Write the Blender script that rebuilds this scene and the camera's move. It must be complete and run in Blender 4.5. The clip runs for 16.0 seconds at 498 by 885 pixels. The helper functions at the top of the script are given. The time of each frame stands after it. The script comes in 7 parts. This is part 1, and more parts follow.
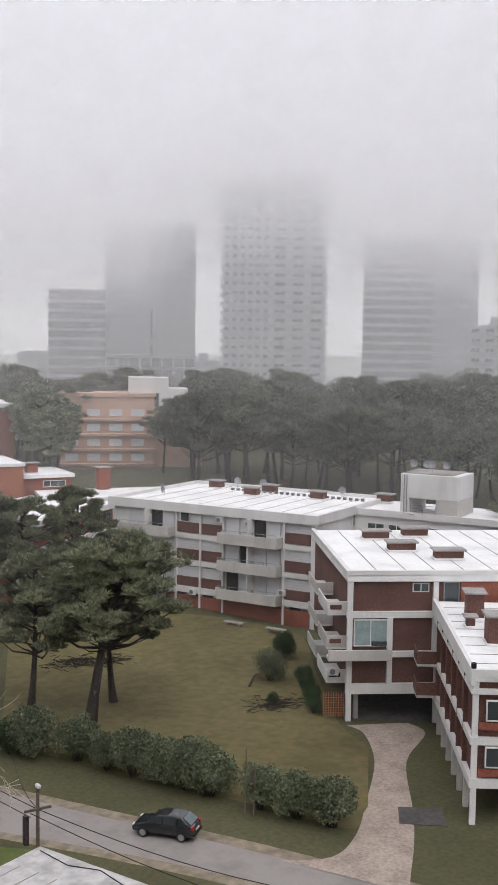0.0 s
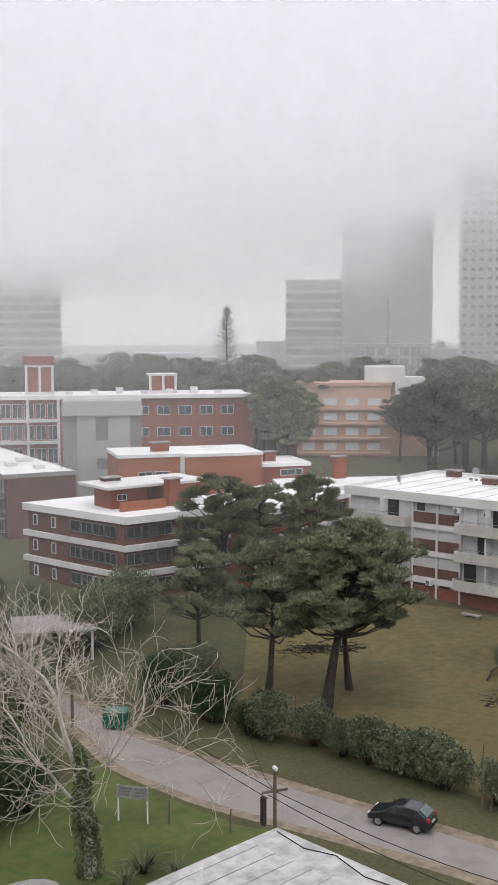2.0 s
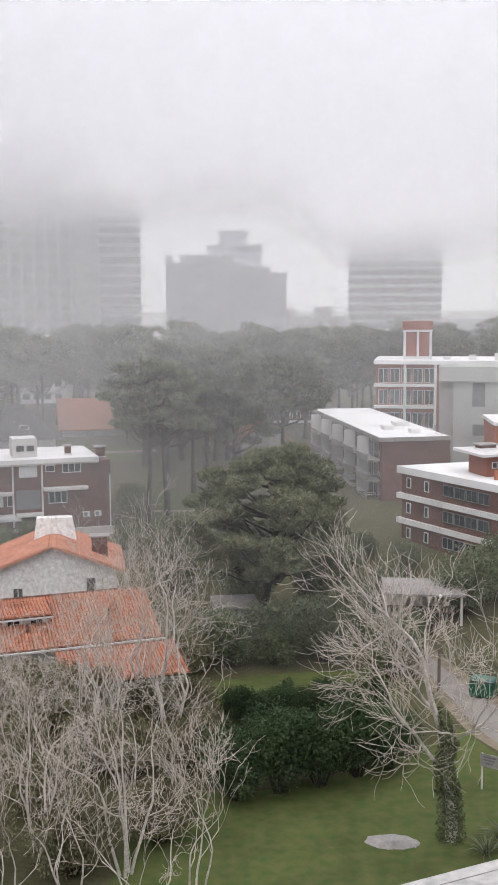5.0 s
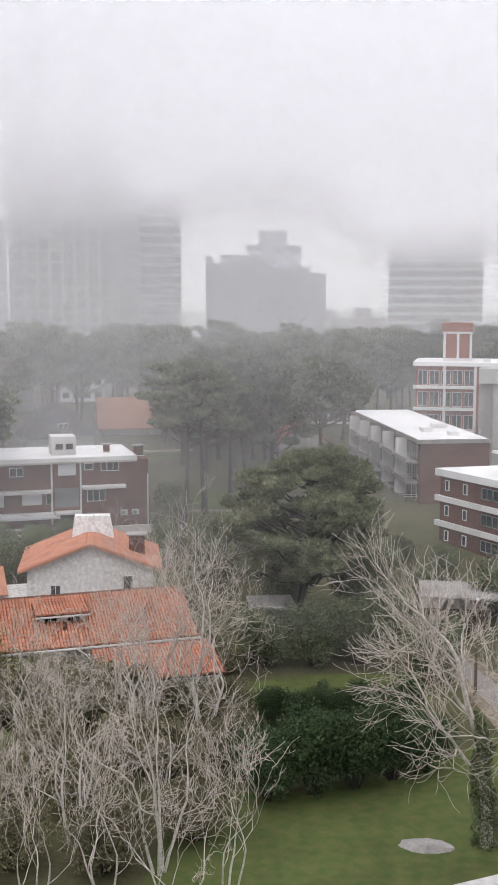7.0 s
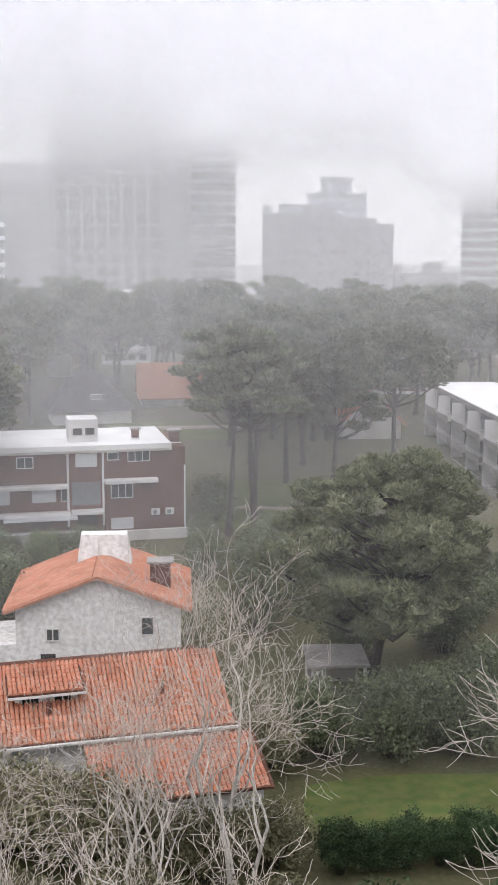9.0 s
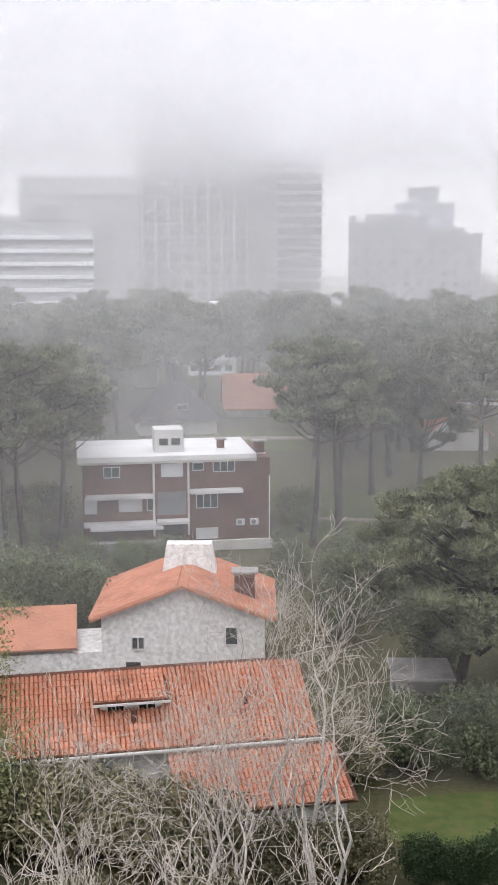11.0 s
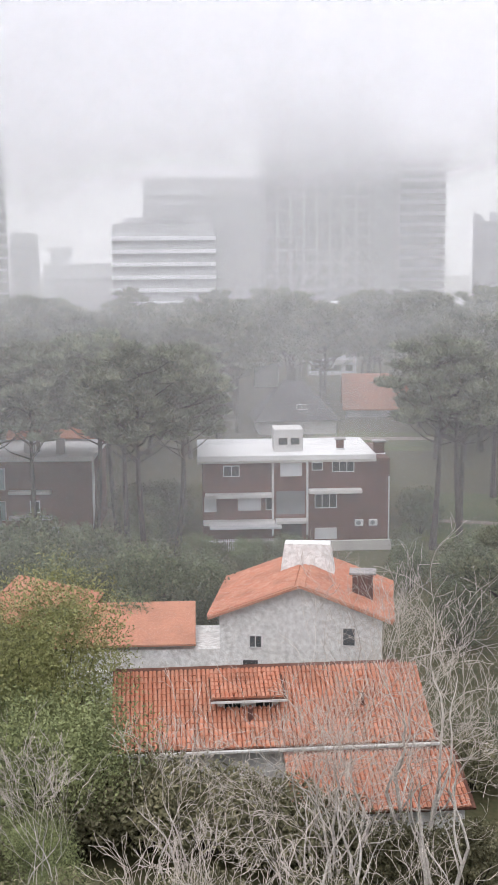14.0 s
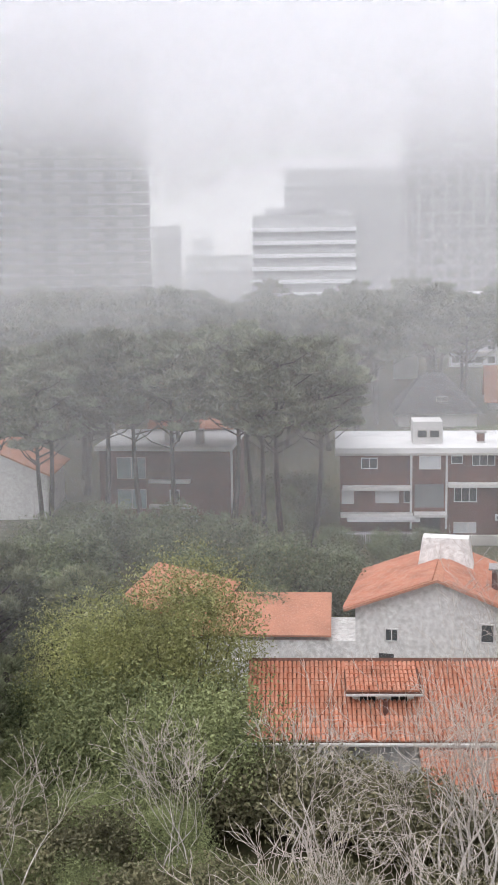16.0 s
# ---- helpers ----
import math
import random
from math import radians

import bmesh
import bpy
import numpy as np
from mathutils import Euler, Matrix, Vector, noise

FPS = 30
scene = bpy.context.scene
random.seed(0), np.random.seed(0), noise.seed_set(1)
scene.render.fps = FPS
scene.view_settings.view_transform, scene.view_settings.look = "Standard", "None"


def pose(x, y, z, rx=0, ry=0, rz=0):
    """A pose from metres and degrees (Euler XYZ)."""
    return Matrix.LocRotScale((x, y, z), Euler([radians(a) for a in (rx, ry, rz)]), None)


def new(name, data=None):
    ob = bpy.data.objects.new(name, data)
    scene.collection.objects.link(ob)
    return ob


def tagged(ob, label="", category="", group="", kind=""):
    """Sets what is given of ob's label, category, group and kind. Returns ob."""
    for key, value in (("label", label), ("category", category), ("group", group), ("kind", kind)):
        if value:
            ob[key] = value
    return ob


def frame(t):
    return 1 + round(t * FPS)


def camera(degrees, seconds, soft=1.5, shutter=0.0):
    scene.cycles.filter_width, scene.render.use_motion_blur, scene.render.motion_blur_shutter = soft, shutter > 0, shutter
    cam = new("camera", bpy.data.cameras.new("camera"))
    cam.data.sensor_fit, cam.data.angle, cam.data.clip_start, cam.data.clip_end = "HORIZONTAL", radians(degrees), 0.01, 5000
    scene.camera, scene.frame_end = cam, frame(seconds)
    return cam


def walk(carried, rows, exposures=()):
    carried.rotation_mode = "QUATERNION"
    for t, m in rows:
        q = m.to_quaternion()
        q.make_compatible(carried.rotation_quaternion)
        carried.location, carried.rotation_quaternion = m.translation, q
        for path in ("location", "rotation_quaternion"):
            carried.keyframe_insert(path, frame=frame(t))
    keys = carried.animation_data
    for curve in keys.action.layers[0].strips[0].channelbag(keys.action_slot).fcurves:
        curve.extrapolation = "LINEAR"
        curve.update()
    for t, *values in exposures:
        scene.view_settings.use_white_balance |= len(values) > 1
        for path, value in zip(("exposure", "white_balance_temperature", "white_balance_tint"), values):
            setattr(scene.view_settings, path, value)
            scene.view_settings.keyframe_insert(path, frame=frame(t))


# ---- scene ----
cam = camera(24.87, 16.0, 0.9)
ROWS = [
    (0.0, 0.0, 29.0, -33.23, -4.88, -0.77),
    (0.5, 0.0, 29.0, -30.39, -4.90, -0.58),
    (1.0, 0.0, 29.0, -27.59, -4.99, -0.29),
    (1.5, 0.0, 29.0, -24.73, -5.17, -0.06),
    (2.0, 0.0, 29.0, -21.33, -5.49, 0.18),
    (2.5, 0.0, 29.0, -17.24, -5.93, 0.39),
    (3.0, 0.0, 29.0, -12.75, -6.42, 0.56),
    (3.5, 0.0, 29.0, -8.67, -6.86, 0.60),
    (4.0, 0.0, 29.0, -5.55, -7.10, 0.53),
    (4.5, 0.0, 29.0, -3.59, -7.18, 0.42),
    (7.0, 0.0, 29.0, -0.37, -7.16, -0.08),
    (7.5, 0.0, 29.0, -0.00, -7.29, -0.15),
    (7.6, 2.0, 29.0, 0.00, -7.48, -0.18),
    (7.7, 5.3, 29.0, 0.09, -7.80, -0.22),
    (7.8, 8.7, 29.0, 0.19, -8.13, -0.26),
    (7.9, 12.0, 29.0, 0.34, -8.45, -0.31),
    (8.0, 15.2, 29.0, 0.51, -8.76, -0.35),
    (8.1, 18.0, 29.0, 0.73, -9.03, -0.38),
    (8.2, 20.5, 29.0, 0.95, -9.27, -0.41),
    (8.3, 22.6, 29.0, 1.17, -9.47, -0.44),
    (8.4, 24.2, 29.0, 1.33, -9.63, -0.46),
    (8.5, 25.0, 29.0, 1.46, -9.71, -0.47),
    (9.0, 25.0, 29.0, 2.62, -9.50, -0.26),
    (9.5, 25.0, 29.0, 3.89, -9.27, -0.09),
    (10.0, 25.0, 29.0, 5.05, -9.15, -0.00),
    (12.5, 25.0, 29.0, 9.38, -8.72, 0.26),
    (13.0, 25.0, 29.0, 10.37, -8.70, 0.28),
    (13.5, 25.0, 29.0, 11.58, -8.79, 0.34),
    (14.0, 25.0, 29.0, 13.00, -8.94, 0.43),
    (14.5, 25.0, 29.0, 14.50, -9.07, 0.50),
    (15.0, 25.0, 29.0, 16.00, -9.16, 0.56),
    (15.5, 25.0, 29.0, 17.69, -9.22, 0.71),
    (16.0, 25.0, 29.0, 20.01, -9.30, 0.87),
]
walk(cam, [(t, pose(0, y, z, 90 + pitch, roll, yaw)) for t, y, z, yaw, pitch, roll in ROWS],
     ((0.0, 0.05, 6500, 12), (1.5, 0.1, 6500, 12), (3.5, 0.25, 6500, 12), (7.5, 0.3, 6450, 12), (9.0, 0.46, 6400, 12), (12.5, 0.5, 6400, 12), (16.0, 0.5, 6400, 12)))

# world, sun
scene.cycles.transparent_max_bounces = 32
SUN_EL, SUN_AZ = radians(48), radians(200)
world = bpy.data.worlds.new("overcast_sky")
scene.world = world
world.use_nodes = True
wn, wl = world.node_tree.nodes, world.node_tree.links
wn.clear()
w_out = wn.new("ShaderNodeOutputWorld")
w_bg = wn.new("ShaderNodeBackground")
w_sky = wn.new("ShaderNodeTexSky")
w_sky.sky_type, w_sky.sun_disc, w_sky.sun_elevation, w_sky.sun_rotation = "NISHITA", False, SUN_EL, SUN_AZ
w_sky_dim = wn.new("ShaderNodeMix")
w_sky_dim.data_type = "RGBA"
w_sky_dim.blend_type = "MULTIPLY"
w_sky_dim.inputs["Factor"].default_value = 1.0
w_sky_dim.inputs["B"].default_value = (0.1, 0.1, 0.1, 1)
w_tc = wn.new("ShaderNodeTexCoord")
w_sep = wn.new("ShaderNodeSeparateXYZ")
w_ramp = wn.new("ShaderNodeValToRGB")
w_ramp.color_ramp.interpolation = "EASE"
for i, (p, c) in enumerate(((0.0, (0.80, 0.80, 0.82)), (0.05, (0.84, 0.84, 0.86)), (0.12, (0.70, 0.70, 0.73)), (0.22, (0.74, 0.745, 0.79)), (0.40, (0.86, 0.865, 0.91)), (1.0, (0.98, 0.98, 1.0)))):
    e = w_ramp.color_ramp.elements[i] if i < 2 else w_ramp.color_ramp.elements.new(p)
    e.position, e.color = p, (*c, 1)
w_noise = wn.new("ShaderNodeTexNoise")
w_noise.inputs["Scale"].default_value = 2.6
w_noise.inputs["Detail"].default_value = 4.0
w_nr = wn.new("ShaderNodeMapRange")
w_nr.inputs["From Min"].default_value, w_nr.inputs["From Max"].default_value = 0.25, 0.75
w_nr.inputs["To Min"].default_value, w_nr.inputs["To Max"].default_value = 0.90, 1.10
w_mul = wn.new("ShaderNodeMix")
w_mul.data_type, w_mul.blend_type = "RGBA", "MULTIPLY"
w_mul.inputs["Factor"].default_value = 1.0
w_mix = wn.new("ShaderNodeMix")
w_mix.data_type = "RGBA"
w_mix.inputs["Factor"].default_value = 0.93
wl.new(w_tc.outputs["Generated"], w_sep.inputs[0])
wl.new(w_sep.outputs["Z"], w_ramp.inputs[0])
wl.new(w_tc.outputs["Generated"], w_noise.inputs["Vector"])
wl.new(w_noise.outputs["Fac"], w_nr.inputs["Value"])
wl.new(w_ramp.outputs["Color"], w_mul.inputs["A"])
wl.new(w_nr.outputs["Result"], w_mul.inputs["B"])
wl.new(w_sky.outputs["Color"], w_sky_dim.inputs["A"])
wl.new(w_sky_dim.outputs["Result"], w_mix.inputs["A"])
wl.new(w_mul.outputs["Result"], w_mix.inputs["B"])
wl.new(w_mix.outputs["Result"], w_bg.inputs["Color"])
w_bg.inputs["Strength"].default_value = 1.2
wl.new(w_bg.outputs[0], w_out.inputs[0])
sun_data = bpy.data.lights.new("sun", "SUN")
sun_data.energy, sun_data.angle, sun_data.color = 1.15, radians(70), (1.0, 0.97, 0.93)
sun = new("sun", sun_data)
sun.rotation_euler = (radians(90) - SUN_EL, 0, math.pi - SUN_AZ)


# materials
def material(name, base, rough=0.8, grain=8.0, spread=0.25, stain=0.6, stain_dark=0.25, bump=0.2, metal=0.0, alt=None, per_object=0.0, streak=1.0):
    m = bpy.data.materials.new(name)
    m.use_nodes = True
    n, l = m.node_tree.nodes, m.node_tree.links
    b = n["Principled BSDF"]
    b.inputs["Roughness"].default_value = rough
    b.inputs["Metallic"].default_value = metal
    b.inputs["Specular IOR Level"].default_value = 0.3
    tc = n.new("ShaderNodeTexCoord")
    mp = n.new("ShaderNodeMapping")
    mp.inputs["Scale"].default_value = (1, 1, 1 / streak)
    l.new(tc.outputs["Object"], mp.inputs[0])
    fine = n.new("ShaderNodeTexNoise")
    fine.inputs["Scale"].default_value, fine.inputs["Detail"].default_value = grain, 5
    big = n.new("ShaderNodeTexNoise")
    big.inputs["Scale"].default_value, big.inputs["Detail"].default_value, big.inputs["Roughness"].default_value = stain, 6, 0.65
    l.new(tc.outputs["Object"], fine.inputs["Vector"])
    l.new(mp.outputs[0], big.inputs["Vector"])
    mix1 = n.new("ShaderNodeMix")
    mix1.data_type = "RGBA"
    c2 = alt or tuple(c * (1 - spread) for c in base)
    mix1.inputs["A"].default_value, mix1.inputs["B"].default_value = (*base, 1), (*c2, 1)
    r1 = n.new("ShaderNodeMapRange")
    r1.inputs["From Min"].default_value, r1.inputs["From Max"].default_value = 0.35, 0.65
    l.new(fine.outputs["Fac"], r1.inputs["Value"])
    l.new(r1.outputs[0], mix1.inputs["Factor"])
    r2 = n.new("ShaderNodeMapRange")
    r2.inputs["From Min"].default_value, r2.inputs["From Max"].default_value = 0.45, 0.75
    r2.inputs["To Min"].default_value, r2.inputs["To Max"].default_value = 1.0, 1.0 - stain_dark
    l.new(big.outputs["Fac"], r2.inputs["Value"])
    mul = n.new("ShaderNodeMix")
    mul.data_type, mul.blend_type = "RGBA", "MULTIPLY"
    mul.inputs["Factor"].default_value = 1.0
    l.new(mix1.outputs["Result"], mul.inputs["A"])
    l.new(r2.outputs[0], mul.inputs["B"])
    last = mul
    if per_object:
        oi = n.new("ShaderNodeObjectInfo")
        r3 = n.new("ShaderNodeMapRange")
        r3.inputs["To Min"].default_value, r3.inputs["To Max"].default_value = 1 - per_object, 1 + per_object
        l.new(oi.outputs["Random"], r3.inputs["Value"])
        m3 = n.new("ShaderNodeMix")
        m3.data_type, m3.blend_type = "RGBA", "MULTIPLY"
        m3.inputs["Factor"].default_value = 1.0
        l.new(mul.outputs["Result"], m3.inputs["A"])
        l.new(r3.outputs[0], m3.inputs["B"])
        last = m3
    l.new(last.outputs["Result"], b.inputs["Base Color"])
    if bump:
        bp = n.new("ShaderNodeBump")
        bp.inputs["Strength"].default_value, bp.inputs["Distance"].default_value = bump, 0.02
        l.new(fine.outputs["Fac"], bp.inputs["Height"])
        l.new(bp.outputs[0], b.inputs["Normal"])
    return m


def leaf_material(name, dark, light, rough=0.6, vary=0.25, clump=0.5):
    """Foliage: varies from leaf to leaf, from clump to clump and from plant to plant."""
    m = bpy.data.materials.new(name)
    m.use_nodes = True
    n, l = m.node_tree.nodes, m.node_tree.links
    b = n["Principled BSDF"]
    b.inputs["Roughness"].default_value = rough
    b.inputs["Specular IOR Level"].default_value = 0.2
    geo = n.new("ShaderNodeNewGeometry")
    tc = n.new("ShaderNodeTexCoord")
    nz = n.new("ShaderNodeTexNoise")
    nz.inputs["Scale"].default_value = clump
    l.new(tc.outputs["Object"], nz.inputs["Vector"])
    r = n.new("ShaderNodeMapRange")
    r.inputs["From Min"].default_value, r.inputs["From Max"].default_value = 0.35, 0.65
    l.new(nz.outputs["Fac"], r.inputs["Value"])
    add = n.new("ShaderNodeMath")
    add.operation = "MULTIPLY_ADD"
    add.inputs[1].default_value = 0.5
    l.new(geo.outputs["Random Per Island"], add.inputs[0])
    half = n.new("ShaderNodeMath")
    half.operation = "MULTIPLY"
    half.inputs[1].default_value = 0.5
    l.new(r.outputs[0], half.inputs[0])
    l.new(half.outputs[0], add.inputs[2])
    mix = n.new("ShaderNodeMix")
    mix.data_type = "RGBA"
    mix.inputs["A"].default_value, mix.inputs["B"].default_value = (*dark, 1), (*light, 1)
    l.new(add.outputs[0], mix.inputs["Factor"])
    oi = n.new("ShaderNodeObjectInfo")
    r3 = n.new("ShaderNodeMapRange")
    r3.inputs["To Min"].default_value, r3.inputs["To Max"].default_value = 1 - vary, 1 + vary
    l.new(oi.outputs["Random"], r3.inputs["Value"])
    m3 = n.new("ShaderNodeMix")
    m3.data_type, m3.blend_type = "RGBA", "MULTIPLY"
    m3.inputs["Factor"].default_value = 1.0
    l.new(mix.outputs["Result"], m3.inputs["A"])
    l.new(r3.outputs[0], m3.inputs["B"])
    l.new(m3.outputs["Result"], b.inputs["Base Color"])
    return m


WHITE = material("white_paint", (0.72, 0.71, 0.70), 0.7, 6, 0.08, 0.35, 0.22, 0.1, streak=4)
WHITE_ROOF = material("white_roof_membrane", (0.86, 0.86, 0.86), 0.6, 3, 0.06, 0.25, 0.25, 0.1)
CREAM = material("cream_plaster", (0.55, 0.53, 0.50), 0.8, 5, 0.1, 0.4, 0.3, 0.15, streak=4)
SHUTTER = material("white_shutter", (0.62, 0.63, 0.65), 0.5, 3, 0.08, 0.6, 0.1, 0.0)
CONCRETE = material("weathered_concrete", (0.36, 0.34, 0.33), 0.9, 5, 0.2, 0.5, 0.4, 0.3, streak=3)
GREY_PLASTER = material("grey_plaster", (0.42, 0.43, 0.41), 0.85, 4, 0.08, 0.4, 0.15, 0.1)
BRICK_BROWN = material("brown_brick", (0.17, 0.085, 0.07), 0.85, 7, 0.35, 0.4, 0.35, 0.3)
BRICK_RED = material("red_brick", (0.30, 0.10, 0.065), 0.85, 7, 0.3, 0.4, 0.25, 0.3)
BRICK_ORANGE = material("orange_brick", (0.40, 0.15, 0.085), 0.85, 6, 0.2, 0.4, 0.2, 0.2)
# Orange plaster with the haze mixed into its colour: paler and less saturated.
ORANGE_WALL = material("hazed_orange_plaster", (0.58, 0.39, 0.30), 0.85, 4, 0.12, 0.3, 0.25, 0.1)
TILE = material("terracotta_tile", (0.46, 0.175, 0.105), 0.8, 2.5, 0.35, 0.5, 0.38, 0.3, per_object=0.25, alt=(0.50, 0.25, 0.17))
TILE_FLAT = material("orange_tile_roof", (0.56, 0.25, 0.155), 0.8, 9, 0.3, 0.5, 0.25, 0.4)
TILE_BED = material("tile_mortar", (0.15, 0.07, 0.05), 0.9, 6, 0.3, 0.6, 0.3, 0.3)
SLATE = material("grey_roof", (0.045, 0.045, 0.05), 0.8, 6, 0.25, 0.5, 0.3, 0.3)
WHITEWASH = material("peeling_whitewash", (0.93, 0.925, 0.91), 0.9, 3.2, 0.14, 1.8, 0.28, 0.4, alt=(0.68, 0.66, 0.64))
ASPHALT = material("worn_asphalt", (0.29, 0.265, 0.25), 0.9, 14, 0.1, 0.3, 0.3, 0.3)
SAND = material("sandy_verge", (0.29, 0.24, 0.18), 0.95, 1.5, 0.35, 0.5, 0.4, 0.4)
GRAVEL = material("pale_gravel", (0.43, 0.35, 0.30), 0.95, 5, 0.3, 0.5, 0.4, 0.6)
BARK = material("pine_bark", (0.075, 0.062, 0.058), 0.95, 9, 0.4, 1.0, 0.4, 0.6)
TWIG = material("pale_bare_bark", (0.66, 0.61, 0.56), 0.9, 7, 0.35, 0.7, 0.35, 0.3)
TWIG_FINE = material("brown_grey_twigs", (0.46, 0.40, 0.35), 0.9, 5, 0.3, 0.7, 0.3, 0.0, alt=(0.60, 0.54, 0.49))
IVY_BARK = material("mossy_bark", (0.12, 0.11, 0.08), 0.95, 8, 0.5, 0.9, 0.4, 0.5)
METAL = material("grey_metal", (0.35, 0.36, 0.37), 0.45, 6, 0.15, 1.0, 0.2, 0.0, metal=0.6)
# Near-black for openings: their unlit insides are put into the colour.
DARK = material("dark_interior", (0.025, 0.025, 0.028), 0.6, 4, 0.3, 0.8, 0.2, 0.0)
WOOD = material("weathered_wood", (0.19, 0.15, 0.12), 0.9, 8, 0.35, 1.0, 0.3, 0.3, streak=6)
DARK_CONCRETE = material("dark_concrete", (0.10, 0.092, 0.09), 0.85, 3, 0.3, 0.5, 0.4, 0.3)
BLACK = material("black_rubber", (0.02, 0.02, 0.022), 0.7, 8, 0.2, 1.0, 0.1, 0.0)
GREEN_PLASTIC = material("green_plastic", (0.02, 0.12, 0.075), 0.5, 5, 0.2, 1.0, 0.2, 0.0)
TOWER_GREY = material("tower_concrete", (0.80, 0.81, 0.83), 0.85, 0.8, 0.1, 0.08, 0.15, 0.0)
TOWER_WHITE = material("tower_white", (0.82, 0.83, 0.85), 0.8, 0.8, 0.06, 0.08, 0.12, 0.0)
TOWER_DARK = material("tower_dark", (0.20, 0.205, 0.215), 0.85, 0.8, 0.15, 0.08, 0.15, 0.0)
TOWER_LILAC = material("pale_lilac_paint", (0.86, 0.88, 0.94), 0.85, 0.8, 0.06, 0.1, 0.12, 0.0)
NEEDLE = leaf_material("pine_needles", (0.050, 0.062, 0.038), (0.28, 0.295, 0.18))
NEEDLE_MID = leaf_material("grey_pine_needles", (0.055, 0.064, 0.046), (0.31, 0.325, 0.225))
LEAFY_DEEP = leaf_material("garden_tree_leaves", (0.05, 0.066, 0.036), (0.27, 0.31, 0.16))
NEEDLE_DARK = leaf_material("dark_pine_needles", (0.040, 0.047, 0.035), (0.22, 0.235, 0.165))
BUSH = leaf_material("shrub_leaves", (0.048, 0.062, 0.036), (0.21, 0.235, 0.14))
BUSH_DEEP = leaf_material("deep_green_leaves", (0.014, 0.027, 0.013), (0.075, 0.118, 0.05))
WILLOW = leaf_material("yellow_green_leaves", (0.15, 0.165, 0.06), (0.42, 0.42, 0.18))
LEAFY = leaf_material("fresh_green_leaves", (0.085, 0.105, 0.05), (0.33, 0.36, 0.17))
SCRUB = leaf_material("brown_scrub", (0.075, 0.073, 0.042), (0.28, 0.26, 0.155))
# Lower tower grey: shade of recessed walls, bays and panes put into the colour.
TOWER_SHADE = material("tower_shade_grey", (0.48, 0.485, 0.50), 0.85, 0.8, 0.15, 0.08, 0.15, 0.0)
GLASS = bpy.data.materials.new("window_glass")
GLASS.use_nodes = True
GLASS.node_tree.nodes["Principled BSDF"].inputs["Base Color"].default_value = (0.045, 0.055, 0.06, 1)
GLASS.node_tree.nodes["Principled BSDF"].inputs["Roughness"].default_value = 0.12
PALE_GLASS = material("curtained_glass", (0.30, 0.38, 0.38), 0.2, 2, 0.15, 0.5, 0.2, 0.0)
CAR_PAINT = bpy.data.materials.new("black_car_paint")
CAR_PAINT.use_nodes = True
CAR_PAINT.node_tree.nodes["Principled BSDF"].inputs["Base Color"].default_value = (0.012, 0.013, 0.018, 1)
CAR_PAINT.node_tree.nodes["Principled BSDF"].inputs["Roughness"].default_value = 0.22
CAR_PAINT.node_tree.nodes["Principled BSDF"].inputs["Coat Weight"].default_value = 0.6
RED_LAMP = material("red_lamp", (0.35, 0.02, 0.02), 0.3, 5, 0.1, 1, 0.1, 0.0)


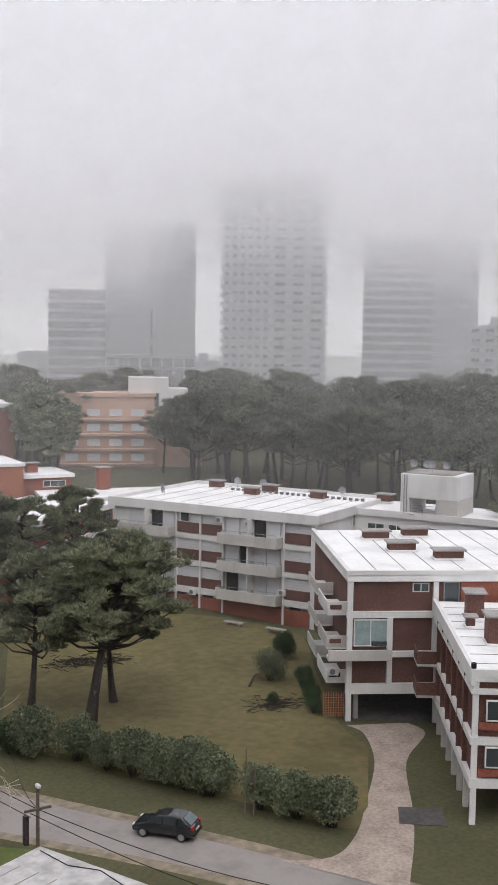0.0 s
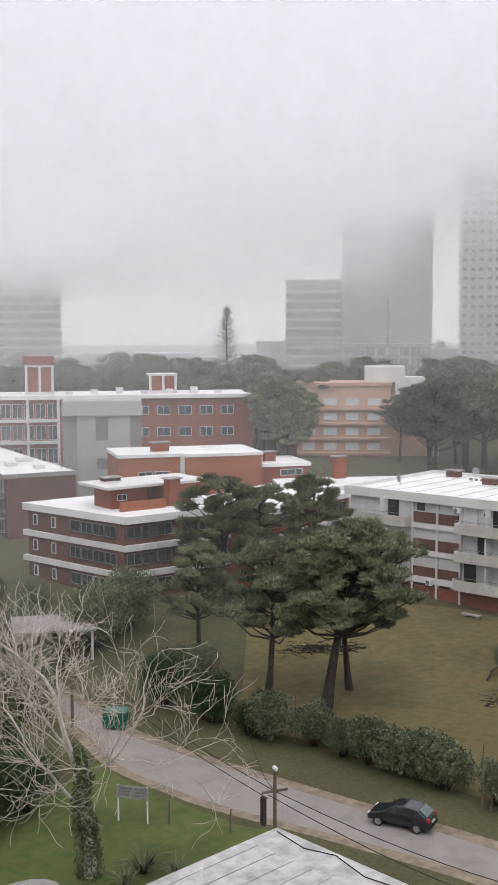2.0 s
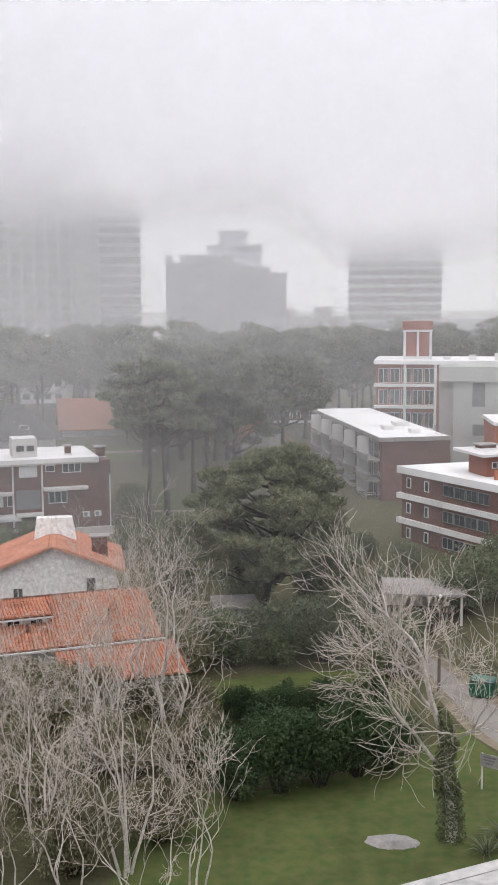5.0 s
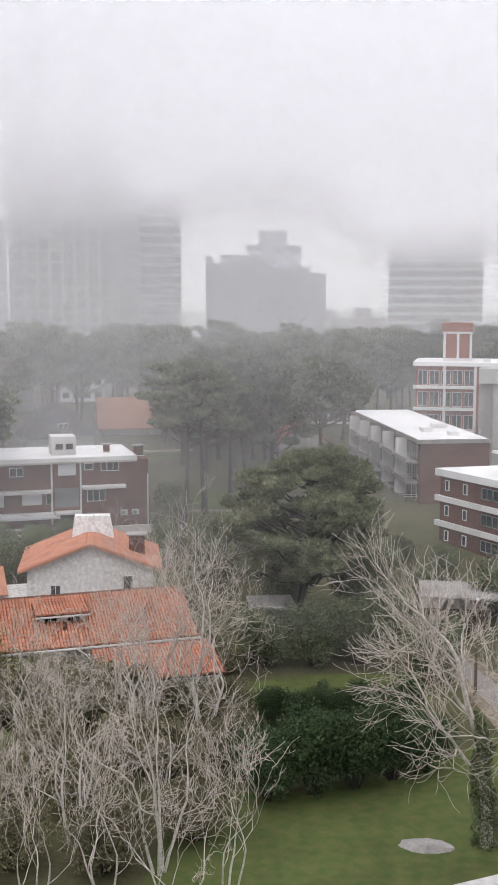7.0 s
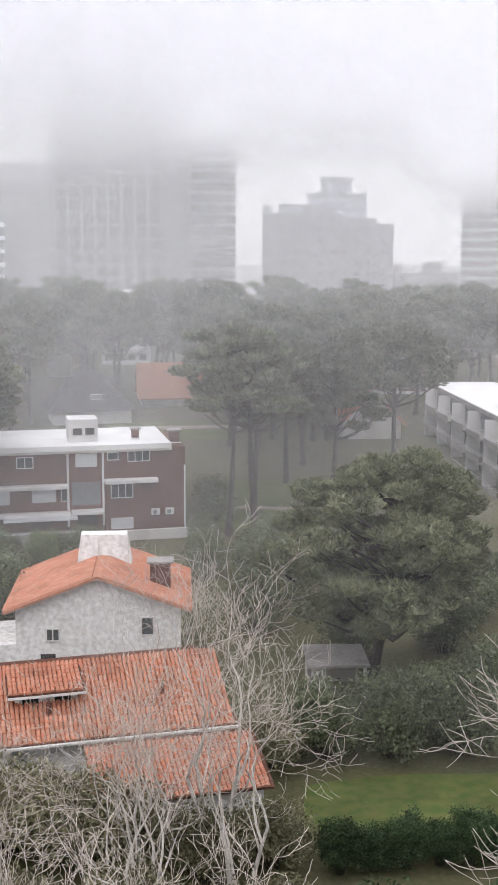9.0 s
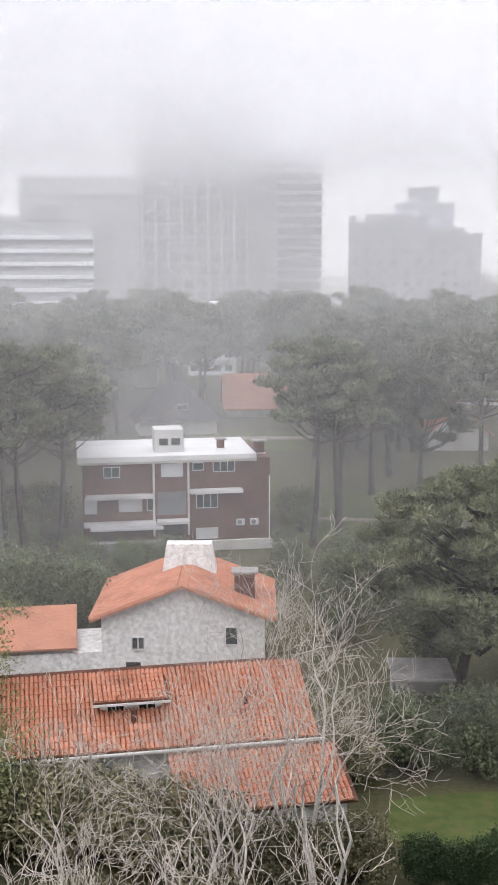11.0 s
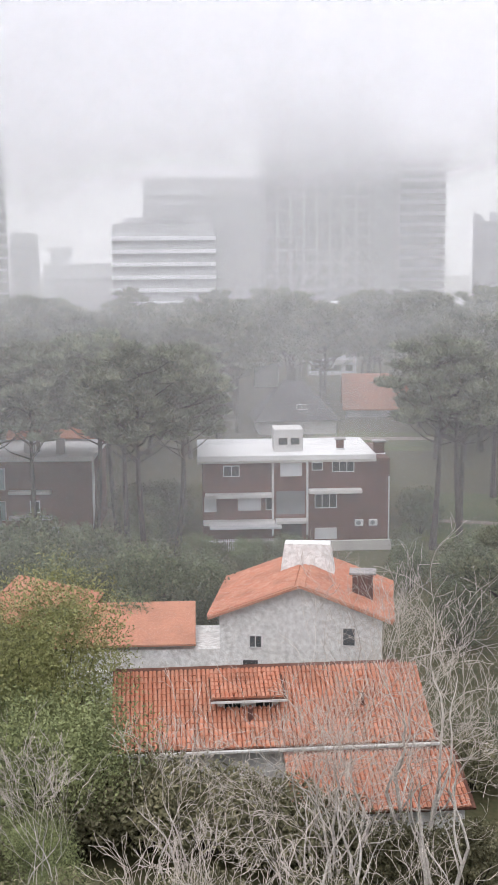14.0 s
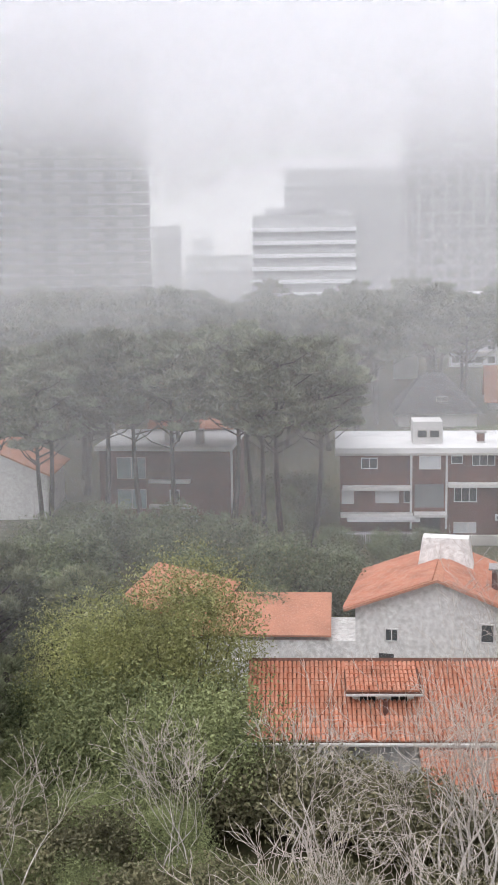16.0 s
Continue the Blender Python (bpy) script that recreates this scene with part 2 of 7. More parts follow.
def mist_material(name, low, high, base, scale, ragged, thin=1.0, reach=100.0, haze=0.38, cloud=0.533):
    """Drifting fog droplets, thin near the ground, thick in the cloud base; brightness by height is put into their
    colour.
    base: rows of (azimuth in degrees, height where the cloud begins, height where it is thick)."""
    m = bpy.data.materials.new(name)
    m.use_nodes = True
    n, l = m.node_tree.nodes, m.node_tree.links
    n.clear()
    out = n.new("ShaderNodeOutputMaterial")
    clear = n.new("ShaderNodeBsdfTransparent")
    dif, tra = n.new("ShaderNodeBsdfDiffuse"), n.new("ShaderNodeBsdfTranslucent")
    drops = n.new("ShaderNodeAddShader")
    l.new(dif.outputs[0], drops.inputs[0])
    l.new(tra.outputs[0], drops.inputs[1])
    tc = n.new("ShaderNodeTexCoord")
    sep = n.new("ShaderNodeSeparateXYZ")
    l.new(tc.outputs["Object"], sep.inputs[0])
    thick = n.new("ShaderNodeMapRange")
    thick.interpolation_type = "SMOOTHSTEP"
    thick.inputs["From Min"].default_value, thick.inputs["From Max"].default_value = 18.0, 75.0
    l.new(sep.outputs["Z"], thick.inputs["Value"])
    # Fog brightness is painted here: haze tone low down, cloud tone higher up.
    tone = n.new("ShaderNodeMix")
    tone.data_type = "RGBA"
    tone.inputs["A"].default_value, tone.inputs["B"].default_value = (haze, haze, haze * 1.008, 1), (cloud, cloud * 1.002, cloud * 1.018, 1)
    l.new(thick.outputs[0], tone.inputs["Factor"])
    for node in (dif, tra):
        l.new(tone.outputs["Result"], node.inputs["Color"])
    mp = n.new("ShaderNodeMapping")
    mp.inputs["Scale"].default_value = (1, 1, 2.0)
    l.new(tc.outputs["Object"], mp.inputs[0])
    nz = n.new("ShaderNodeTexNoise")
    nz.inputs["Scale"].default_value, nz.inputs["Detail"].default_value = scale, 5
    l.new(mp.outputs[0], nz.inputs["Vector"])
    cen = n.new("ShaderNodeMath")
    cen.operation = "MULTIPLY_ADD"
    cen.inputs[1].default_value, cen.inputs[2].default_value = ragged, -ragged / 2
    l.new(nz.outputs["Fac"], cen.inputs[0])
    zz = n.new("ShaderNodeMath")
    l.new(sep.outputs["Z"], zz.inputs[0])
    l.new(cen.outputs[0], zz.inputs[1])
    ramp = n.new("ShaderNodeMapRange")
    ramp.interpolation_type = "SMOOTHSTEP"
    ramp.inputs["To Min"].default_value, ramp.inputs["To Max"].default_value = low, high
    l.new(zz.outputs[0], ramp.inputs["Value"])
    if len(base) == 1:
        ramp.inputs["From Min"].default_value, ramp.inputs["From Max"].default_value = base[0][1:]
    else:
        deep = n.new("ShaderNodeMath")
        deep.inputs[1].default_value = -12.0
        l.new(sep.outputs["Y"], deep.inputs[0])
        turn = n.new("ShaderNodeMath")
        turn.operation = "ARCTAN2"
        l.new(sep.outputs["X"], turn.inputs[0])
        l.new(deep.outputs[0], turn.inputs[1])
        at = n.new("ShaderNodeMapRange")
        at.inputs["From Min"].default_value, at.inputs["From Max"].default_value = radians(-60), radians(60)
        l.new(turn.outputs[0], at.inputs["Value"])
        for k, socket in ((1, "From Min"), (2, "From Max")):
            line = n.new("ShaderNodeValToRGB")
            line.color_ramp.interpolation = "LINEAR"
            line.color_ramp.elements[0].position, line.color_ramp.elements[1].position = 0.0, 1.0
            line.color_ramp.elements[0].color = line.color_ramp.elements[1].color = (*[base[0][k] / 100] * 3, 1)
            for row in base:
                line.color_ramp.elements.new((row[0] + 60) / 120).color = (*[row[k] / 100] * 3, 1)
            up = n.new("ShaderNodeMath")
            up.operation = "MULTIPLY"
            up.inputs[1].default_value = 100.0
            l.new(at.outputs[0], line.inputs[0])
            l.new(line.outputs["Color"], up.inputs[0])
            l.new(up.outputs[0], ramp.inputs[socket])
    side = n.new("ShaderNodeMapRange")
    side.interpolation_type = "SMOOTHSTEP"
    side.inputs["From Min"].default_value, side.inputs["From Max"].default_value = -0.45 * reach, 0.6 * reach
    side.inputs["To Min"].default_value, side.inputs["To Max"].default_value = 1.15 if thin < 1 else 1.0, thin
    l.new(sep.outputs["X"], side.inputs["Value"])
    dens = n.new("ShaderNodeMath")
    dens.operation = "MULTIPLY"
    l.new(ramp.outputs[0], dens.inputs[0])
    l.new(side.outputs[0], dens.inputs[1])
    mix = n.new("ShaderNodeMixShader")
    l.new(dens.outputs[0], mix.inputs[0])
    l.new(clear.outputs[0], mix.inputs[1])
    l.new(drops.outputs[0], mix.inputs[2])
    l.new(mix.outputs[0], out.inputs[0])
    return m


# building blocks
def mesh_of(bm, name, mat):
    me = bpy.data.meshes.new(name)
    bm.normal_update()
    bm.to_mesh(me)
    bm.free()
    me.materials.append(mat)
    return me


def part(name, bm, mat, parent, label=""):
    ob = new(name, bm if isinstance(bm, bpy.types.Mesh) else mesh_of(bm, name, mat))
    ob.parent = parent
    if label:
        ob["label"] = label
    return ob


def thing(name, m, label, category, group="", kind=""):
    ob = new(name)
    ob.matrix_world = m
    return tagged(ob, label, category, group, kind)


def add_box(bm, x0, x1, y0, y1, z0, z1, bevel=0.0, m=None):
    v = [bm.verts.new((x, y, z)) for x in (x0, x1) for y in (y0, y1) for z in (z0, z1)]
    f = [bm.faces.new([v[i] for i in q]) for q in ((0, 1, 3, 2), (4, 6, 7, 5), (0, 4, 5, 1), (2, 3, 7, 6), (0, 2, 6, 4), (1, 5, 7, 3))]
    if bevel:
        e = {e for q in f for e in q.edges}
        r = bmesh.ops.bevel(bm, geom=list(e), offset=bevel, segments=1, affect="EDGES")
        v = list({w for q in r["faces"] for w in q.verts})
    if m is not None:
        for w in v:
            w.co = m @ w.co
    return bm


def boxes(*lots, bevel=0.0):
    bm = bmesh.new()
    for b in lots:
        add_box(bm, *b, bevel=bevel)
    return bm


def prism(poly, z0, z1):
    """An upright solid over a plan of corners, anticlockwise."""
    bm = bmesh.new()
    lo = [bm.verts.new((x, y, z0)) for x, y in poly]
    hi = [bm.verts.new((x, y, z1)) for x, y in poly]
    bm.faces.new(lo[::-1])
    bm.faces.new(hi)
    for i in range(len(poly)):
        j = (i + 1) % len(poly)
        bm.faces.new((lo[i], lo[j], hi[j], hi[i]))
    return bm


def add_tube(bm, pts, radii, sides=6, cap=True):
    rings = []
    for i, p in enumerate(pts):
        p = Vector(p)
        d = (Vector(pts[min(i + 1, len(pts) - 1)]) - Vector(pts[max(i - 1, 0)])).normalized()
        a = d.orthogonal().normalized()
        b = d.cross(a)
        rings.append([bm.verts.new(p + radii[i] * (math.cos(2 * math.pi * k / sides) * a + math.sin(2 * math.pi * k / sides) * b)) for k in range(sides)])
    for r, s in zip(rings, rings[1:]):
        for k in range(sides):
            bm.faces.new((r[k], r[(k + 1) % sides], s[(k + 1) % sides], s[k]))
    if cap and sides > 2:
        bm.faces.new(rings[0][::-1])
        bm.faces.new(rings[-1])
    return bm


def along(left, right, z=0.0):
    """The frame of a facade seen from its front: x from its left foot to its right foot, y into the building. Also its length."""
    d = Vector((right[0] - left[0], right[1] - left[1], 0))
    return pose(left[0], left[1], z, 0, 0, math.degrees(math.atan2(d.y, d.x))), d.length


WINDOWS = {}


def window(parent, m, w, h, mat=None, glass=None, mullions=1, depth=0.12, name="window", bar=0.07):
    """A framed window, its pane set back, lying in the x-z plane of m; y points into the wall."""
    key = (round(w, 2), round(h, 2), (mat or WHITE).name, (glass or GLASS).name, mullions, bar)
    if key not in WINDOWS:
        bm = boxes((0, bar, -depth / 2, depth, 0, h), (w - bar, w, -depth / 2, depth, 0, h), (bar, w - bar, -depth / 2, depth, 0, bar), (bar, w - bar, -depth / 2, depth, h - bar, h))
        for i in range(mullions):
            x = w * (i + 1) / (mullions + 1)
            add_box(bm, x - bar / 2, x + bar / 2, -depth / 3, depth, bar, h - bar)
        WINDOWS[key] = (mesh_of(bm, name, mat or WHITE), mesh_of(boxes((bar, w - bar, 0.0, 0.03, bar, h - bar)), "pane", glass or GLASS))
    f, p = WINDOWS[key]
    ob = part(name, f, None, parent)
    ob.matrix_local = m
    part("pane", p, None, ob)
    return ob


def rail(parent, pts, h=1.0, bars=2, mat=None, name="railing", r=0.03):
    bm = bmesh.new()
    for a, b in zip(pts, pts[1:]):
        a, b = Vector(a), Vector(b)
        for k in range(bars):
            up = Vector((0, 0, h * (k + 1) / bars))
            add_tube(bm, [a + up, b + up], [r, r], 4)
        n = max(1, int((b - a).length / 1.2))
        for i in range(n + 1):
            q = a.lerp(b, i / n)
            add_tube(bm, [q, q + Vector((0, 0, h))], [r, r], 4)
    return part(name, bm, mat or WHITE, parent)


# plants
def raw_mesh(name, verts, faces, mat):
    me = bpy.data.meshes.new(name)
    me.from_pydata(verts, [], faces)
    me.materials.append(mat)
    return me


def tufts(rng, centres, size, blades, mat, name, up=0.5, width=0.085):
    """Needle tufts: blades that spray out of each centre."""
    v, f = [], []
    for c in centres:
        s = size * rng.uniform(0.7, 1.3)
        for _ in range(blades):
            d = rng.normal(size=3)
            d[2] = abs(d[2]) * 0.9 + up - 0.35
            d /= np.linalg.norm(d)
            o = np.cross(d, rng.normal(size=3))
            o *= width * s / (np.linalg.norm(o) + 1e-6)
            i = len(v)
            v += [tuple(c - o), tuple(c + o), tuple(c + d * s + o * 0.3), tuple(c + d * s - o * 0.3)]
            f.append((i, i + 1, i + 2, i + 3))
    return raw_mesh(name, v, f, mat)


def leaves(rng, centres, size, mat, name):
    v, f = [], []
    for c in centres:
        a = rng.normal(size=3)
        a /= np.linalg.norm(a)
        b = np.cross(a, rng.normal(size=3))
        b /= np.linalg.norm(b) + 1e-6
        s = size * rng.uniform(0.6, 1.3)
        i = len(v)
        v += [tuple(c - a * s), tuple(c - b * s * 0.45), tuple(c + a * s), tuple(c + b * s * 0.45)]
        f.append((i, i + 1, i + 2, i + 3))
    return raw_mesh(name, v, f, mat)


def pine_meshes(seed, height, spread, crown_low, pads, per_pad, size, blades, mat, lean=0.0, trunk_r=0.3, flat=0.38, pad=(0.26, 0.42), width=0.085):
    """An umbrella pine: a bare trunk that forks, limbs, and pads of needles at different heights."""
    rng = np.random.default_rng(seed)
    bm = bmesh.new()
    pts, rad = [], []
    bend = rng.uniform(-1, 1, 2) * 0.04 * height
    for i in range(7):
        k = i / 6
        pts.append((lean * height * k + bend[0] * math.sin(3 * k), bend[1] * math.sin(2.5 * k), height * 0.86 * k))
        rad.append(trunk_r * (1 - 0.72 * k) * (1.25 if i == 0 else 1))
    add_tube(bm, pts, rad, 7)
    centres = []
    for i in range(pads):
        k = (i + rng.uniform(0, 1)) / pads
        a = 2.399963 * i + rng.uniform(-0.4, 0.4)
        z = height * (crown_low + (0.97 - crown_low) * k)
        out = spread * (rng.uniform(0.35, 0.95)) * math.sqrt(max(0.05, 1 - (max(0, k - 0.25) / 0.8) ** 2)) * (0.75 + 0.25 * min(1, k * 4))
        base_z = max(height * crown_low * 0.8, z - out * rng.uniform(0.45, 0.9))
        j = min(5, int(base_z / (height * 0.86) * 6))
        t = base_z / (height * 0.86) * 6 - j
        p0 = Vector(pts[j]).lerp(Vector(pts[j + 1]), min(1, max(0, t)))
        end = Vector((p0.x + out * math.cos(a), p0.y + out * math.sin(a), z - 0.3))
        mid = p0.lerp(end, 0.5) + Vector((0, 0, -0.1 * out + rng.uniform(-0.2, 0.2)))
        add_tube(bm, [p0, mid, end], [trunk_r * 0.34, trunk_r * 0.22, trunk_r * 0.08], 4)
        pr = spread * rng.uniform(*pad)
        for _ in range(per_pad):
            q = rng.normal(size=3)
            q /= np.linalg.norm(q)
            q *= rng.uniform(0.35, 1.0) ** 0.5
            centres.append(np.array((end.x + q[0] * pr, end.y + q[1] * pr, end.z + 0.25 * pr + q[2] * pr * flat)))
    wood = mesh_of(bm, "trunk", BARK)
    return wood, tufts(rng, centres, size, blades, mat, "crown", width=width)


def plant(name, meshes, m, label, category, group="", scale=1.0):
    ob = thing(name, m @ Matrix.Scale(scale, 4), label, category, group)
    for part_name, me in zip(("trunk", "crown"), meshes):
        part(part_name, me, None, ob)
    return ob


def bare_meshes(seed, height, spread, forks=4, trunk_r=0.25, twig=0.012, levels=5, stems=1, droop=0.0, first=0.25, lift=0.16):
    """A leafless tree: stems that fork and fork again down to fine twigs."""
    rng = np.random.default_rng(seed)
    thick, v, f = bmesh.new(), [], []

    def twigs(p, q, r0, r1):
        d = q - p
        a = d.orthogonal().normalized()
        b = d.normalized().cross(a)
        i = len(v)
        for c, r in ((p, r0), (q, r1)):
            for k in range(3):
                w = c + r * (math.cos(2.094 * k) * a + math.sin(2.094 * k) * b)
                v.append(tuple(w))
        for k in range(3):
            f.append((i + k, i + (k + 1) % 3, i + 3 + (k + 1) % 3, i + 3 + k))

    def grow(p, d, length, r, level):
        n = 4
        pts, rad = [p.copy()], [r]
        for i in range(n):
            d = (d + Vector(rng.normal(size=3)) * (0.07 if level == 0 else 0.2) + Vector((0, 0, 0.05 - droop * level))).normalized()
            p = p + d * length / n
            pts.append(p.copy())
            rad.append(max(twig, r * (1 - 0.4 * (i + 1) / n)))
        if r > 0.024:
            add_tube(thick, pts, rad, 5)
        else:
            for i in range(n):
                twigs(pts[i], pts[i + 1], rad[i], rad[i + 1])
        if level >= levels:
            return
        k = forks + (1 if level == 1 else 0)
        for j in range(k):
            t = 0.3 + 0.7 * (j + rng.uniform(0, 0.8)) / k if j else 1.0
            i = min(n - 1, int(t * n))
            s = pts[i].lerp(pts[i + 1], min(1, t * n - i))
            side = Vector(rng.normal(size=3))
            side = (side - side.dot(d) * d).normalized()
            w = rng.uniform(0.5, 1.5) * spread if j else 0.4 * spread
            grow(s, (d + side * w + Vector((0, 0, lift if level < 3 else 0.03))).normalized(), length * rng.uniform(0.6, 0.84), max(twig, rad[i] * rng.uniform(0.34, 0.52) if j else rad[-1] * 0.85), level + 1)

    for s in range(stems):
        a = 2 * math.pi * s / stems + rng.uniform(0, 1)
        d = Vector((math.cos(a) * 0.25 * (stems > 1), math.sin(a) * 0.25 * (stems > 1), 1)).normalized()
        grow(Vector((0.3 * math.cos(a) * (stems > 1), 0.3 * math.sin(a) * (stems > 1), -0.1)), d, height * (first + 0.08), trunk_r, 0)
    return mesh_of(thick, "trunk", TWIG), raw_mesh("crown", v, f, TWIG_FINE)


def bare_tree(name, meshes, m, label, group="", scale=1.0):
    ob = thing(name, m @ Matrix.Scale(scale, 4), label, "tree", group)
    part("trunk", meshes[0], None, ob)
    part("crown", meshes[1], None, ob)
    return ob


def bush_meshes(seed, rx, ry, h, count, leaf, mat, lumps=7):
    """A shrub: many leaves over a few rounded lumps, with stems inside."""
    rng = np.random.default_rng(seed)
    bm = bmesh.new()
    c = []
    for i in range(lumps):
        a = 2.4 * i + rng.uniform(-0.3, 0.3)
        k = math.sqrt((i + 0.3) / lumps) * 0.62
        o = np.array((rx * k * math.cos(a), ry * k * math.sin(a), h * rng.uniform(0.42, 0.66)))
        s = np.array((rx * rng.uniform(0.38, 0.6), ry * rng.uniform(0.38, 0.6), h * rng.uniform(0.30, 0.42)))
        add_tube(bm, [(o[0] * 0.2, o[1] * 0.2, -0.05), tuple(o)], [0.06, 0.03], 4)
        for _ in range(count // lumps):
            q = rng.normal(size=3)
            q /= np.linalg.norm(q)
            q *= rng.uniform(0.55, 1.08)
            p = o + q * s
            if p[2] < 0.05:
                p[2] = rng.uniform(0.05, 0.5)
            c.append(p)
    return mesh_of(bm, "stem", BARK), leaves(rng, c, leaf, mat, "foliage")


def shrub(name, meshes, m, label, group="", scale=1.0):
    ob = thing(name, m @ Matrix.Scale(scale, 4), label, "shrub", group)
    part("stem", meshes[0], None, ob)["kind"] = "stuff"
    part("foliage", meshes[1], None, ob)
    return ob


def rise(y):
    """The ground's height: level near the road, then a gentle slope."""
    return min(4.0, max(0.0, 0.05 * (y - 95)))


def foot(x, y, turn=0.0):
    return pose(x, y, rise(y), 0, 0, turn)


# ground, road, lawns
def smooth(line, n=5):
    """A line drawn smoothly through its points."""
    q = [Vector(p) for p in (line[0], *line, line[-1])]
    out = []
    for i in range(1, len(q) - 2):
        for k in range(n):
            t = k / n
            p = 0.5 * (2 * q[i] + (q[i + 1] - q[i - 1]) * t + (2 * q[i - 1] - 5 * q[i] + 4 * q[i + 1] - q[i + 2]) * t * t + (3 * q[i] - q[i - 1] - 3 * q[i + 1] + q[i + 2]) * t ** 3)
            out.append((p.x, p.y))
    return out + [tuple(q[-1])]


def strip(name, left, right, mat, z, label, category, kind="structure"):
    """A sheet between two edge lines, with a little thickness."""
    bm = bmesh.new()
    rows = []
    left, right = smooth(left), smooth(right)
    for (a, b), (c, d) in zip(left, right):
        n = 6
        rows.append([bm.verts.new((a + (c - a) * i / n, b + (d - b) * i / n, rise(b + (d - b) * i / n) + z + 0.03 * math.sin(math.pi * i / n))) for i in range(n + 1)])
    for r, s in zip(rows, rows[1:]):
        for i in range(len(r) - 1):
            bm.faces.new((r[i], r[i + 1], s[i + 1], s[i]))
    bmesh.ops.recalc_face_normals(bm, faces=bm.faces[:])
    if sum(f.normal.z for f in bm.faces) < 0:
        bmesh.ops.reverse_faces(bm, faces=bm.faces[:])
    ob = new(name, mesh_of(bm, name, mat))
    return tagged(ob, label, category, kind=kind)


GROUND_MAT = material("grass_and_litter", (0.105, 0.095, 0.05), 0.95, 3.0, 0.3, 0.12, 0.35, 0.4, alt=(0.07, 0.075, 0.035))
LAWN_MAT = material("winter_lawn", (0.165, 0.128, 0.06), 0.95, 1.1, 0.2, 0.09, 0.45, 0.3, alt=(0.11, 0.105, 0.045))
GREEN_MAT = material("green_lawn", (0.11, 0.12, 0.04), 0.95, 1.3, 0.2, 0.16, 0.5, 0.3, alt=(0.07, 0.105, 0.027))
bm = bmesh.new()
ys = [-600, -100, 0, 30, 60, 95, 115, 135, 155, 175, 220, 400, 900, 2500]
xs = [-2500, -600, -200, -100, -50, 0, 50, 100, 200, 600, 2500]
grid = [[bm.verts.new((x, y, rise(y))) for x in xs] for y in ys]
for r, s in zip(grid, grid[1:]):
    for i in range(len(xs) - 1):
        bm.faces.new((r[i], r[i + 1], s[i + 1], s[i]))
tagged(new("ground", mesh_of(bm, "ground", GROUND_MAT)), "olive winter grass and leaf litter", "ground", kind="structure")
ROAD_L = [(15.5, 100), (16.4, 90), (17.2, 84.4), (17.9, 77), (18.6, 72), (21.3, 65.9), (23.6, 62.2), (28.0, 56.3), (33.0, 48.6), (38.5, 38), (46, 22)]
ROAD_R = [(17.8, 101), (18.1, 92), (18.9, 86.8), (20.4, 79.5), (21.8, 75.4), (24.3, 70.4), (26.2, 67.2), (30.6, 59.8), (35.2, 52.2), (41.0, 41), (49, 24)]
strip("road", ROAD_L, ROAD_R, ASPHALT, 0.02, "grey worn asphalt street with sandy edges", "road")
strip("verge", [(a - 0.7, b - 0.4) for a, b in ROAD_L], [(a + 0.75, b + 0.45) for a, b in ROAD_R], SAND, 0.008, "pale sandy verge along the street", "verge")
strip("lawn", [(28.8, 76), (31.5, 71.6), (33.5, 66.9), (36.0, 63.0), (38.6, 57.6), (41.0, 52.4), (42.6, 51.2)], [(42, 108), (50, 106), (60, 102.5), (66, 92), (60, 80), (53.2, 68), (51.5, 62)], LAWN_MAT, 0.02, "olive brown mown winter lawn between apartment blocks", "lawn")
strip("lawn_green", [(-6, 46), (-3, 62.5), (3, 64), (8, 66), (13, 69), (17.2, 73)], [(20, 40), (25, 56), (22.6, 60.6), (20.6, 64.6), (18.6, 68.6), (17.6, 72.6)], GREEN_MAT, 0.016, "fresh green lawn beside the street", "lawn")
strip("lawn_garden", [(0.5, 78.5), (5, 79), (10, 79.5), (14, 79)], [(0.5, 83.5), (5, 85), (10, 85.5), (14, 86)], GREEN_MAT, 0.016, "small green lawn behind the dense hedge", "lawn")
strip("lawn_house", [(-10.5, 136), (-6, 134), (0, 134)], [(-10.5, 152), (-6, 154), (0, 154)], GREEN_MAT, 0.02, "green lawn beside the brown brick house", "lawn")
strip("path_house", [(-10.4, 141), (-5, 141.4), (2, 141)], [(-10.4, 142.2), (-5, 142.6), (2, 142.2)], SAND, 0.05, "pale path across the lawn", "path")
strip("lawn_far", [(-28, 176), (-18, 176), (-9, 177)], [(-28, 192), (-18, 193), (-9, 193)], GREEN_MAT, 0.02, "green lawn between the far houses", "lawn")
strip("path_far", [(-27, 184), (-18, 185), (-8, 187)], [(-27, 187), (-18, 188), (-8, 190)], GRAVEL, 0.05, "pale path between the far houses", "path")
strip("driveway", [(53.0, 66.5), (53.0, 64.4), (50.0, 59.5), (45.1, 54.4), (41.5, 50.9), (38.4, 49.2), (35.6, 50.4)], [(57.5, 64.5), (57.0, 62.0), (51.9, 58.3), (46.6, 51.6), (43.4, 47.9), (40.2, 44.6), (39.4, 43.4)], GRAVEL, 0.034, "pale gravel driveway with worn earthy edges", "driveway")
# The floor's dark colour stands for the shade under the stilts.
strip("garage_floor", [(53.6, 67.6), (62, 79)], [(60, 63.4), (69, 75)], DARK_CONCRETE, 0.03, "concrete garage floor under the block, darkened for shade", "floor")


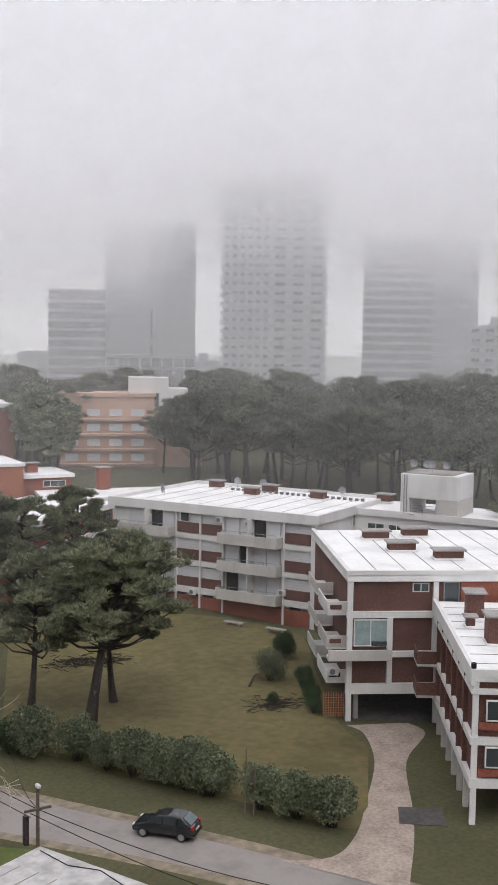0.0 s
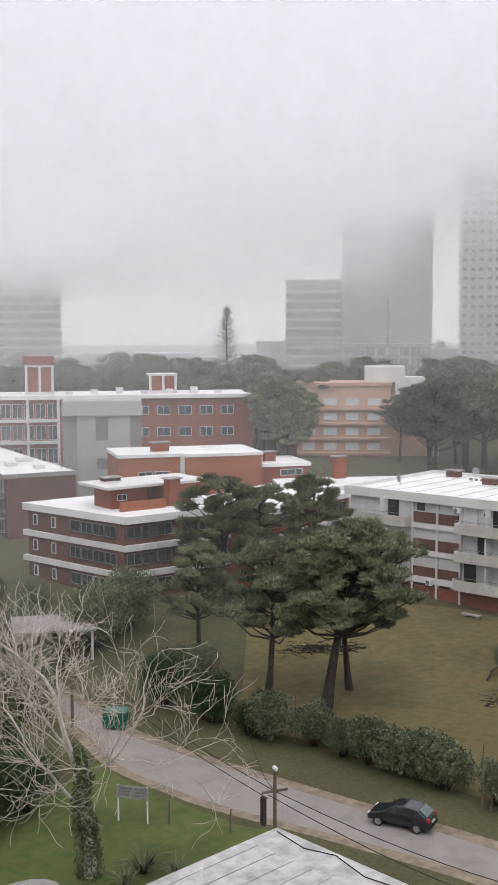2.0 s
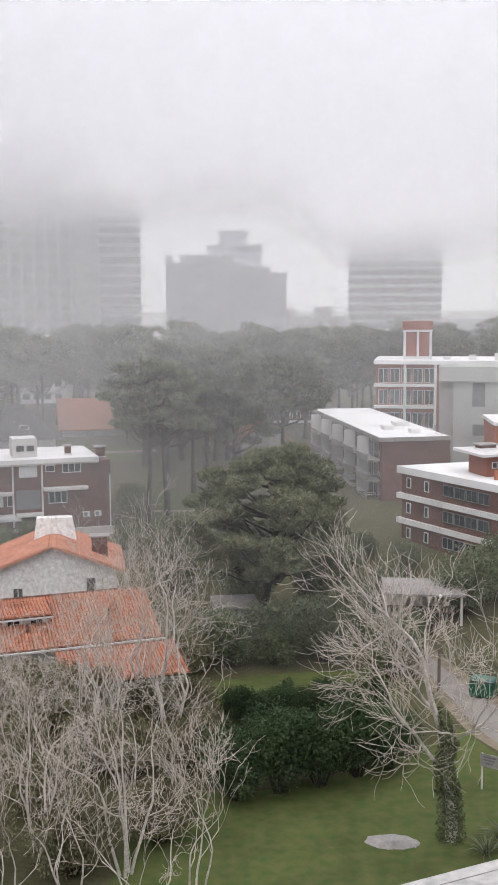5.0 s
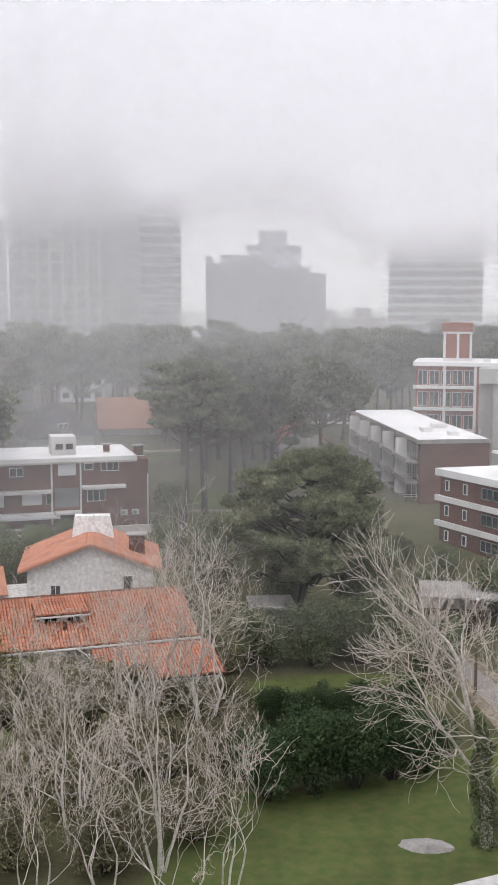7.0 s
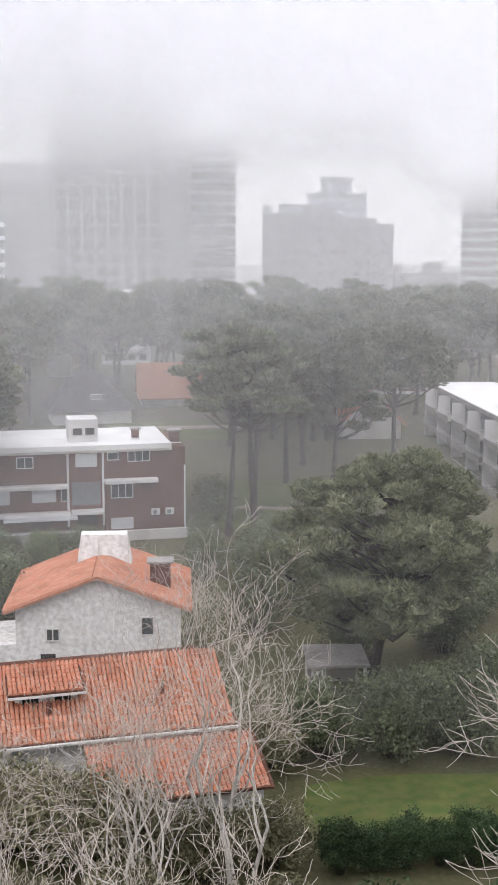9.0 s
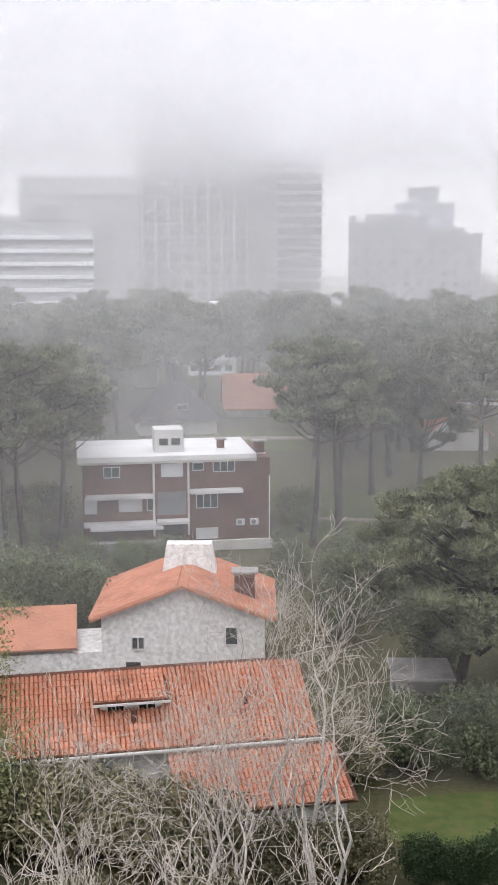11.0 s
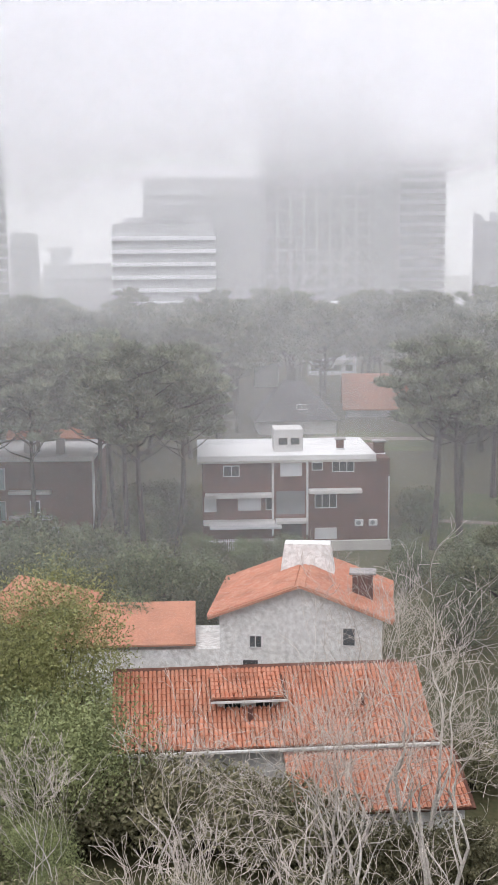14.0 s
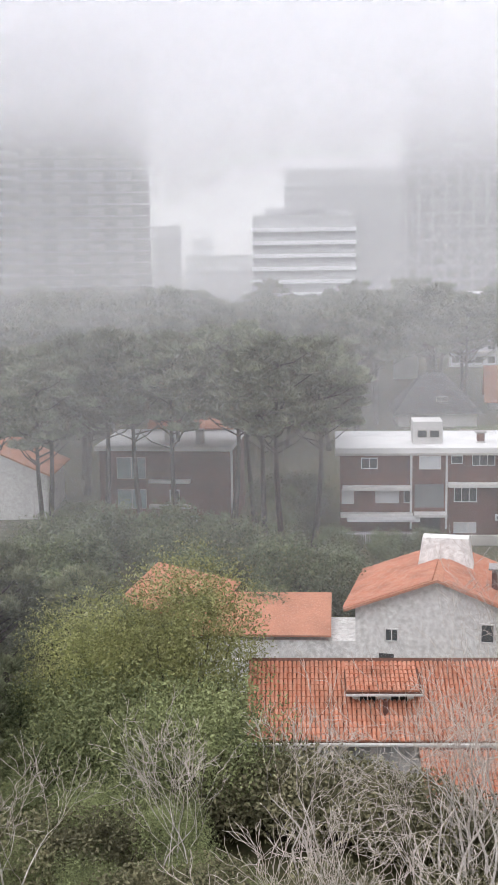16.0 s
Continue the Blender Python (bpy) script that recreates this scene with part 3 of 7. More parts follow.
# mist: the cloud base that swallows the towers, and thin veils between the trees
def mist(name, radius, mat, label, z_top=260.0, z_bottom=-1.0, span=None):
    bm = bmesh.new()
    n = 72
    a0, a1 = span or (0, 360)
    ring = [[bm.verts.new((radius * math.sin(a), 12 + radius * math.cos(a), z)) for z in (z_bottom, z_top)] for a in [radians(a0 + (a1 - a0) * i / n) for i in range(n + 1 if span else n)]]
    for i in range(n):
        a, b = ring[i], ring[(i + 1) % len(ring)]
        bm.faces.new((a[0], b[0], b[1], a[1]))
    return tagged(new(name, mesh_of(bm, name, mat)), label, "mist", kind="stuff")


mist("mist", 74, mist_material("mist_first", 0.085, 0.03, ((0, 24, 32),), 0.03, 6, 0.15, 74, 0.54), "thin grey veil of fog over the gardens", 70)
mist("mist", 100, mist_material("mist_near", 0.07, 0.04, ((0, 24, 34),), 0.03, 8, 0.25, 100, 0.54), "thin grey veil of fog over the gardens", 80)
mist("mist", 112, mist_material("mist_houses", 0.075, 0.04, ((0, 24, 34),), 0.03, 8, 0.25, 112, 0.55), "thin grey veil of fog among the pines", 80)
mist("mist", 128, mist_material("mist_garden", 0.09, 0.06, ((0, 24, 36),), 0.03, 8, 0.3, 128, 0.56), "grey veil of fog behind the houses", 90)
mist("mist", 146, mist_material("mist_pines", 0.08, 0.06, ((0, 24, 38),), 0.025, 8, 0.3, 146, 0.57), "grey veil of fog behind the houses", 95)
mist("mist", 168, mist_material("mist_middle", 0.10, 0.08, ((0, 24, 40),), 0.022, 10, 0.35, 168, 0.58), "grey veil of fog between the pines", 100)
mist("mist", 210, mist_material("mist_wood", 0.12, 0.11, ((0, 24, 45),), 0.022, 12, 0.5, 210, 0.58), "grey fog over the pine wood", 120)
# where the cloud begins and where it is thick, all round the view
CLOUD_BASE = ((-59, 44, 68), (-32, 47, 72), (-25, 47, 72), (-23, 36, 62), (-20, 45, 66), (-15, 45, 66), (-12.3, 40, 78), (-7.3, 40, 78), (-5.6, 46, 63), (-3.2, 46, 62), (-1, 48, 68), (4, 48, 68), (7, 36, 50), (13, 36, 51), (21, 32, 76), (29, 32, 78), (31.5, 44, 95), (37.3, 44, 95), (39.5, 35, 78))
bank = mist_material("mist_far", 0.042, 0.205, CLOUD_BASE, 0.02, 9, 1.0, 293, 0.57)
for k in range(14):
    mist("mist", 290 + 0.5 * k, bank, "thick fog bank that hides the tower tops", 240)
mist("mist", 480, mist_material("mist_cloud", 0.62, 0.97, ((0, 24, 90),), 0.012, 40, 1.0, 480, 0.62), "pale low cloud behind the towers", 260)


# apartment blocks round the lawn
def chimney(m, w=1.5, d=1.1, h=1.1, label="squat brick chimney with a concrete cap on the roof", mat=None):
    ob = thing("chimney", m, label, "chimney", "roof chimneys")
    part("shaft", boxes((-w / 2, w / 2, -d / 2, d / 2, 0, h), bevel=0.03), mat or BRICK_BROWN, ob)
    part("cap", boxes((-w / 2 - 0.22, w / 2 + 0.22, -d / 2 - 0.22, d / 2 + 0.22, h, h + 0.14), bevel=0.03), CONCRETE, ob)
    part("foot", boxes((-w / 2 - 0.12, w / 2 + 0.12, -d / 2 - 0.12, d / 2 + 0.12, 0.0, 0.16), bevel=0.02), WHITE_ROOF, ob)
    return ob


def dish(m, r=0.45):
    ob = thing("satellite_dish", m, "grey satellite dish on a short mast", "satellite dish", "roof dishes")
    bm = bmesh.new()
    rings = []
    for k in range(4):
        q = r * k / 3
        rings.append([bm.verts.new((q * math.cos(a), -0.25 * (q / r) ** 2 * r - 0.1, 0.9 + q * math.sin(a))) for a in [math.pi * i / 6 for i in range(12)]])
    for a, b in zip(rings[1:], rings[2:]):
        for i in range(12):
            bm.faces.new((a[i], a[(i + 1) % 12], b[(i + 1) % 12], b[i]))
    c = bm.verts.new((0, -0.1, 0.9))
    for i in range(12):
        bm.faces.new((c, rings[1][(i + 1) % 12], rings[1][i]))
    bmesh.ops.delete(bm, geom=rings[0], context="VERTS")
    bmesh.ops.solidify(bm, geom=bm.faces[:], thickness=0.02)
    part("reflector", bm, METAL, ob)
    part("mast", add_tube(bmesh.new(), [(0, 0, 0), (0, 0, 0.9)], [0.03, 0.03], 6), METAL, ob)
    part("feed_arm", add_tube(bmesh.new(), [(0, -0.1, 0.5), (0, -0.6, 0.85)], [0.02, 0.02], 4), METAL, ob)
    return ob


def air_conditioner(m, label="white air conditioner unit on the wall"):
    ob = thing("air_conditioner", m, label, "air conditioner", "wall units")
    part("casing", boxes((-0.42, 0.42, -0.32, 0, 0, 0.62), bevel=0.03), WHITE, ob)
    bm = bmesh.new()
    bmesh.ops.create_circle(bm, cap_ends=True, radius=0.23, segments=14, matrix=pose(-0.08, -0.335, 0.31, 90))
    bmesh.ops.solidify(bm, geom=bm.faces[:], thickness=0.015)
    part("fan_grille", bm, TOWER_DARK, ob)
    for x in (-0.36, 0.3):
        part("bracket", boxes((x, x + 0.06, -0.3, 0.0, -0.08, 0.0)), METAL, ob)
    return ob


def roof_seams(parent, w, d, z, n, mat=None):
    """Raised laps of the roof's white membrane."""
    for i in range(1, n):
        x = w * i / n
        part("roof_seam", boxes((x - 0.04, x + 0.04, 0.5, d - 0.5, z, z + 0.025)), mat or CONCRETE, parent)


def red_block():
    m, w = along((53.6, 67.4), (78.0, 54.1))
    d = 20.0
    ob = thing("apartment_block", m, "four-storey brown brick block with white concrete bands on stilts", "apartment block")
    part("wall", boxes((0.25, w, 0.3, d, 2.3, 11.0)), BRICK_BROWN, ob)
    part("roof", boxes((-0.1, w, -0.1, d, 11.0, 11.75), bevel=0.05), WHITE_ROOF, ob, "white roof slab with a deep edge")
    part("roof_edge", boxes((-0.15, w, -0.16, 0.2, 11.55, 11.9), (-0.15, 0.2, 0.2, d, 11.55, 11.9)), WHITE, ob)
    for z0, z1 in ((8.15, 8.65), (5.05, 5.5), (2.15, 2.95)):
        part("floor_band", boxes((-0.05, w, -0.02, 0.35, z0, z1)), WHITE, ob)
    for u, z0, z1 in ((0.0, 0, 11), (3.15, 2.9, 8.2), (6.7, 5.5, 11), (9.6, 0, 2.2)):
        part("column", boxes((u, u + 0.4, -0.06, 0.4, z0, z1)), WHITE, ob)
    part("column", boxes((0.7, 1.05, 0.5, 0.9, 0, 2.2)), CONCRETE, ob)
    part("back_wall", boxes((0.3, w, 9.0, 9.3, 0, 2.3)), BRICK_BROWN, ob, "dark brick wall at the back of the open garage")
    window(ob, pose(0.5, -0.02, 5.95), 2.65, 2.1, glass=PALE_GLASS, mullions=1)
    part("lower_sash", boxes((1.9, 3.1, -0.1, 0.05, 5.98, 6.35), bevel=0.02), GLASS, ob)
    window(ob, pose(5.1, 0.24, 10.15), 1.3, 0.72, mullions=1)
    window(ob, pose(7.55, 0.24, 9.0), 1.25, 1.95, mat=METAL, mullions=0)
    part("panel", boxes((8.9, w, 0.1, 0.3, 8.65, 11.0)), BRICK_RED, ob, "brighter red wall panel")
    part("balcony", boxes((-1.6, 3.3, -1.0, 0.0, 5.05, 5.35), (-1.6, 3.3, -1.02, -0.9, 5.05, 5.9), bevel=0.02), CREAM, ob)
    # boxed balconies stepping along the garden side
    for k, z in enumerate((2.9, 5.6, 8.3)):
        b = part("balcony", boxes((-1.4, 0.2, 1.2, 6.0, z - 0.2, z)), WHITE, ob)
        part("parapet", boxes((-1.45, -1.33, 1.2, 6.0, z, z + 0.9), (-1.4, 0.2, 1.15, 1.27, z, z + 0.9), bevel=0.02), WHITE if k != 1 else CREAM, b)
        # A raised flat panel stands for the recess, its shade in the colour.
        part("recess_panel", boxes((-1.2, -0.3, 1.1, 1.16, z + 0.3, z + 0.65)), DARK if k == 0 else BRICK_BROWN, b)
        c = part("balcony", boxes((-1.2, 0.2, 8.5, 13.5, z - 0.2, z)), WHITE, ob)
        part("parapet", boxes((-1.25, -1.13, 8.5, 13.5, z, z + 0.85), (-1.2, 0.2, 8.45, 8.57, z, z + 0.85), bevel=0.02), CREAM, c)
    bm = bmesh.new()
    for i in range(9):
        add_box(bm, -1.7 + i * 0.2, -1.66 + i * 0.2, 0.5, 0.56, 0.2, 2.2)
        add_box(bm, -1.72, 0.0, 0.55, 0.6, 0.3 + i * 0.2, 0.34 + i * 0.2)
    part("trellis", bm, BRICK_ORANGE, ob, "red-brown lattice screen")
    roof_seams(ob, w, d, 11.75, 12)
    up = m @ pose(0, 0, 11.75)
    for u, v in ((3.0, 15.0), (6.9, 16.5), (4.1, 9.2), (7.2, 5.4)):
        chimney(up @ pose(u + 2.0, v, 0), 2.3, 1.2, 0.75)
    air_conditioner(m @ pose(-0.9, 1.1, 3.4))


def red_wing():
    m, w = along((59.4, 64.1), (48.1, 48.3))
    d = 13.0
    ob = thing("apartment_wing", m, "three-storey brown brick wing with white bands on slim columns", "apartment block")
    part("wall", boxes((0.3, w - 0.3, 0.25, d, 2.5, 9.0)), BRICK_BROWN, ob)
    part("roof", boxes((0.0, w, 0.0, d, 8.95, 9.5), bevel=0.04), WHITE_ROOF, ob)
    part("parapet", boxes((-0.05, w + 0.05, -0.06, 0.2, 8.75, 9.75), (w - 0.2, w + 0.06, 0.2, d, 9.2, 9.75)), WHITE, ob)
    for z0, z1 in ((5.05, 5.5), (2.35, 2.95), (8.2, 8.5)):
        part("floor_band", boxes((0, w, -0.02, 0.3, z0, z1), (w - 0.3, w + 0.02, 0.3, d, z0, z1)), WHITE, ob)
    for i in range(8):
        u = 0.2 + i * (w - 0.6) / 7
        part("column", boxes((u, u + 0.32, 0.1, 0.45, 0, 9.0 if i in (0, 7) else 2.4)), WHITE if i in (0, 7) else CREAM, ob)
        if 0 < i < 7:
            part("fin", boxes((u, u + 0.14, -0.03, 0.3, 2.95, 8.8)), BRICK_BROWN, ob)
    part("column", boxes((w - 0.35, w, d / 2, d / 2 + 0.4, 0, 2.4)), CREAM, ob)
    part("ground_wall", boxes((1.0, w - 1.5, 3.5, 3.7, 0, 2.5)), CONCRETE, ob)
    for z in (3.3, 6.2):
        for v in (0.9, 4.6):
            window(ob, pose(w + 0.0, v, z + 0.35, 0, 0, 90), 2.2, 1.3, glass=GLASS, mullions=1, depth=0.14)
        part("spandrel", boxes((w - 0.1, w + 0.06, 0.5, 3.4, z - 0.2, z + 0.25)), BRICK_RED, ob)
    # pierced balconies near the inner corner
    for z in (3.0, 5.4):
        b = part("balcony", boxes((0.8, 3.2, -1.5, 0.0, z - 0.2, z), bevel=0.02), CREAM, ob)
        bm = boxes((0.8, 3.2, -1.5, -1.42, z + 0.7, z + 0.95), (0.8, 3.2, -1.5, -1.42, z, z + 0.15))
        for i in range(9):
            add_box(bm, 0.8 + i * 0.29, 0.92 + i * 0.29, -1.5, -1.42, z + 0.15, z + 0.7)
        add_box(bm, 0.8, 3.2, -1.5, -1.42, z + 0.38, z + 0.48)
        add_box(bm, 3.12, 3.2, -1.42, 0.0, z, z + 0.95)
        part("pierced_screen", bm, BRICK_BROWN, b, "brown pierced block screen")
        part("door_panel", boxes((1.2, 2.8, 0.12, 0.25, z, z + 2.0)), CREAM, ob)
    roof_seams(ob, w, d, 9.5, 9)
    up = m @ pose(0, 0, 9.5)
    chimney(up @ pose(5.2, 2.3, 0), 1.5, 1.2, 1.9, "tall weathered brick chimney with flaking white patches")
    chimney(up @ pose(8.0, 1.6, 0), 0.7, 0.6, 0.75)
    chimney(up @ pose(12.2, 2.6, 0), 1.6, 1.2, 1.9, "tall weathered brick chimney with flaking white patches")
    tagged(new("floodlight", mesh_of(boxes((-0.15, 0.15, -0.15, 0.15, 0, 0.35), bevel=0.04), "floodlight", BLACK)), "small black floodlight on the roof edge", "lamp").matrix_world = m @ pose(w - 0.2, 0.1, 9.75)
    slab = new("concrete_slab", mesh_of(prism([(44.6, 50.6), (46.9, 48.8), (48.4, 51.0), (46.2, 52.6)], 0.0, 0.06), "concrete_slab", DARK_CONCRETE))
    tagged(slab, "dark concrete slab in the grass", "slab")


def white_block():
    m, w = along((56.8, 114.8), (68.5, 91.6))
    d = 18.5
    ob = thing("apartment_block", m, "white four-storey block with brown brick panels and balconies", "apartment block")
    part("wall", boxes((0.2, w - 0.1, 0.45, d, 0.0, 11.0)), WHITE, ob)
    part("roof", boxes((-0.2, w + 0.2, -0.2, d, 11.0, 11.5), bevel=0.04), WHITE_ROOF, ob)
    part("parapet", boxes((-0.25, w + 0.25, -0.25, 0.1, 10.85, 11.85), (w - 0.1, w + 0.25, 0.1, d, 10.85, 11.85), (-0.25, 0.1, 0.1, d, 10.85, 11.85), (0.1, w - 0.1, d - 0.3, d, 11.0, 11.85)), WHITE, ob)
    part("base_wall", boxes((7.5, w - 0.35, 0.1, 0.44, 0, 1.7)), BRICK_RED, ob, "red brick base")
    part("end_pier", boxes((w - 0.5, w + 0.05, -0.1, 0.5, 0, 10.85)), WHITE, ob)
    for z in (2.0, 5.05, 8.0):
        part("floor_band", boxes((0, w - 0.5, 0.05, 0.5, z, z + (0.7 if z < 3 else 0.55))), WHITE, ob)
        for u0, u1 in ((22.3, 25.3), (8.9, 11.8), (12.1, 14.7)):
            part("panel", boxes((u0, u1, 0.12, 0.46, z + 0.62, z + 1.75)), BRICK_BROWN, ob, "brown brick panel")
            part("shutter", boxes((u0, u1, 0.3, 0.47, z + 1.75, z + 2.9)), SHUTTER, ob, "closed white shutter")
            for q in range(3):
                part("shutter_rib", boxes((u0, u1, 0.285, 0.3, z + 2.0 + q * 0.28, z + 2.03 + q * 0.28)), CREAM, ob)
        for u0, u1 in ((14.9, 22.1), (2.0, 8.7)):
            b = part("balcony", boxes((u0, u1, -1.3, 0.3, z + 0.35, z + 0.6), bevel=0.02), CREAM, ob)
            part("parapet", boxes((u0, u1, -1.32, -1.2, z + 0.1, z + 1.25), (u0, u0 + 0.12, -1.2, 0.2, z + 0.1, z + 1.25), (u1 - 0.12, u1, -1.2, 0.2, z + 0.1, z + 1.25), bevel=0.02), CREAM, b, "stained cream balcony front")
            rail(b, [(u0 + 0.1, -1.26, z + 1.25), (u1 - 0.1, -1.26, z + 1.25)], 0.3, 1, METAL)
            for i in range(4):
                x = u0 + 0.3 + i * (u1 - u0 - 0.6) / 4
                if (i + int(z)) % 4 == 2:
                    # Solid near-black panel in place of the unlit room behind.
                    part("open_door_panel", boxes((x, x + 1.4, 0.3, 0.48, z + 0.65, z + 2.85)), DARK, ob)
                else:
                    part("sliding_shutter", boxes((x, x + 1.55, 0.28, 0.47, z + 0.65, z + 2.85), bevel=0.01), SHUTTER, ob)
            part("divider", boxes(((u0 + u1) / 2 - 0.08, (u0 + u1) / 2 + 0.08, -1.1, 0.4, z + 0.6, z + 2.9)), WHITE, b)
    for u in (11.85, 14.75, 22.15, 8.72):
        part("pier", boxes((u, u + 0.2, -0.02, 0.46, 0.0, 10.9)), WHITE, ob)
    for u in (9.0, 10.4, 12.3, 15.2, 17.0, 20.0, 23.0):
        # Near-black strips stand for the shaded gap above the brick base.
        part("gap_strip", boxes((u, u + 1.1, 0.08, 0.5, 1.72, 1.98)), DARK, ob)
    window(ob, pose(9.3, 0.15, 9.8), 1.2, 1.05, glass=GLASS, mullions=0)
    for i in range(3):
        part("side_balcony", boxes((w + 0.1, w + 1.6, 2.0, 7.5, 2.6 + 2.95 * i, 2.85 + 2.95 * i), (w + 1.5, w + 1.6, 2.0, 7.5, 2.85 + 2.95 * i, 3.7 + 2.95 * i), bevel=0.02), WHITE, ob)
        window(ob, pose(w - 0.05, 9.0, 3.6 + 2.95 * i, 0, 0, 90), 2.4, 1.4, mullions=2)
        window(ob, pose(w - 0.05, 13.0, 3.6 + 2.95 * i, 0, 0, 90), 3.0, 1.4, mullions=3)
    # long back wing, running behind the brown block
    part("wing", boxes((w - 1.0, w + 34, d - 9, d - 0.2, 0, 10.9)), WHITE, ob)
    part("wing_roof", boxes((w + 0.3, w + 34, d - 9.3, d, 10.95, 11.35), bevel=0.03), WHITE_ROOF, ob)
    part("wing_parapet", boxes((w + 0.3, w + 34, d - 9.35, d - 9.1, 10.9, 11.6)), WHITE, ob)
    for i in range(6):
        window(ob, pose(w + 1.5 + i * 2.4, d - 9.02, 8.8), 2.0, 1.3, mullions=1)
    roof_seams(ob, w, d, 11.5, 10)
    up = m @ pose(0, 0, 11.5)
    for u, v in ((4.5, 15.5), (11.5, 12.0), (12.0, 15.5), (19.5, 13.5), (26.5, 16.5)):
        chimney(up @ pose(u, v, 0 if u < 26 else -0.1), 1.7, 1.0, 0.9)
    bm = bmesh.new()
    for i in range(24):
        add_box(bm, 7 + i * 0.75, 7.32 + i * 0.75, 14.8, 15.1, 11.5, 11.78)
    part("roof_vents", bm, TOWER_DARK, ob)
    for u, v in ((6.5, 17.2), (10.0, 17.4), (21.0, 16.6)):
        dish(up @ pose(u, v, 0, 0, 0, 30))
    dish(up @ pose(3.2, 6.0, 0, 0, 0, -40), 0.6)
    for u, z in ((5.2, 9.5), (14.5, 10.1), (18.1, 10.0), (22.2, 3.1), (14.6, 2.5), (11.2, 1.9)):
        air_conditioner(m @ pose(u, 0.05 if z > 3 else -0.05, z))
    # stair tower and tank room
    t = thing("roof_tower", up @ pose(w + 5.2, 9.6, -0.1), "white concrete lift and tank tower on the roof", "tower")
    part("tank_room", boxes((0, 6.4, 0, 5, 1.7, 4.3), bevel=0.05), WHITE, t)
    part("leg", boxes((0, 1.0, 0, 5, 0, 1.7)), WHITE, t)
    part("leg", boxes((4.0, 6.4, 0, 5, 0, 1.7)), CREAM, t)
    part("lid", boxes((0.3, 5.6, 0.3, 4.6, 4.3, 4.42)), CONCRETE, t)
    rail(t, [(1.2, -0.1, 0.0), (4.0, -0.1, 0.0)], 1.0, 3, METAL)
    add = bmesh.new()
    for x in (0.45, 0.75):
        add_tube(add, [(x, -0.1, 4.2), (x, -0.12, 0.2), (x + 1.0, -0.6, 0.05)], [0.05] * 3, 5)
    part("pipe", add, METAL, t)
    for u in (0.9, 2.4, 3.0, 4.6):
        dish(up @ pose(w + 5.2 + u, 11.0, 4.32, 0, 0, 20), 0.42)


red_block()
red_wing()
white_block()


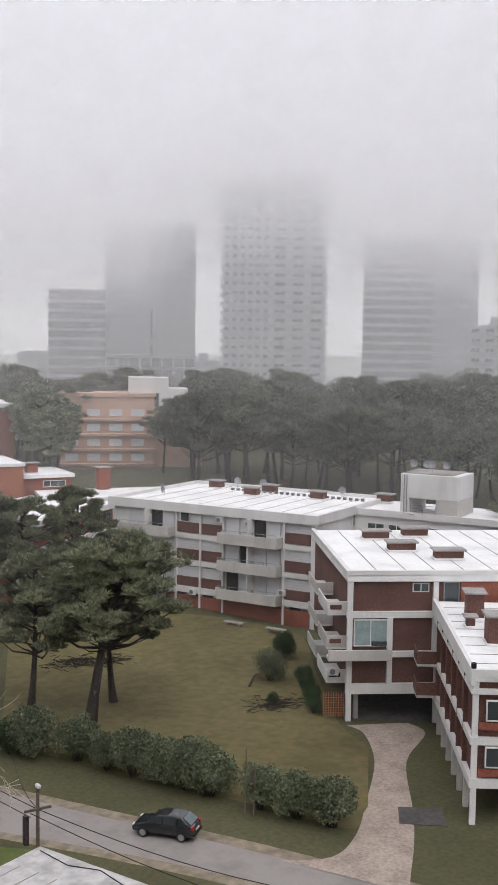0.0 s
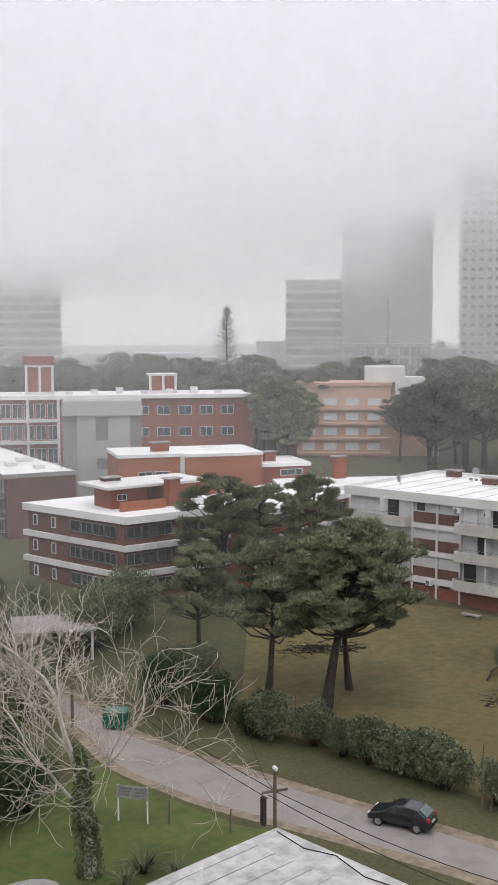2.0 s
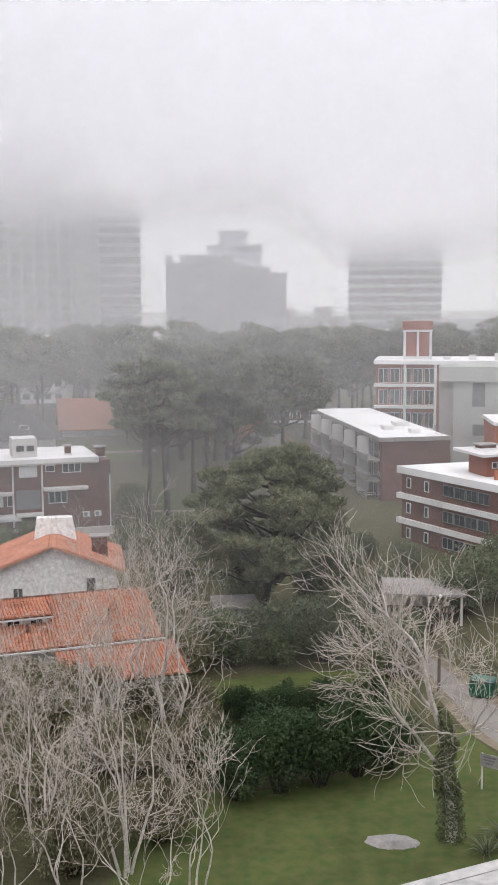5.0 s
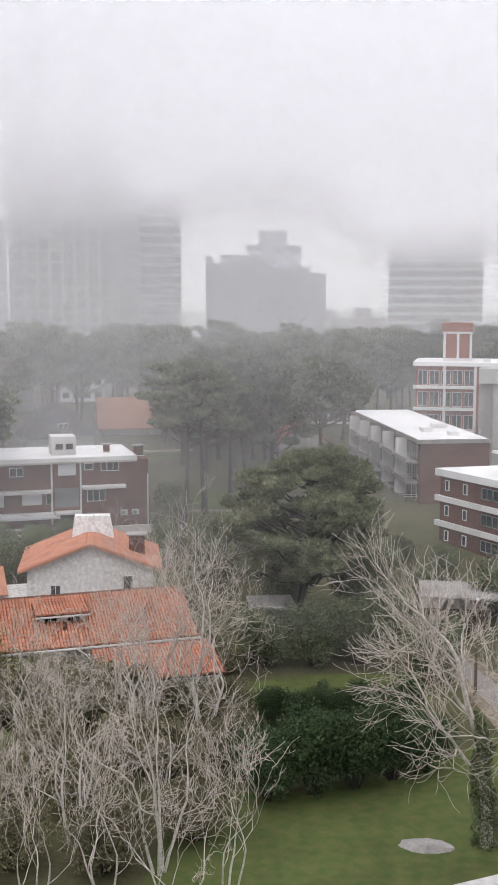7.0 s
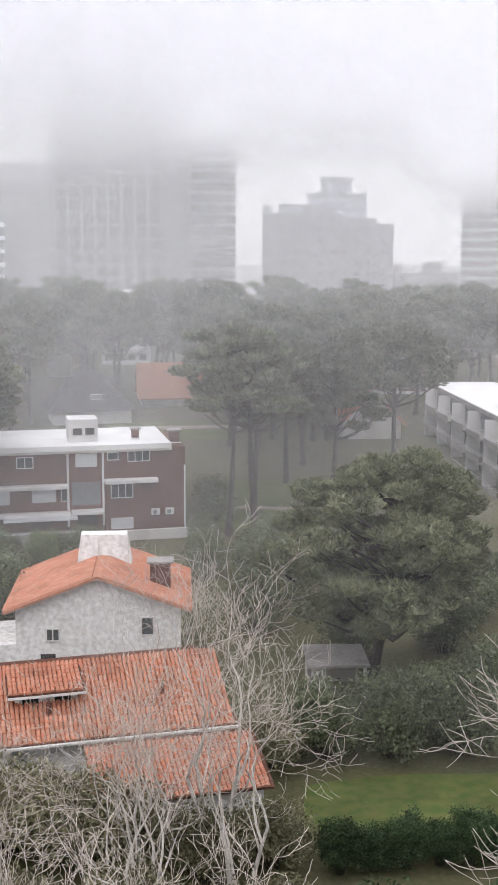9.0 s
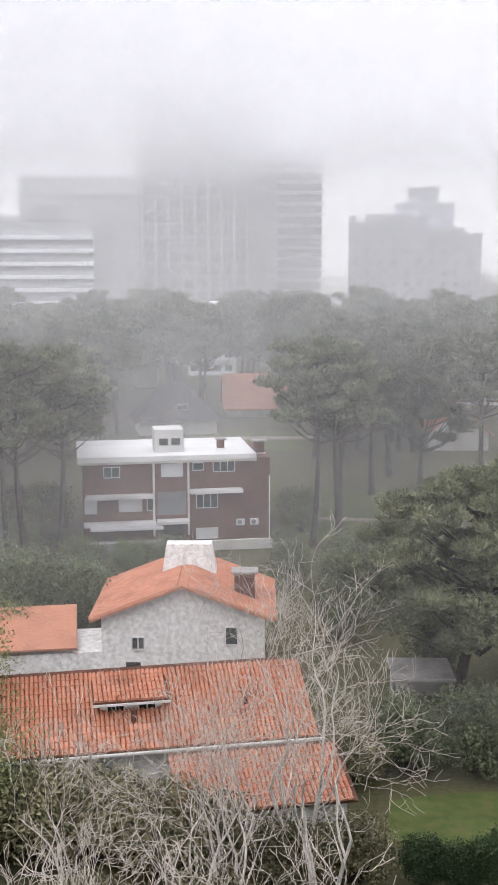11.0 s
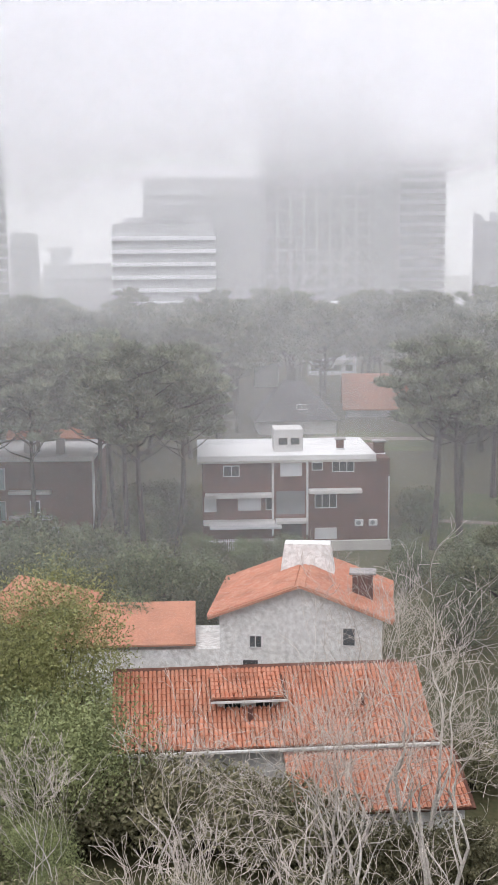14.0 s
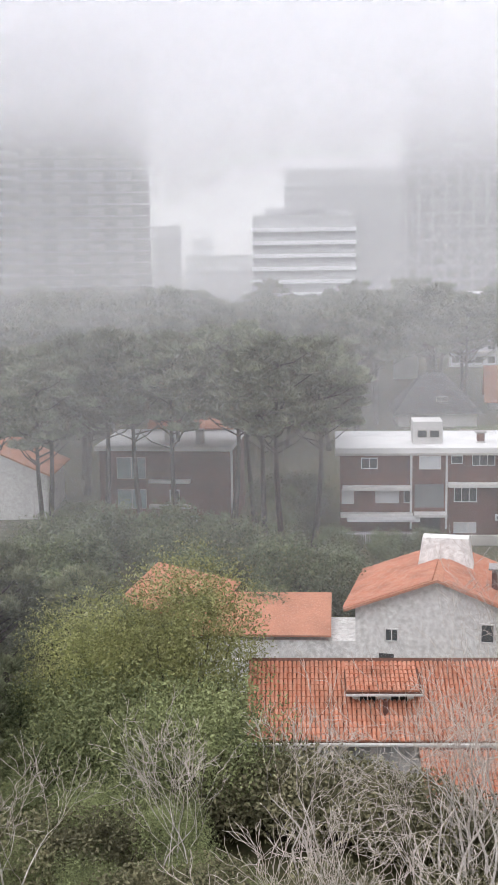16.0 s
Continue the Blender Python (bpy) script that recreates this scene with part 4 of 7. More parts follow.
# brick complex up the street
def brick_complex():
    ob = thing("apartment_block", Matrix.Translation((0, 0, 0)), "low brown brick block with broad white bands and flat white roof", "apartment block")
    plan = [(30.2, 113.6), (46.5, 118.0), (39.2, 132.0), (22.8, 127.7)]
    big = [(30.3, 113.1), (47.1, 117.7), (39.5, 132.6), (22.2, 128.0)]
    part("wall", prism(plan, 0.5, 9.2), BRICK_BROWN, ob)
    part("roof", prism(big, 9.2, 10.0), WHITE_ROOF, ob)
    for z in (6.3, 3.4):
        part("floor_band", prism(big, z, z + 0.62), WHITE, ob)
    m, w = along(plan[0], plan[1])
    for z in (7.6, 4.7, 1.8):
        for u in (0.3, 2.2, 4.1, 7.5, 9.4, 11.3, 13.2):
            window(ob, m @ pose(u, -0.08, z), 1.8, 1.25, mat=METAL, mullions=1)
    m2, w2 = along(plan[3], plan[0])
    for z in (7.6, 4.7, 1.8):
        for u in (1.0, 4.2):
            window(ob, m2 @ pose(u, -0.08, z), 0.7, 1.2, mullions=0)
        for u in (7.4, 9.3, 11.2, 13.1):
            window(ob, m2 @ pose(u, -0.08, z), 1.75, 1.25, mat=METAL, mullions=1)
    # set-back brick rooms on the roof
    p = thing("roof_room", m @ pose(1.5, 5.0, 10.0), "red brick roof room with a white slab and glass doors", "roof room")
    part("wall", boxes((0, 4.4, 0, 4, 0, 2.3)), BRICK_RED, p)
    part("wall", boxes((6.0, 9.5, -1.2, 4, 0, 2.3)), BRICK_RED, p)
    part("slab", boxes((-1.2, 12, -1.2, 5.5, 2.3, 2.6), bevel=0.03), WHITE, p)
    part("wall", boxes((-0.2, 5.6, -2.2, -1.9, 0, 1.0)), BRICK_ORANGE, p)
    part("back_wall", boxes((4.4, 6.0, 3.0, 3.2, 0, 2.3)), BRICK_BROWN, p)
    window(p, pose(4.5, 2.95, 0.1), 1.4, 2.0, mullions=1)
    window(p, pose(0.6, -0.05, 0.9), 1.2, 0.7, mullions=1)
    chimney(m @ pose(7.9, 2.9, 10.0), 1.5, 1.1, 3.1, "tall red brick chimney on the roof", BRICK_RED)
    chimney(m @ pose(3.0, 8.0, 12.6), 2.0, 1.2, 0.5)
    b2 = thing("apartment_block", along((45.4, 113.6), (62.0, 124.6))[0], "brown brick block with white bands behind the pines", "apartment block")
    part("wall", boxes((0, 20, 0.2, 12, 0.5, 8.9)), BRICK_RED, b2)
    part("roof", boxes((-0.4, 20.4, -0.3, 12.4, 8.9, 9.6), bevel=0.04), WHITE_ROOF, b2)
    for z in (6.0, 3.2):
        part("floor_band", boxes((-0.3, 20.3, -0.25, 0.4, z, z + 0.6)), WHITE, b2)
    for z in (7.3, 4.4, 1.6):
        for i in range(8):
            window(b2, pose(0.6 + 2.4 * i, 0.12, z), 1.9, 1.2, mat=METAL, mullions=1)
    # long orange-brick upper storeys behind
    m3, w3 = along((38.4, 146.6), (58.0, 144.6))
    b3 = thing("apartment_block", m3, "orange-red brick block with flat white roof", "apartment block")
    part("wall", boxes((0, 8.4, 0, 10, 2.3, 12.4)), BRICK_ORANGE, b3)
    part("wall", boxes((9.0, w3, -1.0, 10, 2.3, 12.4)), BRICK_ORANGE, b3)
    part("roof", boxes((-0.2, 8.7, -0.2, 10, 12.4, 12.9), bevel=0.03), WHITE_ROOF, b3)
    part("roof", boxes((8.9, w3 + 0.2, -1.2, 10, 12.4, 12.85), bevel=0.03), WHITE_ROOF, b3)
    part("wall", boxes((8.4, 9.0, -0.6, 0.2, 2.3, 12.7)), WHITE, b3)
    part("step", boxes((w3 + 0.2, w3 + 7.0, 0, 9, 2.3, 10.6)), BRICK_RED, b3)
    part("step_roof", boxes((w3 + 0.2, w3 + 7.4, -0.5, 9, 10.6, 11.1), bevel=0.03), WHITE_ROOF, b3)
    for u in (2.6, 5.0):
        window(b3, pose(u, -0.06, 9.6), 2.0, 0.9, mullions=1)
    window(b3, pose(w3 + 3.0, -0.06, 9.3), 3.2, 0.9, mullions=2)
    chimney(m3 @ pose(6.0, 2.0, 12.9), 2.4, 1.4, 1.3, "red brick chimney on the white roof", BRICK_RED)
    chimney(m3 @ pose(w3 + 1.8, 1.5, 11.1), 1.6, 1.2, 1.4, "red brick chimney on the white roof", BRICK_RED)
    chimney(m3 @ pose(w3 + 11.0, -2.0, 8.5), 1.7, 1.3, 3.4, "red brick chimney on the white roof", BRICK_RED)
    low = thing("low_building", along((58.0, 136.0), (78.0, 131.0))[0], "low building with flat white roof", "building")
    part("wall", boxes((0, 20, 0, 9, 1.8, 8.4)), CREAM, low)
    part("roof", boxes((-0.3, 20.3, -0.3, 9, 8.4, 8.9), bevel=0.03), WHITE_ROOF, low)


def balcony_block():
    m, w = along((18.4, 187), (23.2, 146))
    ob = thing("apartment_block", m, "brown brick block with grey concrete balconies and white roof", "apartment block")
    part("wall", boxes((0, w, 0.2, 9.5, 2.4, 10.6)), BRICK_BROWN, ob)
    part("roof", boxes((0, w + 0.1, -0.2, 9.6, 10.6, 10.95), bevel=0.04), WHITE_ROOF, ob)
    part("parapet", boxes((0, w + 0.2, -0.3, -0.1, 10.5, 11.05), (w, w + 0.2, -0.1, 9.6, 10.5, 11.05)), CONCRETE, ob)
    for z in (2.6, 5.3, 8.0):
        for i in range(5):
            u = w - 6.6 - i * 7.4
            b = part("balcony", boxes((u, u + 5.6, -1.6, 0.25, z - 0.25, z), (u, u + 5.6, -1.62, -1.5, z, z + 0.55), bevel=0.02), CONCRETE, ob)
            rail(b, [(u, -1.56, z + 0.5), (u + 5.6, -1.56, z + 0.5), (u + 5.6, 0.1, z + 0.5)], 0.55, 2, WHITE)
            part("wall_fin", boxes((u - 0.5, u - 0.2, -1.4, 0.3, z, z + 2.5)), WHITE, ob)
            window(ob, pose(u + 0.6, 0.1, z + 0.05), 2.2, 2.1, mat=METAL, mullions=1)
            window(ob, pose(u + 3.1, 0.1, z + 0.05), 2.0, 2.1, mat=METAL, mullions=1)
    for u, v, s in ((w - 6, 5.5, 1.6), (w - 11, 3.0, 1.8), (w - 16, 6.0, 2.4)):
        part("roof_hatch", boxes((u, u + s, v, v + s * 0.8, 10.95, 11.5), bevel=0.04), WHITE, ob)
    dish(m @ pose(w - 3.0, 8.6, 10.95))
    dish(m @ pose(w - 1.6, 8.8, 10.95))


def far_blocks():
    g = thing("stair_block", along((35.3, 161.8), (44.6, 159.3))[0], "plain grey concrete stair block with a projecting cornice", "building")
    part("wall", boxes((0.9, 8.6, 0, 6, 3, 17.2)), GREY_PLASTER, g)
    part("cornice", boxes((-1.2, 10.3, -0.6, 6, 17.2, 19.4), bevel=0.05), GREY_PLASTER, g)
    part("wing", boxes((-1.2, 0.9, 0.8, 6, 3, 17.2)), CONCRETE, g)
    part("wing", boxes((8.6, 10.3, 0.8, 6, 3, 17.2)), CONCRETE, g)
    part("shaft_window", boxes((3.6, 5.4, -0.03, 0.1, 13.6, 17.0)), TOWER_DARK, g)
    part("shaft_window", boxes((3.7, 5.3, -0.03, 0.1, 9.4, 11.0)), TOWER_DARK, g)
    m, w = along((29, 188), (70.5, 179))
    b = thing("apartment_block", m, "red brick block with white frames and two roof cubes", "apartment block")
    part("wall", boxes((0, w, 0, 12, 3, 18.3)), BRICK_RED, b)
    part("roof", boxes((-0.4, w + 0.4, -1.0, 12.4, 18.3, 19.0), bevel=0.05), WHITE_ROOF, b)
    for z in (7.2, 11.0, 14.6):
        part("gallery", boxes((-0.3, 9.8, -1.4, 0.1, z, z + 0.45), bevel=0.02), WHITE, b)
        for i in range(5):
            window(b, pose(0.4 + 1.9 * i, -0.1, z + 0.6), 1.6, 2.4, mullions=1)
        for i in range(6):
            window(b, pose(19 + 3.6 * i, -0.1, z + 0.9), 2.2, 1.5, mullions=1)
    for u in (4.6, 9.6):
        part("frame_post", boxes((u, u + 0.4, -1.5, -1.0, 3, 18.3)), WHITE, b)
    for u in (4.4, 25.0):
        c = thing("roof_cube", m @ pose(u, 1.5, 19.0), "white framed roof cube with red brick panels", "roof cube", "roof cubes")
        h = 3.0 if u > 10 else 4.6
        part("panel", boxes((0.3, 4.4, 0.3, 4.4, 0, h)), BRICK_RED, c)
        for x in (0, 2.2, 4.3):
            part("post", boxes((x, x + 0.4, 0, 0.4, 0, h)), WHITE, c)
        part("slab", boxes((-0.1, 4.8, -0.1, 4.8, h, h + 0.35), bevel=0.03), WHITE, c)
        part("sill", boxes((0, 4.7, 0.0, 0.35, 0, 0.5)), WHITE, c)
        if u < 10:
            part("upper_panel", boxes((-0.2, 4.8, -0.2, 4.6, h + 0.35, h + 1.8)), BRICK_RED, c)
    for i in range(7):
        part("roof_unit", boxes((11 + i * 4.2, 12.2 + i * 4.2, 1, 2.4, 19, 19.5 + 0.3 * (i % 3))), WHITE, b)
    # orange-pink block beyond
    m, w = along((92, 209), (109, 201))
    o = thing("apartment_block", m, "orange plastered block with white shutters in the haze", "apartment block")
    part("wall", boxes((0, w, 0, 12, 4, 18.5)), ORANGE_WALL, o)
    part("roof", boxes((-0.3, w + 0.3, -0.3, 12, 18.5, 19.2)), ORANGE_WALL, o)
    part("wing", boxes((w, w + 10, 3, 12, 4, 16)), ORANGE_WALL, o)
    part("roof_house", boxes((w - 5, w + 3, 2, 8, 19.2, 22.4), (w + 1, w + 7, 2, 8, 16, 20.2), bevel=0.05), WHITE, o)
    for z in (5.6, 8.6, 11.6, 14.6):
        for i in range(4):
            window(o, pose(1.0 + 4.4 * i, -0.1, z), 2.6, 1.4, glass=SHUTTER, mullions=1)
        part("ledge", boxes((0, w, -0.9, 0.05, z - 0.9, z - 0.5)), ORANGE_WALL, o)


brick_complex()
balcony_block()
far_blocks()


# towers in the fog
def tower(left, right, h, depth, wall, label, floor=2.9, base=4.0, style="bands", band=None, cols=6, side_slabs=False, tiers=()):
    m, w = along(left, right, base)
    ob = thing("apartment_tower", m, label, "tower", "towers in the fog")
    part("wall", boxes((0, w, 0, depth, 0, h)), wall, ob)
    n = int(h / floor)
    band_me = mesh_of(boxes((-0.2, w + 0.2, -1.3, 0.1, 0, 0.95)), "balcony_band", band or TOWER_WHITE)
    if style == "bands":
        for i in range(1, n):
            part("balcony_band", band_me, None, ob).location = (0, 0, i * floor)
    elif style == "thin":
        me = mesh_of(boxes((-0.3, w + 0.3, -0.9, 0.1, 0, 0.42)), "floor_slab", band or TOWER_WHITE)
        for i in range(1, n):
            part("floor_slab", me, None, ob).location = (0, 0, i * floor)
    elif style == "grid":
        for i in range(n):
            for c in range(cols):
                window(ob, pose(w * (c + 0.18) / cols, -0.12, i * floor + 0.9), w / cols * 0.62, 1.25, mat=TOWER_GREY, mullions=1, bar=0.12)
            part("floor_slab", WINDOWS.setdefault((round(w, 1), "slab"), mesh_of(boxes((0, w, -0.25, 0.05, 0, 0.3)), "floor_slab", band or TOWER_GREY)), None, ob).location = (0, 0, i * floor)
    if side_slabs:
        me = mesh_of(boxes((-0.9, 0.1, 1, 5, 0, 1.2), (w - 0.1, w + 0.9, 1, 5, 0, 1.2)), "side_balcony", band or TOWER_GREY)
        for i in range(n):
            part("side_balcony", me, None, ob).location = (0, 0, i * floor + 0.2)
    for x0, x1, z1 in tiers:
        part("upper_tier", boxes((x0 * w, x1 * w, depth * 0.1, depth * 0.9, h, h + z1), bevel=0.1), wall, ob)
    return ob


def lilac_building():
    m, w = along(polar(-1.95, 320, (0.0, 25.0)), polar(4.55, 320, (0.0, 25.0)), 4)
    ob = thing("apartment_building", m, "pale lilac stepped apartment building with small windows", "building", "towers in the fog")
    blocks = ((0.0, 0.30, 0.0, 36.0), (0.30, 0.58, -1.2, 38.0), (0.58, 0.86, -2.6, 34.5), (0.86, 1.0, -1.0, 33.0), (0.12, 0.32, 3.0, 38.5), (0.34, 0.80, 4.0, 41.5), (0.44, 0.68, 6.0, 46.0), (0.0, 0.05, 1.0, 38.0))
    for x0, x1, y, h in blocks:
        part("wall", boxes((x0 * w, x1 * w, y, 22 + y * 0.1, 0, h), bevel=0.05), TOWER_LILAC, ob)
        part("parapet", boxes((x0 * w - 0.2, x1 * w + 0.2, y - 0.25, y + 0.15, h - 0.6, h + 0.25)), TOWER_WHITE, ob)
    for x0, x1, y, h in blocks[:4]:
        n = max(1, round((x1 - x0) * w / 3.6))
        for i in range(n):
            for k in range(2, int((h - 1) / 3.0)):
                if (i * 3 + k) % 4 != 3:
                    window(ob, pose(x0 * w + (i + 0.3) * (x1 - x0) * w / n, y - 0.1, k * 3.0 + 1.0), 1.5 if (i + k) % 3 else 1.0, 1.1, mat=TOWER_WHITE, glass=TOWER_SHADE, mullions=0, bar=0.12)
    for i in range(11):
        part("balcony", boxes((0.60 * w, 0.74 * w, -3.6, -2.5, 2.6 + 3.0 * i, 3.5 + 3.0 * i), bevel=0.03), TOWER_WHITE, ob)


def polar(az, r, c=(0.0, 0.0)):
    return (c[0] + r * math.sin(radians(az)), c[1] + r * math.cos(radians(az)))


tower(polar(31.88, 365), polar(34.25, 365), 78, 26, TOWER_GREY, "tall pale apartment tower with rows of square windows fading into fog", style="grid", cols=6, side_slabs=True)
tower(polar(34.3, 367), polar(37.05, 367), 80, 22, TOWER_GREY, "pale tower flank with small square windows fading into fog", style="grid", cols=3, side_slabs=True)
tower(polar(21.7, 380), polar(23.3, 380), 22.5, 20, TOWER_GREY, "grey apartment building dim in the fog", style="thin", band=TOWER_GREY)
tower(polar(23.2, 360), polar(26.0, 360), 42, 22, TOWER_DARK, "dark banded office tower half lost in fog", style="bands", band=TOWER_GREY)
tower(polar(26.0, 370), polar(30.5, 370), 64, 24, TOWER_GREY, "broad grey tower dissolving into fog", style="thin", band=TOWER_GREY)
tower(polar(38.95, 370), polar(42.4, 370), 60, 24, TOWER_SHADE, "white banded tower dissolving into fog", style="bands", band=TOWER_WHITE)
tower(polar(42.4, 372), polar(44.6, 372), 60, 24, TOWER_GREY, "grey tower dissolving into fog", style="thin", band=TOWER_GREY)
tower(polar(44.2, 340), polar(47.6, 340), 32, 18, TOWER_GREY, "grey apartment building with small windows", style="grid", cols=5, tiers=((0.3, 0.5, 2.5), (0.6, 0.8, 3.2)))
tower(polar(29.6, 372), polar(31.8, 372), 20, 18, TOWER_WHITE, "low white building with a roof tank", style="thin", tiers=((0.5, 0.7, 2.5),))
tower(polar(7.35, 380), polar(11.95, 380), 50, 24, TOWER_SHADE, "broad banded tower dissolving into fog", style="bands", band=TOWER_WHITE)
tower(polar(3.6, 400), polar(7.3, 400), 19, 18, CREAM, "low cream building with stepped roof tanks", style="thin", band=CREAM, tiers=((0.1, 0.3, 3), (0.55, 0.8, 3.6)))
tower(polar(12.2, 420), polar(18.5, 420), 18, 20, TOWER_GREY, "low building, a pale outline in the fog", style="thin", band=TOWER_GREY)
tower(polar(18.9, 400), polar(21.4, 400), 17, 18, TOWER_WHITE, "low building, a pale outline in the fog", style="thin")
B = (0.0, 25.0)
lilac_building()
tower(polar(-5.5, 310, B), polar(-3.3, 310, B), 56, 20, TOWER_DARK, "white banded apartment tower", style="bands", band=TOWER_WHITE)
frame_tower = tower(polar(-12.4, 320, B), polar(-6.8, 320, B), 74, 26, material("raw_tower_concrete", (0.56, 0.565, 0.58), 0.85, 0.8, 0.1, 0.08, 0.2, 0.0), "grey unfinished tower with pale floor slabs and columns fading into fog", style="thin", band=TOWER_GREY, floor=3.6)
column_mesh = mesh_of(boxes((-0.35, 0.35, -0.7, 0.1, 0, 72)), "column", TOWER_GREY)
# Flat panels, painted greyer in place of open bays in shade.
bay_panel_mesh = mesh_of(boxes((0, 3.0, -0.06, 0.05, 0, 2.4)), "bay_panel", TOWER_SHADE)
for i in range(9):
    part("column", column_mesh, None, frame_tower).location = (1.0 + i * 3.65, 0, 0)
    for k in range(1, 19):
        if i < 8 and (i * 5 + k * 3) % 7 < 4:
            part("bay_panel", bay_panel_mesh, None, frame_tower).location = (1.35 + i * 3.65, 0, k * 3.6 + 0.6)
core = tower(polar(-6.8, 322, B), polar(-5.5, 322, B), 66, 20, TOWER_GREY, "grey tower core with a white edge fading into fog", style="plain")
part("edge_wall", boxes((5.4, 7.0, -1.0, 0.0, 0, 60)), WHITE, core, "white edge wall")
tower(polar(-18.2, 360, B), polar(-12.4, 360, B), 52, 24, TOWER_GREY, "grey tower dissolving into fog", style="thin", band=TOWER_GREY)
tower(polar(-19.8, 278, B), polar(-14.7, 278, B), 35, 22, TOWER_SHADE, "white terraced office block with dark window bands", style="bands", band=TOWER_WHITE, floor=3.1, tiers=((0.12, 0.95, 1.6), (0.42, 0.72, 4.6)))
tower(polar(-31.5, 302, B), polar(-24.9, 302, B), 80, 24, TOWER_DARK, "tall grey apartment tower with white balcony stacks", style="thin", band=TOWER_WHITE, floor=3.0)
tower(polar(-36.0, 292, B), polar(-31.3, 296, B), 80, 24, TOWER_DARK, "white banded apartment tower", style="bands", band=TOWER_WHITE, floor=3.0)
tower(polar(-24.8, 390, B), polar(-23.4, 390, B), 36, 20, TOWER_WHITE, "pale slim tower in the fog", style="thin", band=TOWER_GREY)
tower(polar(-23.2, 420, B), polar(-19.6, 420, B), 26, 20, TOWER_WHITE, "low white building in the fog", style="thin", tiers=((0.1, 0.4, 6),))
for az in (-31.0, -29.6, -28.0, -26.6):
    x, y = polar(az + 0.1, 298, B)
    st = thing("balcony_stack", pose(x, y, 4, 0, 0, -az), "stack of white balconies on a tower", "balcony stack", "tower balconies")
    me = WINDOWS.setdefault("stack", mesh_of(boxes((0, 3.9, -1.4, 0.6, 0, 1.9)), "balcony", WHITE))
    for i in range(1, 18):
        part("balcony", me, None, st).location = (0, 0, i * 3.0 + 0.1)


# unfinished concrete frame
def concrete_frame():
    m, w = along(polar(26.0, 320), polar(30.6, 320), 8)
    ob = thing("concrete_frame", m, "unfinished concrete frame building with open floors", "building")
    for z in (6, 10, 14, 17.5):
        part("floor_slab", boxes((0, w, 0, 16, z, z + 0.6)), TOWER_WHITE, ob)
        for i in range(9):
            part("column", boxes((i * w / 8.2, i * w / 8.2 + 0.5, 0.3, 0.8, z - 3.4, z)), TOWER_GREY, ob)
    part("back_wall", boxes((0, w, 15, 16, 0, 17)), TOWER_DARK, ob)
    part("roof_frame", boxes((7, w - 4, 2, 12, 21.5, 22.1)), TOWER_WHITE, ob)
    for i in range(6):
        part("column", boxes((7 + i * 2.6, 7.4 + i * 2.6, 2, 2.5, 18.1, 21.5)), TOWER_GREY, ob)
    part("mast", add_tube(bmesh.new(), [(13, 4, 18), (13, 4, 31)], [0.4, 0.3], 6), TOWER_DARK, ob)


concrete_frame()


